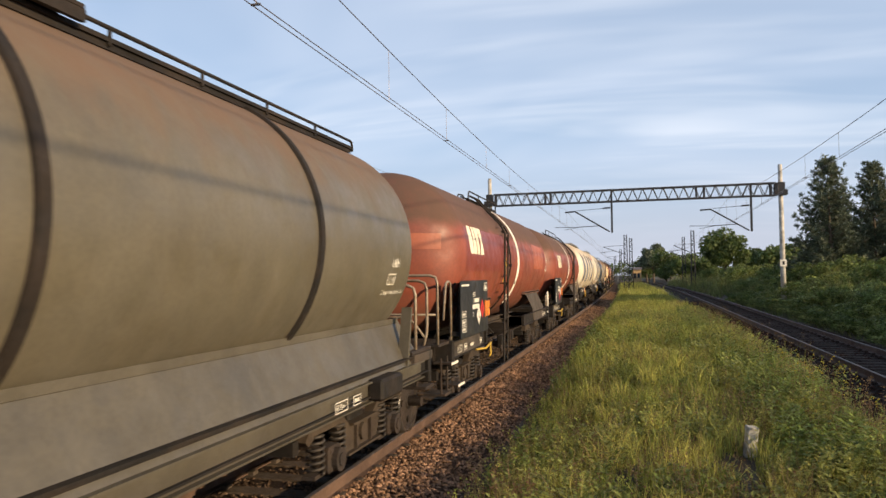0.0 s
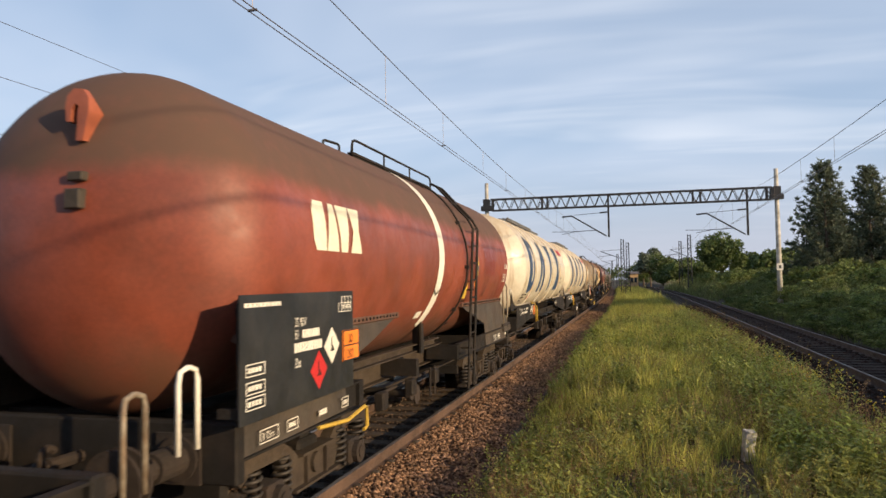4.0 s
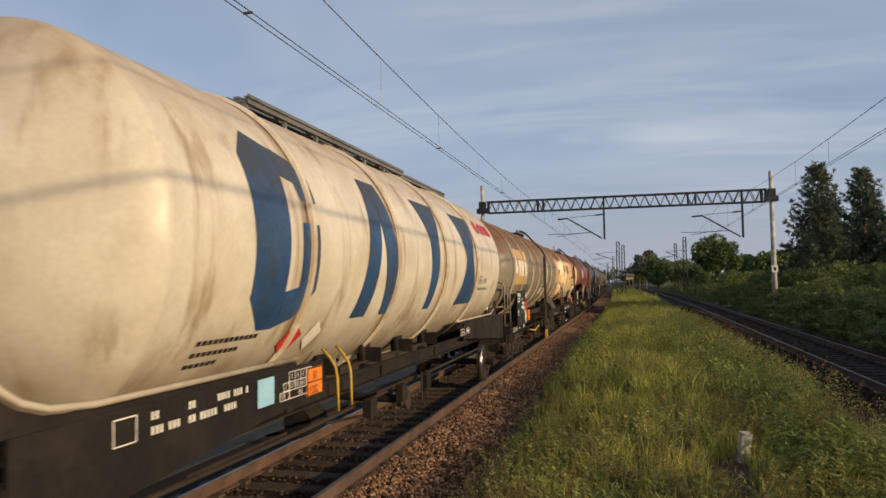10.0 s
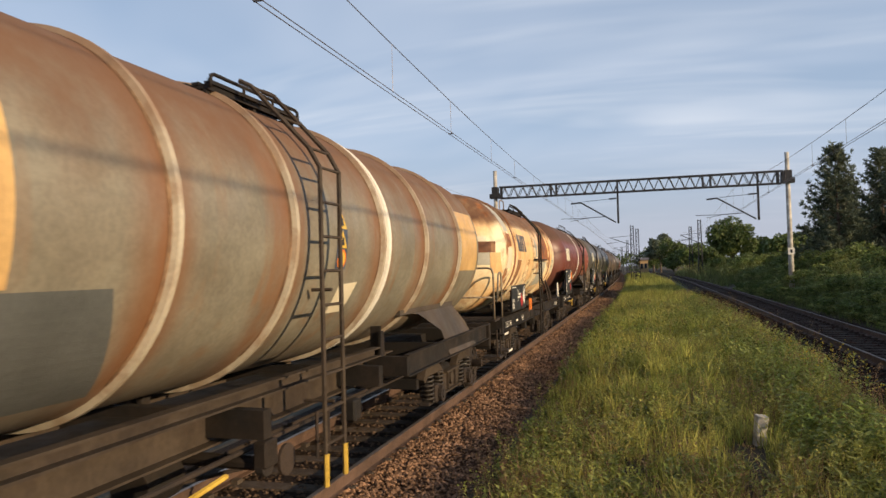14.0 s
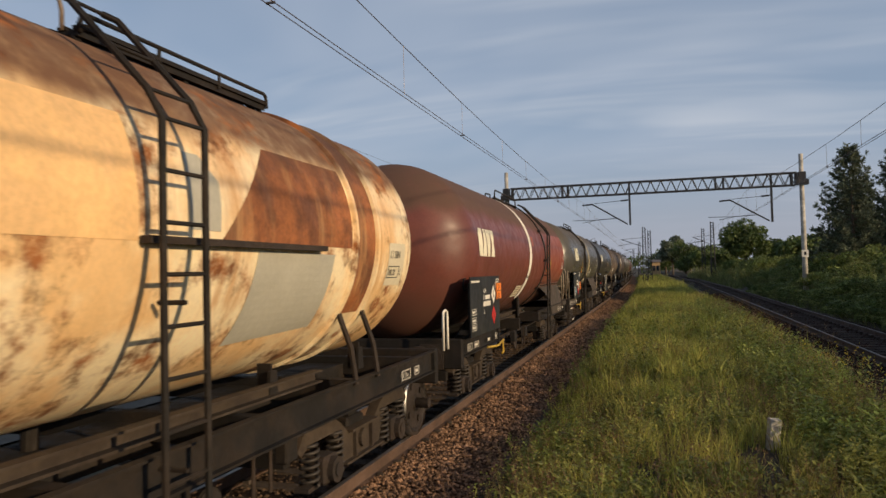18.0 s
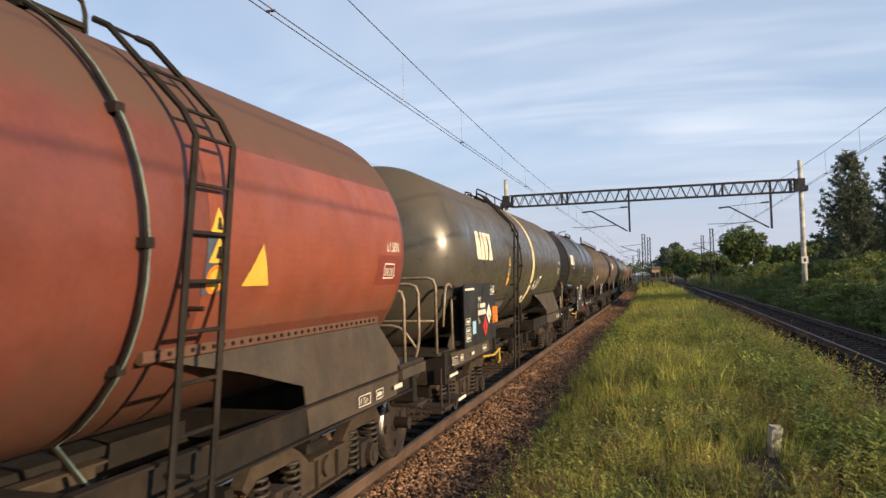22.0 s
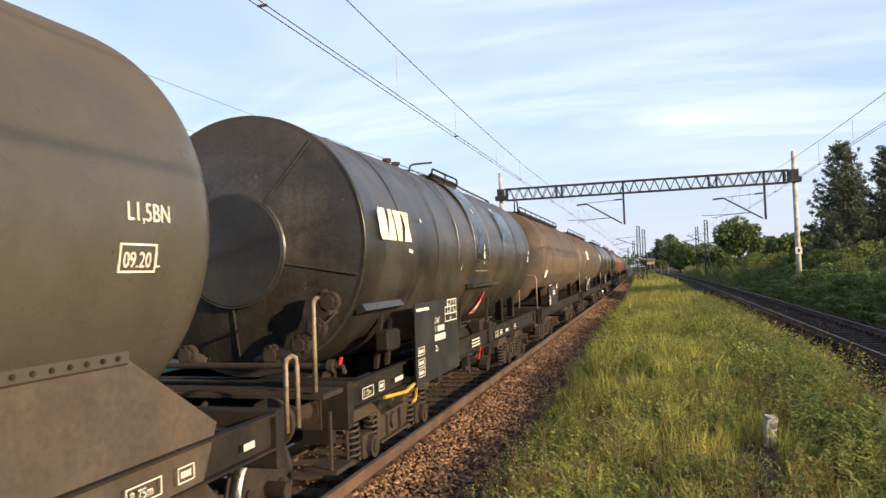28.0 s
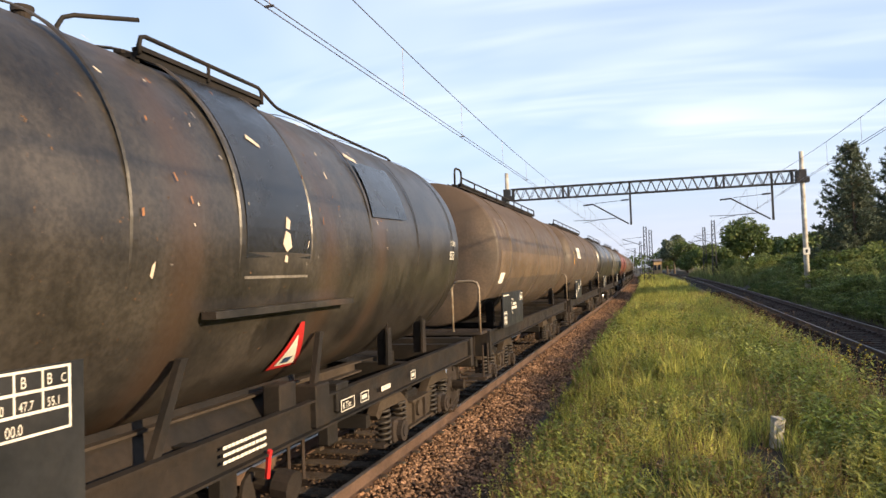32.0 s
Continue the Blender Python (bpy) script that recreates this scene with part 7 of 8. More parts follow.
W = common_wagon(24.6, 12.95, "red", "bright red tank wagon with brown top and yellow warning signs", 0.90, 11.80, (0.46, 2.57, 1.33, 2.27), (1.72, 2.65, 1.15, 0.46), 8.03, 7.62, 5.95, (4.6, 8.35),
                 ((8.1, 1.92), (8.95, 1.70), (9.94, 1.49), (9.93, 1.05), (12.5, 1.03), (12.7, 1.30), (11.85, 1.92)), (8.1, 11.9, 1.93), ("L1.5BN", "10.20 L"), (11.38, 2.62), (8.62, 2.72), platform_=False, ladder_lean=0.2, labels=1, rear=(0.31, "red"))
decal("warning_sign", [((7.85, 2.03), (8.19, 2.02), (8.02, 2.33))], M["signyellow"], W, off=0.009, label="large yellow warning triangle")
decal("paint_patch", [((8.85, 2.95), (9.1, 3.0), (9.15, 3.25), (8.78, 3.28))], T["redlight"], W, off=0.003)
decal("paint_patch", [((9.3, 2.45), (10.4, 2.45), (10.45, 3.0), (9.3, 3.0))], T["reddark"], W, off=0.003)
decal("paint_patch", [((9.58, 2.03), (9.75, 2.02), (9.79, 2.22), (9.60, 2.22))], T["darkred"], W, off=0.004)
decal("paint_patch", [((11.0, 2.0), (11.75, 2.0), (11.8, 2.48), (11.2, 2.48))], T["reddark"], W, off=0.003)

TR = 1.49
cream_wagon(38.0, 13.55, "cream tank wagon with large blue painted blocks and rusty runs", 1.22, 12.46)
cream_wagon(52.15, 14.15, "cream tank wagon with large blue blocks and a pale blue sticker", 1.10, 12.54, 0.15, True, -0.6)

# grimy wagon with the yellow field
TR, DISH = 1.36, (0.90, 0.92)
W = wagon(66.3, "grimy grey tank wagon with brown top and a yellow sign field")
wh = underframe(W, 15.1, gap=(3.3, 9.6))
tank_body(W, 1.30, 13.55, T["grime"], dome=0.72)
for h in (1.30, 3.05, 5.05, 6.62, 8.72, 10.4, 12.2):
    hoop(W, h, T["ring2"], 0.075, 0.045)
    decal("dirt_line", [rect(h - 0.075, h - 0.036, 1.5, 4.5)], T["dirt"], W, off=0.003)
hoop(W, 8.92, M["white"], 0.10, 0.032, name="white_band")
decal("sign_field", [rect(1.40, 3.86, 2.30, 3.27)], T["ochre"], W, off=0.004, label="weathered yellow painted field")
decal("sign_field", [((3.14, 1.42), (4.9, 1.42), (4.57, 2.285), (3.12, 2.285))], T["grey"], W, off=0.004, label="dark grey painted field")
decal("sign_field", [rect(12.4, 13.5, 2.33, 3.34)], T["ochre"], W, off=0.004)
for k in range(3):
    a_ = radians(90 + 120 * k)
    cy, cz = 1.72 + 0.14 * math.cos(a_), 2.77 + 0.14 * math.sin(a_)
    decal("logo_block", [[(cy + 0.13 * math.cos(a_ + radians(b_)), cz + 0.13 * math.sin(a_ + radians(b_))) for b_ in (0, 70, 140, 220, 290)]], M["white"], W, off=0.009)
for k in range(3):
    y = 2.08 + 0.53 * k
    decal("logo_block", [((y + 0.14, 2.54), (y + 0.32, 2.54), (y + 0.46, 2.98), (y, 2.98)) if k == 0 else rect(y, y + 0.42, 2.54, 2.98)], M["white"], W, off=0.009, label="cream painted sign block")
data_panel(W, 0.93, 2.70, 1.25, 2.14, orange=(2.72, 1.30), diamonds=((2.52, 1.76, 0.19, "red"), (2.40, 1.42, 0.18, "white")))
rows = [rect(1.02 + 0.036 * q, 1.046 + 0.036 * q, zq, zq + 0.042) for zq, n_ in ((2.0, 14), (1.925, 11), (1.85, 10)) for q in range(n_)]
tagged(flat("notice_lines", rows, 1.48, M["white"], W, t=0.003), kind="stuff")
fr = frame_rect(1.92, 2.34, 1.62, 1.83, 0.008) + [rect(1.92, 2.34, 1.725, 1.733), rect(2.13, 2.138, 1.62, 1.83), rect(2.23, 2.238, 1.733, 1.83)] + frame_rect(2.14, 2.34, 1.54, 1.605, 0.007)
fr += [rect(1.95 + 0.045 * q, 1.98 + 0.045 * q, 1.655, 1.70) for q in range(4)] + [rect(2.16 + 0.045 * q, 2.19 + 0.045 * q, 1.655, 1.70) for q in range(3)] + [rect(2.15 + 0.045 * q, 2.18 + 0.045 * q, 1.56, 1.59) for q in range(4)]
tagged(flat("load_table", fr, 1.48, M["white"], W, t=0.003), kind="stuff")
bm = bmesh.new()
box(bm, 1.48, 1.50, 0.97, 1.28, 1.30, 1.52, 0.006)
part("card_holder", bm, M["black"], W, "empty black card holder on the plate")
platform(W, 0.12, 0.95)
side_ladder(W, 7.05, 0.0, "frame_brown")
for d in (-0.2, 0.2):
    bm = bmesh.new()
    rod(bm, (1.505, 7.05 + d, 0.50), (1.505, 7.05 + d, 0.78), 0.026, 6)
    part("ladder_foot", bm, M["yellow"], W, "yellow-painted ladder foot")
walkway(W, 6.5, 8.1, rail_h=0.09, z=4.02)
warning_signs(W, 7.62, 2.86)
decal("note_plate", [((7.70, 2.22), (8.15, 2.24), (8.05, 1.90), (7.66, 1.90))], T["cream2"], W)
saddles(W, (9.6,), M["frame"], zt=1.6, sx=1.0)
gangway_plate(W, 0.7, 2.6, M["frame"])
skirt(W, ((10.2, 1.78), (11.0, 1.72), (11.67, 1.42), (11.64, 1.05), (13.4, 1.03), (13.2, 1.45), (12.9, 1.78)), (10.2, 12.9, 1.78), M["frame_grey"], bolts=False)
bm = bmesh.new()
box(bm, 0.28, 0.62, 0.46, 0.68, 2.64, 2.83, 0.015)
part("gauge_box", bm, T["grime"], W)
dome_patch("stain_field", -0.08, 0.26, 2.55, 2.80, 1.30, 0.72, T["grey"], W)
under_tank(W, 3.4, 9.4)
solebar_marks(W, 0.95, 4, 1.36, 1.10, 66)
bm = bmesh.new()
tube(bm, [(1.38, 3.9, 0.98), (1.46, 4.4, 0.92), (1.46, 5.4, 1.0)], 0.02)
part("brake_lever", bm, M["yellow"], W, "yellow brake lever")
run(W, 66.3, wh)

# heavily rusted wagon
TR, DISH = 1.35, (0.86, 0.90)
W = wagon(81.4, "cream tank wagon with heavy orange rust and pale repair patches")
wh = underframe(W, 11.65)
tank_body(W, 1.38, 9.92, T["rusty"], dome=0.78)
for h in (2.10, 2.60, 8.38, 8.95):
    hoop(W, h, T["rusty"], 0.08, 0.035)
decal("sign_field", [((2.66, 2.57), (5.3, 2.57), (5.3, 3.35), (2.66, 3.36))], T["tan"], W, off=0.003, label="faded orange painted field")
decal("paint_patch", [((6.55, 1.74), (7.9, 1.80), (7.92, 2.53), (6.6, 2.54))], T["palegrey"], W, off=0.004, label="pale grey repainted patch")
decal("paint_patch", [((5.78, 2.66), (6.1, 2.66), (6.12, 3.0), (5.95, 3.18), (5.78, 3.18))], T["palegrey"], W, off=0.004)
decal("paint_patch", [((6.12, 2.60), (8.3, 2.60), (8.3, 3.4), (6.9, 3.4))], T["rust"], W, off=0.003, label="bare rusted patch")
decal("paint_patch", [((2.68, 1.9), (3.15, 1.9), (3.35, 2.55), (2.68, 2.55))], T["rust"], W, off=0.003)
decal("paint_patch", [((1.55, 2.85), (2.03, 2.85), (2.03, 3.15), (1.5, 3.15))], T["rust"], W, off=0.003)
decal("paint_patch", [((1.5, 2.35), (2.03, 2.35), (2.03, 2.82), (1.52, 2.82))], T["cream2"], W, off=0.003)
decal("paint_patch", [((1.5, 3.2), (2.03, 3.2), (2.03, 4.0), (1.46, 4.0))], T["palegrey"], W, off=0.003)
decal("paint_patch", [rect(8.43, 8.90, 1.9, 4.2)], T["rust"], W, off=0.003, label="bare rusted band between the rings")
decal("paint_patch", [rect(2.15, 2.55, 1.7, 4.2)], T["rust"], W, off=0.003, label="bare rusted band between the rings")
decal("code_plate", [rect(9.32, 9.82, 2.20, 2.69)], T["cream2"], W, off=0.005, label="cream plate with black lettering")
write("tank_code", "L1.5BN", 9.36, 2.52, 0.12, M["black"], W, squeeze=0.85)
write("test_date", "08.20", 9.38, 2.32, 0.105, M["black"], W, squeeze=0.85)
write("test_letter", "L", 9.72, 2.32, 0.105, M["black"], W)
decal("date_frame", frame_rect(9.35, 9.69, 2.29, 2.43, 0.01), M["black"], W, off=0.008)
for x0, x1, z0, z1, c in ((0.53, 1.01, 2.945, 3.05, "cream2"), (0.50, 1.18, 2.705, 2.94, "rust"), (0.66, 1.07, 2.44, 2.70, "palegrey"), (1.08, 1.27, 2.26, 2.70, "tan"), (-0.80, -0.22, 2.86, 3.03, "palegrey"), (-0.78, -0.40, 2.64, 2.855, "rust"), (-0.78, -0.34, 2.42, 2.635, "palegrey")):
    dome_patch("paint_patch", x0, x1, z0, z1, 1.38, 0.78, T[c], W)
for z0, z1 in ((2.70, 2.89), (2.55, 2.67)):
    bm = bmesh.new()
    box(bm, 0.03, 0.21, 0.52, 0.66, z0, z1, 0.02)
    part("fitting_box", bm, M["frame_grey"], W)
logo_blocks(2.90, 2.76, 1.2, 0.42, T["slate"], W)
bm = bmesh.new()
box(bm, 1.36, 1.43, 5.3, 7.6, 2.555, 2.60)
part("rain_strip", bm, M["rusty"], W)
data_panel(W, 1.10, 2.94, 1.41, 1.97, orange=(3.42, 1.30), diamonds=((2.36, 1.61, 0.165, "red"), (2.68, 1.67, 0.165, "white")))
platform(W, 0.12, 1.0)
side_ladder(W, 5.52)
walkway(W, 5.6, 7.9, rail_h=0.10, z=4.0)
loop_rail("valve_guard", [(0.5, 5.0, 4.0), (0.5, 5.0, 4.24), (0.5, 5.6, 4.24), (0.5, 5.6, 4.0)], W, 0.016)
saddles(W, (2.4, 4.4, 7.4, 9.3), M["frame"], zt=1.52, sx=0.98)
for yy in (8.38, 8.95):
    bm = bmesh.new()
    tube(bm, [(1.15, yy, 1.95), (1.28, yy, 1.6), (1.33, yy, 1.25)], 0.03, 6)
    part("tie_strap", bm, M["rusty"], W)
under_tank(W, 3.4, 8.2)
solebar_marks(W, 0.95, 4, 1.36, 1.10, 81)
solebar_marks(W, 9.6, 2, 1.36, 1.10, 82)
run(W, 81.4, wh)

TR, DISH = 1.46, (0.97, 0.97)
W = common_wagon(93.04, 14.15, "darkred", "dark red-brown tank wagon with a white stripe", 1.12, 12.80, (0.75, 2.85, 1.32, 2.26), (1.47, 2.60, 1.18, 0.47), 9.05, 8.55, 6.40, (6.45, 9.02),
                 ((8.8, 1.92), (9.85, 1.70), (10.75, 1.46), (10.78, 1.05), (12.9, 1.03), (13.1, 1.40), (12.5, 1.92)), (8.8, 12.5, 1.92), ("L1.5BN", "04.20 L"), (12.34, 2.66), (9.3, 2.76), platform_=False, labels=2, rear=(0.33, "red"))
decal("warning_sign", [((9.62, 2.33), (9.98, 2.33), (9.85, 2.64))], M["signyellow"], W, off=0.009, label="large yellow warning triangle")
decal("paint_patch", [((9.2, 2.0), (12.8, 2.0), (12.8, 3.38), (9.2, 3.34))], T["redfield"], W, off=0.003, label="brighter red repainted field")
decal("paint_patch", [((6.82, 2.93), (7.1, 2.93), (7.1, 3.15), (6.80, 3.15))], T["redlight"], W, off=0.003)
decal("paint_patch", [((12.1, 2.30), (12.8, 2.30), (12.8, 2.62), (12.12, 2.62))], T["reddark"], W, off=0.005)
dome_patch("paint_patch", -0.62, 0.36, 2.82, 3.40, 1.34, 0.88, T["reddark"], W)
hose(W, 8.56, 0.1, "hosegreen")

W = common_wagon(107.2, 14.75, "olive", "dark olive-grey tank wagon with a cream stripe and a white sign", 1.36, 12.90, (1.25, 3.37, 1.30, 2.26), (2.20, 2.66, 1.15, 0.47), 5.31, 5.98, 7.68, (5.6, 8.3),
                 ((8.95, 1.90), (9.75, 1.72), (10.8, 1.40), (10.74, 1.05), (13.1, 1.03), (13.3, 1.38), (12.5, 1.92)), (8.95, 12.5, 1.92), ("L1,5BN", "09.20 L"), (12.28, 2.70), (4.91, 2.66), stripe_mat="cream", labels=1, plat_y=0.44)
flat("sticker", [rect(1.72, 1.92, 1.48, 1.68)], 1.482, M["skyblue"], W, "pale blue square sticker")
for pts in (((8.25, 2.02), (8.31, 2.02), (8.36, 2.26), (8.30, 2.26)), ((8.34, 2.14), (8.38, 2.16), (8.56, 2.02), (8.50, 2.02)), ((8.62, 2.04), (8.68, 2.04), (8.72, 2.30), (8.66, 2.30)), ((8.84, 2.06), (8.90, 2.06), (9.02, 2.34), (8.95, 2.34)), ((8.95, 2.30), (9.18, 2.33), (9.18, 2.38), (8.95, 2.35))):
    decal("sprayed_scrawl", [pts], M["white"], W, off=0.012)
dome_patch("fitting_plate", 0.02, 0.18, 2.95, 3.12, 1.58, 0.88, T["grey"], W)

# black wagon with the conical end
TR, DISH = 1.40, (0.86, 0.90)
W = wagon(121.95, "black tank wagon with scuffed paint and a conical front end")
wh = underframe(W, 12.95, frame="frame")
bm = bmesh.new()
cone = [(0.78, 0.0, -0.06), (0.78, 0.61, -0.06), (0.82, 0.615, -0.06), (1.02, 1.37), (1.02, 1.415), (1.12, 1.415), (1.14, TR)]
barrel = [(1.14 + 10.36 * i / 20, TR + 0.045 * math.sin(math.pi * i / 20), -0.05 * math.sin(math.pi * i / 20)) for i in range(1, 21)]
lathe(bm, cone + barrel + [(11.55, 1.37), (11.75, 0.6, -0.05), (11.76, 0.0)], ZC, 72)
bmesh.ops.recalc_face_normals(bm, faces=bm.faces[:])
for f in bm.faces:
    f.smooth = abs(f.normal.y) < 0.4
part("tank", bm, T["tar"], W)
bm = bmesh.new()
lathe(bm, [(0.77, 0.0, -0.06), (0.772, 0.58, -0.06), (0.785, 0.608, -0.06)], ZC, 40)
bmesh.ops.recalc_face_normals(bm, faces=bm.faces[:])
part("end_disc", bm, M["black"], W, "black round end plate")
for a_ in (118, 52, -15, -92, 205):
    bm = bmesh.new()
    c, s_ = math.cos(radians(a_)), math.sin(radians(a_))
    rod(bm, (0.62 * c, 0.815, ZC - 0.06 + 0.62 * s_), (1.37 * c, 1.0, ZC + 1.37 * s_), 0.012, 6)
    part("seam", bm, T["tar"], W)
for h, rr in ((2.2, 0.012), (3.6, 0.04), (4.66, 0.045), (5.72, 0.048), (6.78, 0.045), (8.1, 0.04), (9.6, 0.03), (11.2, 0.008)):
    hoop(W, h, T["tar"], 0.07 if 4 < h < 7 else 0.05, 0.012 if 4 < h < 7 else 0.006, r=TR + rr * 0.9)
for y0_, y1_, z0_, z1_ in ((5.77, 6.73, 2.39, 4.1), (5.77, 6.73, 2.16, 2.37)):
    decal("dark_plate", [rect(y0_, y1_, z0_, z1_)], M["glosstar"], W, off=0.050, label="glossy black plate on the flank")
decal("plate_rim", [rect(5.78, 6.72, 2.365, 2.385)], T["scuff"], W, off=0.056)
rs = random.Random(12)
for k in range(46):
    # flaked spots and scratches, thickest about the filling hatch
    yy = rs.choice((5.2, 5.0, 5.4, 7.0, 7.2, 8.2)) + rs.gauss(0, 0.22)
    zz = rs.uniform(2.1, 4.1)
    w_, h_ = rs.uniform(0.006, 0.022), rs.uniform(0.01, 0.07)
    sk = rs.uniform(-0.03, 0.03)
    decal("paint_flake", [((yy, zz), (yy + w_, zz + 0.006), (yy + w_ * 0.8 + sk, zz + h_), (yy - w_ * 0.2 + sk, zz + h_ * 0.9))], T[rs.choice(("flake", "scuff", "flake_rust"))], W, off=0.052)
for pts in (((6.26, 2.62), (6.33, 2.56), (6.40, 2.60), (6.37, 2.70), (6.30, 2.72)), ((6.30, 2.74), (6.36, 2.73), (6.38, 2.80), (6.32, 2.83)), ((6.30, 2.49), (6.35, 2.48), (6.35, 2.53), (6.31, 2.54)), ((4.80, 2.40), (4.83, 2.38), (4.835, 2.48), (4.81, 2.46)), ((6.05, 3.42), (6.2, 3.36), (6.21, 3.39), (6.07, 3.46)), ((8.05, 3.62), (8.3, 3.56), (8.3, 3.62), (8.08, 3.67))):
    decal("paint_scuff", [pts], T["flake"], W, off=0.056)
decal("repair_field", [((8.15, 2.95), (9.2, 2.98), (9.2, 3.62), (8.2, 3.60))], M["glosstar"], W, off=0.046, label="darker repainted field")
decal("paint_scuff", [((2.35, 2.62), (2.5, 2.60), (2.5, 2.64), (2.36, 2.66))], M["white"], W, off=0.03)
decal("paint_scuff", [((2.9, 3.0), (2.96, 3.0), (2.96, 3.05), (2.9, 3.05))], M["white"], W, off=0.03)
bm = bmesh.new()
box(bm, 1.36, 1.47, 5.35, 7.5, 2.10, 2.15)
part("rain_strip", bm, T["tar"], W)
sg = decal("warning_sign", [((6.75, 1.50), (7.30, 1.48), (6.84, 2.0), (6.78, 2.0))], M["red"], W, off=0.105, label="white triangular sign with a red edge")
decal("sign_face", [((6.83, 1.54), (7.18, 1.53), (6.84, 1.88))], M["white"], sg, off=0.110)
decal("sign_symbol", [rect(6.88, 7.02, 1.57, 1.64)], M["navy"], sg, off=0.114)
data_panel(W, 2.27, 4.22, 1.0, 1.99, diamonds=(), x=1.5, table=False)
fr = frame_rect(3.55, 4.14, 1.78, 1.885, 0.012) + frame_rect(3.68, 4.14, 1.875, 1.98, 0.012) + frame_rect(3.55, 4.14, 1.68, 1.79, 0.012) + [rect(3.68 + 0.15 * k - 0.005, 3.68 + 0.15 * k + 0.005, 1.79, 1.98) for k in range(4)]
tb = flat("load_table", fr, 1.5, M["white"], W, t=0.003)
for txt, yy, zz, sz in (("A", 3.72, 1.90, 0.075), ("B", 3.86, 1.90, 0.075), ("B", 4.0, 1.90, 0.075), ("C", 4.08, 1.90, 0.06), ("44.0", 3.70, 1.80, 0.06), ("47.7", 3.85, 1.80, 0.06), ("55.1", 4.0, 1.80, 0.06), ("00.0", 3.78, 1.70, 0.07)):
    write("table_figure", txt, yy, zz, sz, M["white"], tb, x=1.504, squeeze=0.75)
walkway(W, 5.5, 7.1, rail_h=0.11, posts=2, manhole=5.2, z=3.99, x1=0.76)
loop_rail("top_rail", [(0.79, 7.1, 4.08), (0.66, 7.6, 4.04), (0.55, 10.9, 4.04), (0.5, 11.1, 4.04), (0.5, 11.25, 3.98)], W, 0.016, "frame")
loop_rail("top_rail", [(0.55, 5.0, 3.93), (0.55, 5.05, 4.12), (0.79, 5.5, 4.20)], W, 0.016, "frame")
for yy in (4.55, 4.95):
    bm = bmesh.new()
    lathe_z(bm, 0.35, yy, ((0.05, 3.98), (0.05, 4.12), (0.07, 4.12), (0.07, 4.16), (0.0, 4.17)), 14)
    part("vent_cap", bm, M["rusty"], W)
saddles(W, (9.3, 10.6), M["frame"])
for yy in (1.9, 2.25):
    for s in (1, -1):
        bm = bmesh.new()
        prism(bm, ((yy - 0.05, 1.28), (yy + 0.03, 1.28), (yy + 0.28, 2.0), (yy + 0.20, 2.0)), s * 1.12, s * 1.16)
        part("stay", bm, M["frame"], W)
bm = bmesh.new()
box(bm, 1.18, 1.36, 1.75, 2.15, 1.48, 1.72, 0.03)
part("fitting_box", bm, M["frame"], W)
bm = bmesh.new()
prism_x(bm, ((1.20, 2.02), (1.28, 2.05), (1.33, 1.98), (1.22, 1.94)), 1.2, 2.4, 1)
part("lower_flange", bm, T["tar"], W)
skirt(W, ((4.3, 1.46), (4.4, 1.12), (6.9, 1.12), (7.3, 1.46)), (4.3, 7.3, 1.58), M["frame"], x=1.20, flange_paint=M["frame"])
for yy, lean in ((4.95, 0.30), (7.0, 0.18)):
    bm = bmesh.new()
    prism(bm, ((yy - 0.05, 1.20), (yy + 0.03, 1.20), (yy + 0.05 + lean, 1.86), (yy - 0.02 + lean, 1.86)), 1.24, 1.29)
    part("stay", bm, M["frame"], W)
for yy, z0_, z1_, x1_ in ((6.55, 1.22, 1.50, 1.30), (7.05, 1.05, 1.42, 1.36), (7.5, 1.10, 1.36, 1.34)):
    bm = bmesh.new()
    box(bm, 1.14, x1_, yy - 0.13, yy + 0.13, z0_, z1_, 0.012)
    part("fitting_box", bm, M["frame"], W)
bm = bmesh.new()
rod(bm, (1.05, 6.35, 0.78), (1.42, 6.35, 0.74), 0.09, 12)
rod(bm, (1.30, 6.35, 0.75), (1.44, 6.35, 0.73), 0.125, 12)
part("outlet_valve", bm, M["frame"], W)
bm = bmesh.new()
tube(bm, [(1.30, 6.2, 0.84), (1.34, 6.16, 1.0), (1.36, 6.15, 1.06)], 0.022, 6)
part("valve_lever", bm, M["red"], W, "red valve lever")
tagged(flat("notice_lines", [rect(5.55 + 0.05 * q, 5.59 + 0.05 * q, zq, zq + 0.022) for q in range(11) for zq in (1.11, 1.16, 1.21)], 1.362, M["white"], W, t=0.003), kind="stuff")
logo_blocks(1.42, 2.74, 1.04, 0.36, M["logocream"], W, r=TR + 0.025)
tank_code(W, 11.0, 2.74, "L1.5BN", "09.20", 0.10, r=TR + 0.02)
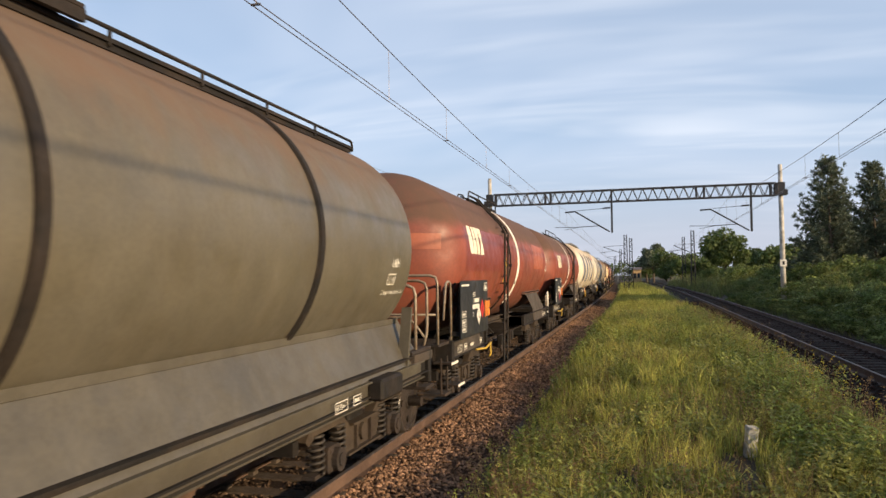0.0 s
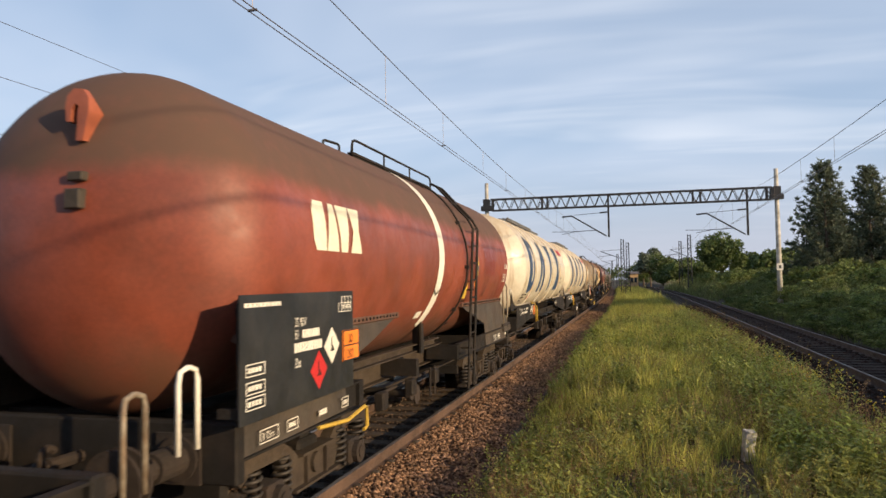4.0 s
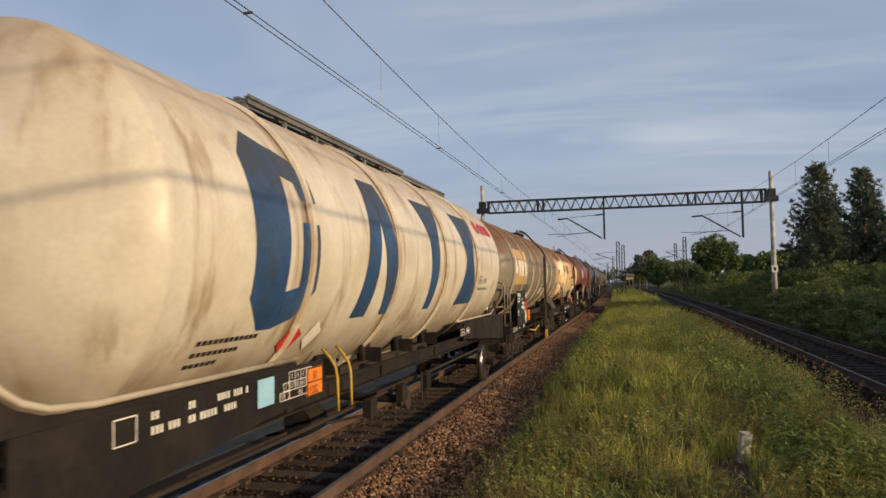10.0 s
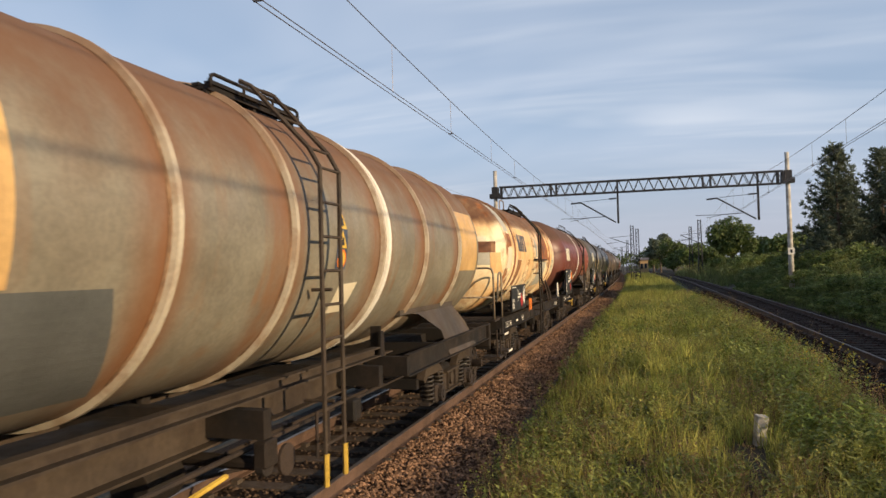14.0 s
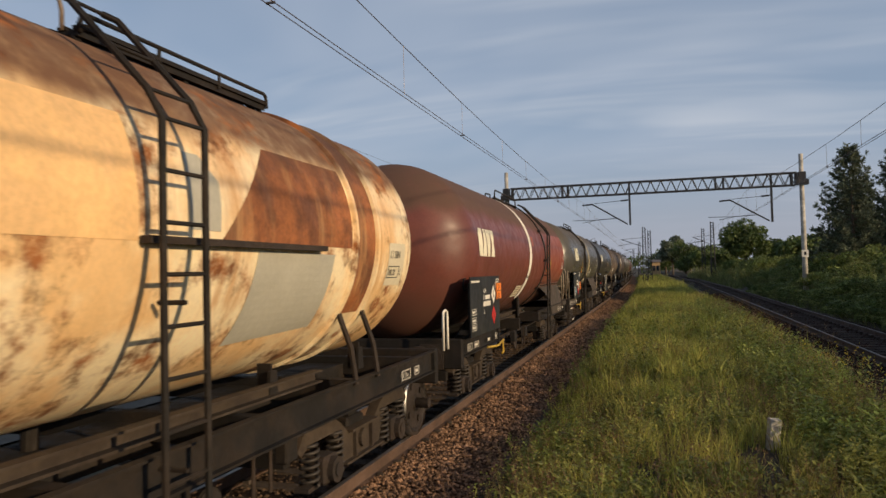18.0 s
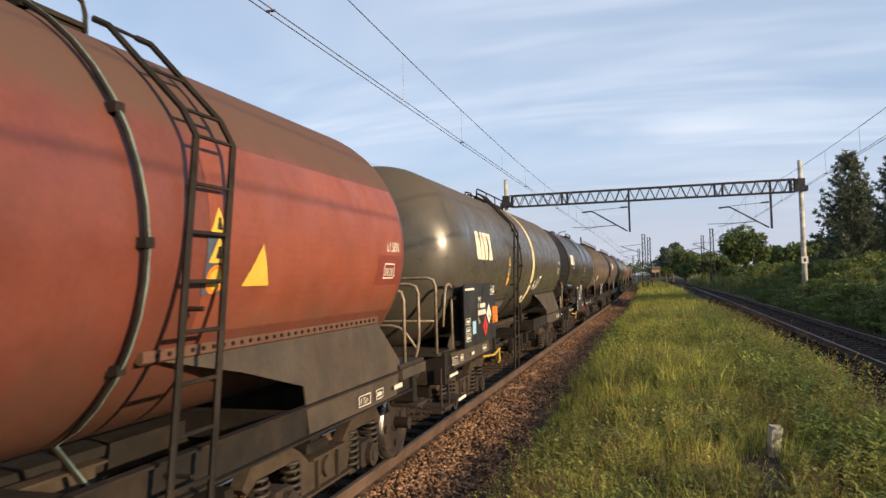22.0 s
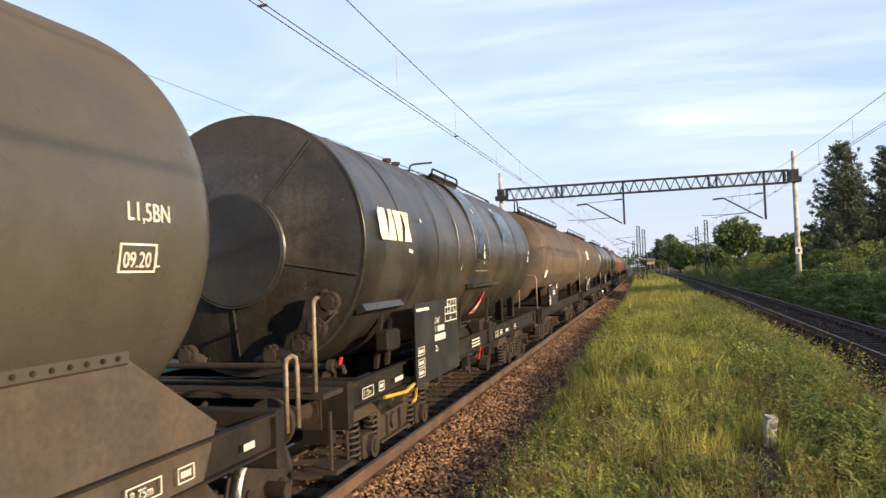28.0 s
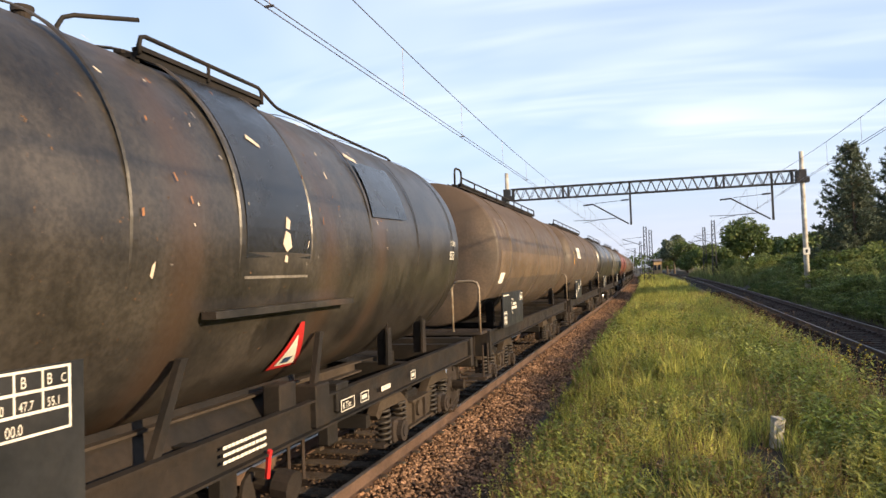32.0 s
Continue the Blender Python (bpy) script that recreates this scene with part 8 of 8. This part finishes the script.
# heating coils and hand rails of the front end
for s in (1, -1):
    bm = bmesh.new()
    tube(bm, [(s * 1.05, 0.75, 2.2), (s * 1.18, 0.7, 2.0), (s * 1.05, 0.68, 1.82), (s * 0.85, 0.7, 1.75), (s * 0.8, 0.68, 1.62), (s * 0.55, 0.7, 1.58), (s * 0.3, 0.75, 1.5)], 0.06, 8)
    hp = part("heating_pipe", bm, M["rusty"], W, smooth=True)
    for p in ((1.15, 2.1), (1.0, 1.85), (0.82, 1.68), (0.5, 1.58)):
        bm = bmesh.new()
        rod(bm, (s * p[0], 0.66, p[1]), (s * p[0], 0.74, p[1]), 0.105, 20)
        rod(bm, (s * p[0], 0.62, p[1]), (s * p[0], 0.66, p[1]), 0.07, 16)
        for q in range(8):
            rod(bm, (s * p[0] + 0.085 * math.cos(q * math.pi / 4), 0.64, p[1] + 0.085 * math.sin(q * math.pi / 4)), (s * p[0] + 0.085 * math.cos(q * math.pi / 4), 0.66, p[1] + 0.085 * math.sin(q * math.pi / 4)), 0.014, 6)
        part("pipe_flange", bm, M["rusty"], hp)
    loop_rail("handrail", [(s * 1.22, 0.2, 1.3), (s * 1.22, 0.2, 2.15), (s * 1.15, 0.45, 2.15)], W)
bm = bmesh.new()
rod(bm, (-1.3, 0.32, 1.52), (1.32, 0.32, 1.52), 0.03, 8)
part("cross_rail", bm, M["rusty"], W)
bm = bmesh.new()
rod(bm, (1.30, 0.32, 1.52), (1.36, 0.32, 1.52), 0.065, 14)
tube(bm, [(1.36, 0.32, 1.52), (1.44, 0.32, 1.52), (1.46, 0.32, 1.45)], 0.025, 8)
part("steam_cock", bm, M["rusty"], W)
bm = bmesh.new()
rod(bm, (1.41, 0.32, 1.53), (1.43, 0.32, 1.60), 0.02, 8)
part("cock_handle", bm, M["red"], W, "small red handle")
platform(W, 0.2, 1.0, rails=False, z=1.27)
under_tank(W, 3.0, 8.6)
solebar_marks(W, 0.95, 3, 1.36, 1.10, 121)
solebar_marks(W, 7.4, 4, 1.36, 1.10, 122)
bm = bmesh.new()
tube(bm, [(1.38, 1.5, 1.02), (1.46, 2.0, 1.0), (1.46, 2.4, 1.06), (1.42, 2.42, 0.84), (1.42, 2.32, 0.82)], 0.02)
part("brake_lever", bm, M["yellow"], W, "yellow brake lever")
run(W, 121.95, wh)

def pale_steps(W, y):
    """Two footboards with pale painted edges below an end platform."""
    for yy, z in ((y, 1.0), (y + 0.42, 0.60)):
        bm = bmesh.new()
        box(bm, 1.10, 1.40, yy - 0.2, yy + 0.2, z - 0.03, z, 0.006)
        st = part("footboard", bm, M["rusty"], W)
        bm = bmesh.new()
        box(bm, 1.401, 1.412, yy - 0.2, yy + 0.2, z - 0.035, z + 0.005)
        part("painted_edge", bm, M["white"], st, "worn pale painted edge")


pale_steps(WAGONS[1][0], 0.57)
pale_steps(WAGONS[8][0], 0.85)
pale_steps(WAGONS[6][0], 0.75)

# the rest of the train
FAR = ((12.4, "dusty", "flat", "dusty brown tank wagon with a catwalk along its top"), (14.0, "dusty", "dome", "dusty brown tank wagon with dark front end"), (14.0, "tar", "dome", "black tank wagon further back in the train"))
y = 134.9
for k in range(14):
    L, mt, fr, lab = FAR[k] if k < 3 else (14.0, ("dusty", "tar", "dusty", "olive", "darkred", "dusty")[k % 6], "dome", "tank wagon far back in the train, brown with dust")
    W = wagon(y, lab)
    wh = underframe(W, L, detail=k < 4)
    tank_body(W, 1.45, L - 1.2, T[mt], dome=0.5, front=fr)
    if k < 5:
        for h in (2.6, L / 2, L - 2.6):
            hoop(W, h, T[mt], 0.07, 0.02)
    if k == 0:
        walkway(W, 1.6, L - 2.2, rail_h=0.14, posts=8)
        loop_rail("handrail", [(0.5, 1.7, 4.1), (0.5, 1.7, 4.42), (0.5, 2.2, 4.42), (0.5, 2.2, 4.1)], W, 0.02, "frame")
        decal("sign_field", [rect(1.6, 10.4, 2.2, 2.75)], T["tan2"], W, off=0.004)
        logo_blocks(1.7, 3.0, 1.1, 0.42, T["tan2"], W)
        decal("note_plate", [rect(1.75, 2.15, 2.1, 2.32)], M["white"], W)
    elif k < 5:
        walkway(W, 2.2, L - 2.6, rail_h=0.16, posts=7)
    if k < 5:
        for s in (1, -1):
            loop_rail("handrail", [(1.28 * s, 0.2, 1.3), (1.28 * s, 0.2, 2.2), (0.8 * s, 0.2, 2.2), (0.8 * s, 0.2, 1.3)], W, 0.022, "pipe")
        platform(W, 0.12, 0.95, rails=False)
        data_panel(W, 1.2, 3.2, 1.3, 1.95)
        if k == 1:
            warning_signs(W, 1.85, 3.0)
            logo_blocks(3.0, 2.75, 1.1, 0.42, M["white"], W)
    saddles(W, (2.0, L - 2.0), M["frame"])
    run(W, y, wh if k < 2 else [])
    y += L

# ---- what moves ----
TRAVEL = ((0, 0.00), (1, 5.06), (2, 10.20), (3, 15.41), (4, 20.59), (5, 25.66), (6, 30.57), (7, 35.30), (8, 40.03), (9, 44.82), (10, 49.50), (11, 54.10), (12, 58.75), (13, 63.24), (14, 67.54), (15, 71.65), (16, 75.61), (17, 79.47), (18, 83.33), (19, 87.21), (20, 90.96), (21, 94.72), (22, 98.35), (23, 101.80), (24, 105.06), (25, 108.13), (26, 111.04), (27, 113.78), (28, 116.29), (29, 118.50), (30, 120.45), (31, 122.09), (32, 123.39))


def travel(t):
    i = min(max(int(t), 0), 31)
    u = t - i
    s = [TRAVEL[min(max(j, 0), 32)][1] for j in (i - 1, i, i + 1, i + 2)]
    if i == 0:
        s[0] = 2 * s[1] - s[2]
    if i == 31:
        s[3] = 2 * s[2] - s[1]
    return s[1] + 0.5 * u * (s[2] - s[0] + u * (2 * s[0] - 5 * s[1] + 4 * s[2] - s[3] + u * (3 * (s[1] - s[2]) + s[3] - s[0])))


def motions():
    spin = [(k * 0.1, travel(k * 0.1) / 0.46) for k in range(321)]
    for W, y0, wheels in WAGONS:
        rows = []
        for k in range(65):
            t = k * 0.5
            yy = y0 - travel(t)
            mid = yy + 7.0
            rows.append((t, pose(bend(mid), yy, 0, 0, 0, math.degrees(math.atan2(bend(mid - 5) - bend(mid + 5), 10.0)))))
        walk(W, rows)
        for w in wheels:
            yl = w.matrix_local.translation.y
            # turn a wheel only while it rolls past
            use = [(t, a_) for t, a_ in spin if -14 < y0 + yl - travel(t) < 40]
            if len(use) > 2:
                use = [(0.0, use[0][1])] * (use[0][0] > 0) + use + [(32.0, use[-1][1])] * (use[-1][0] < 32)
                walk(w, [(t, pose(0, yl, 0.46, math.degrees(a_))) for t, a_ in use])


motions()
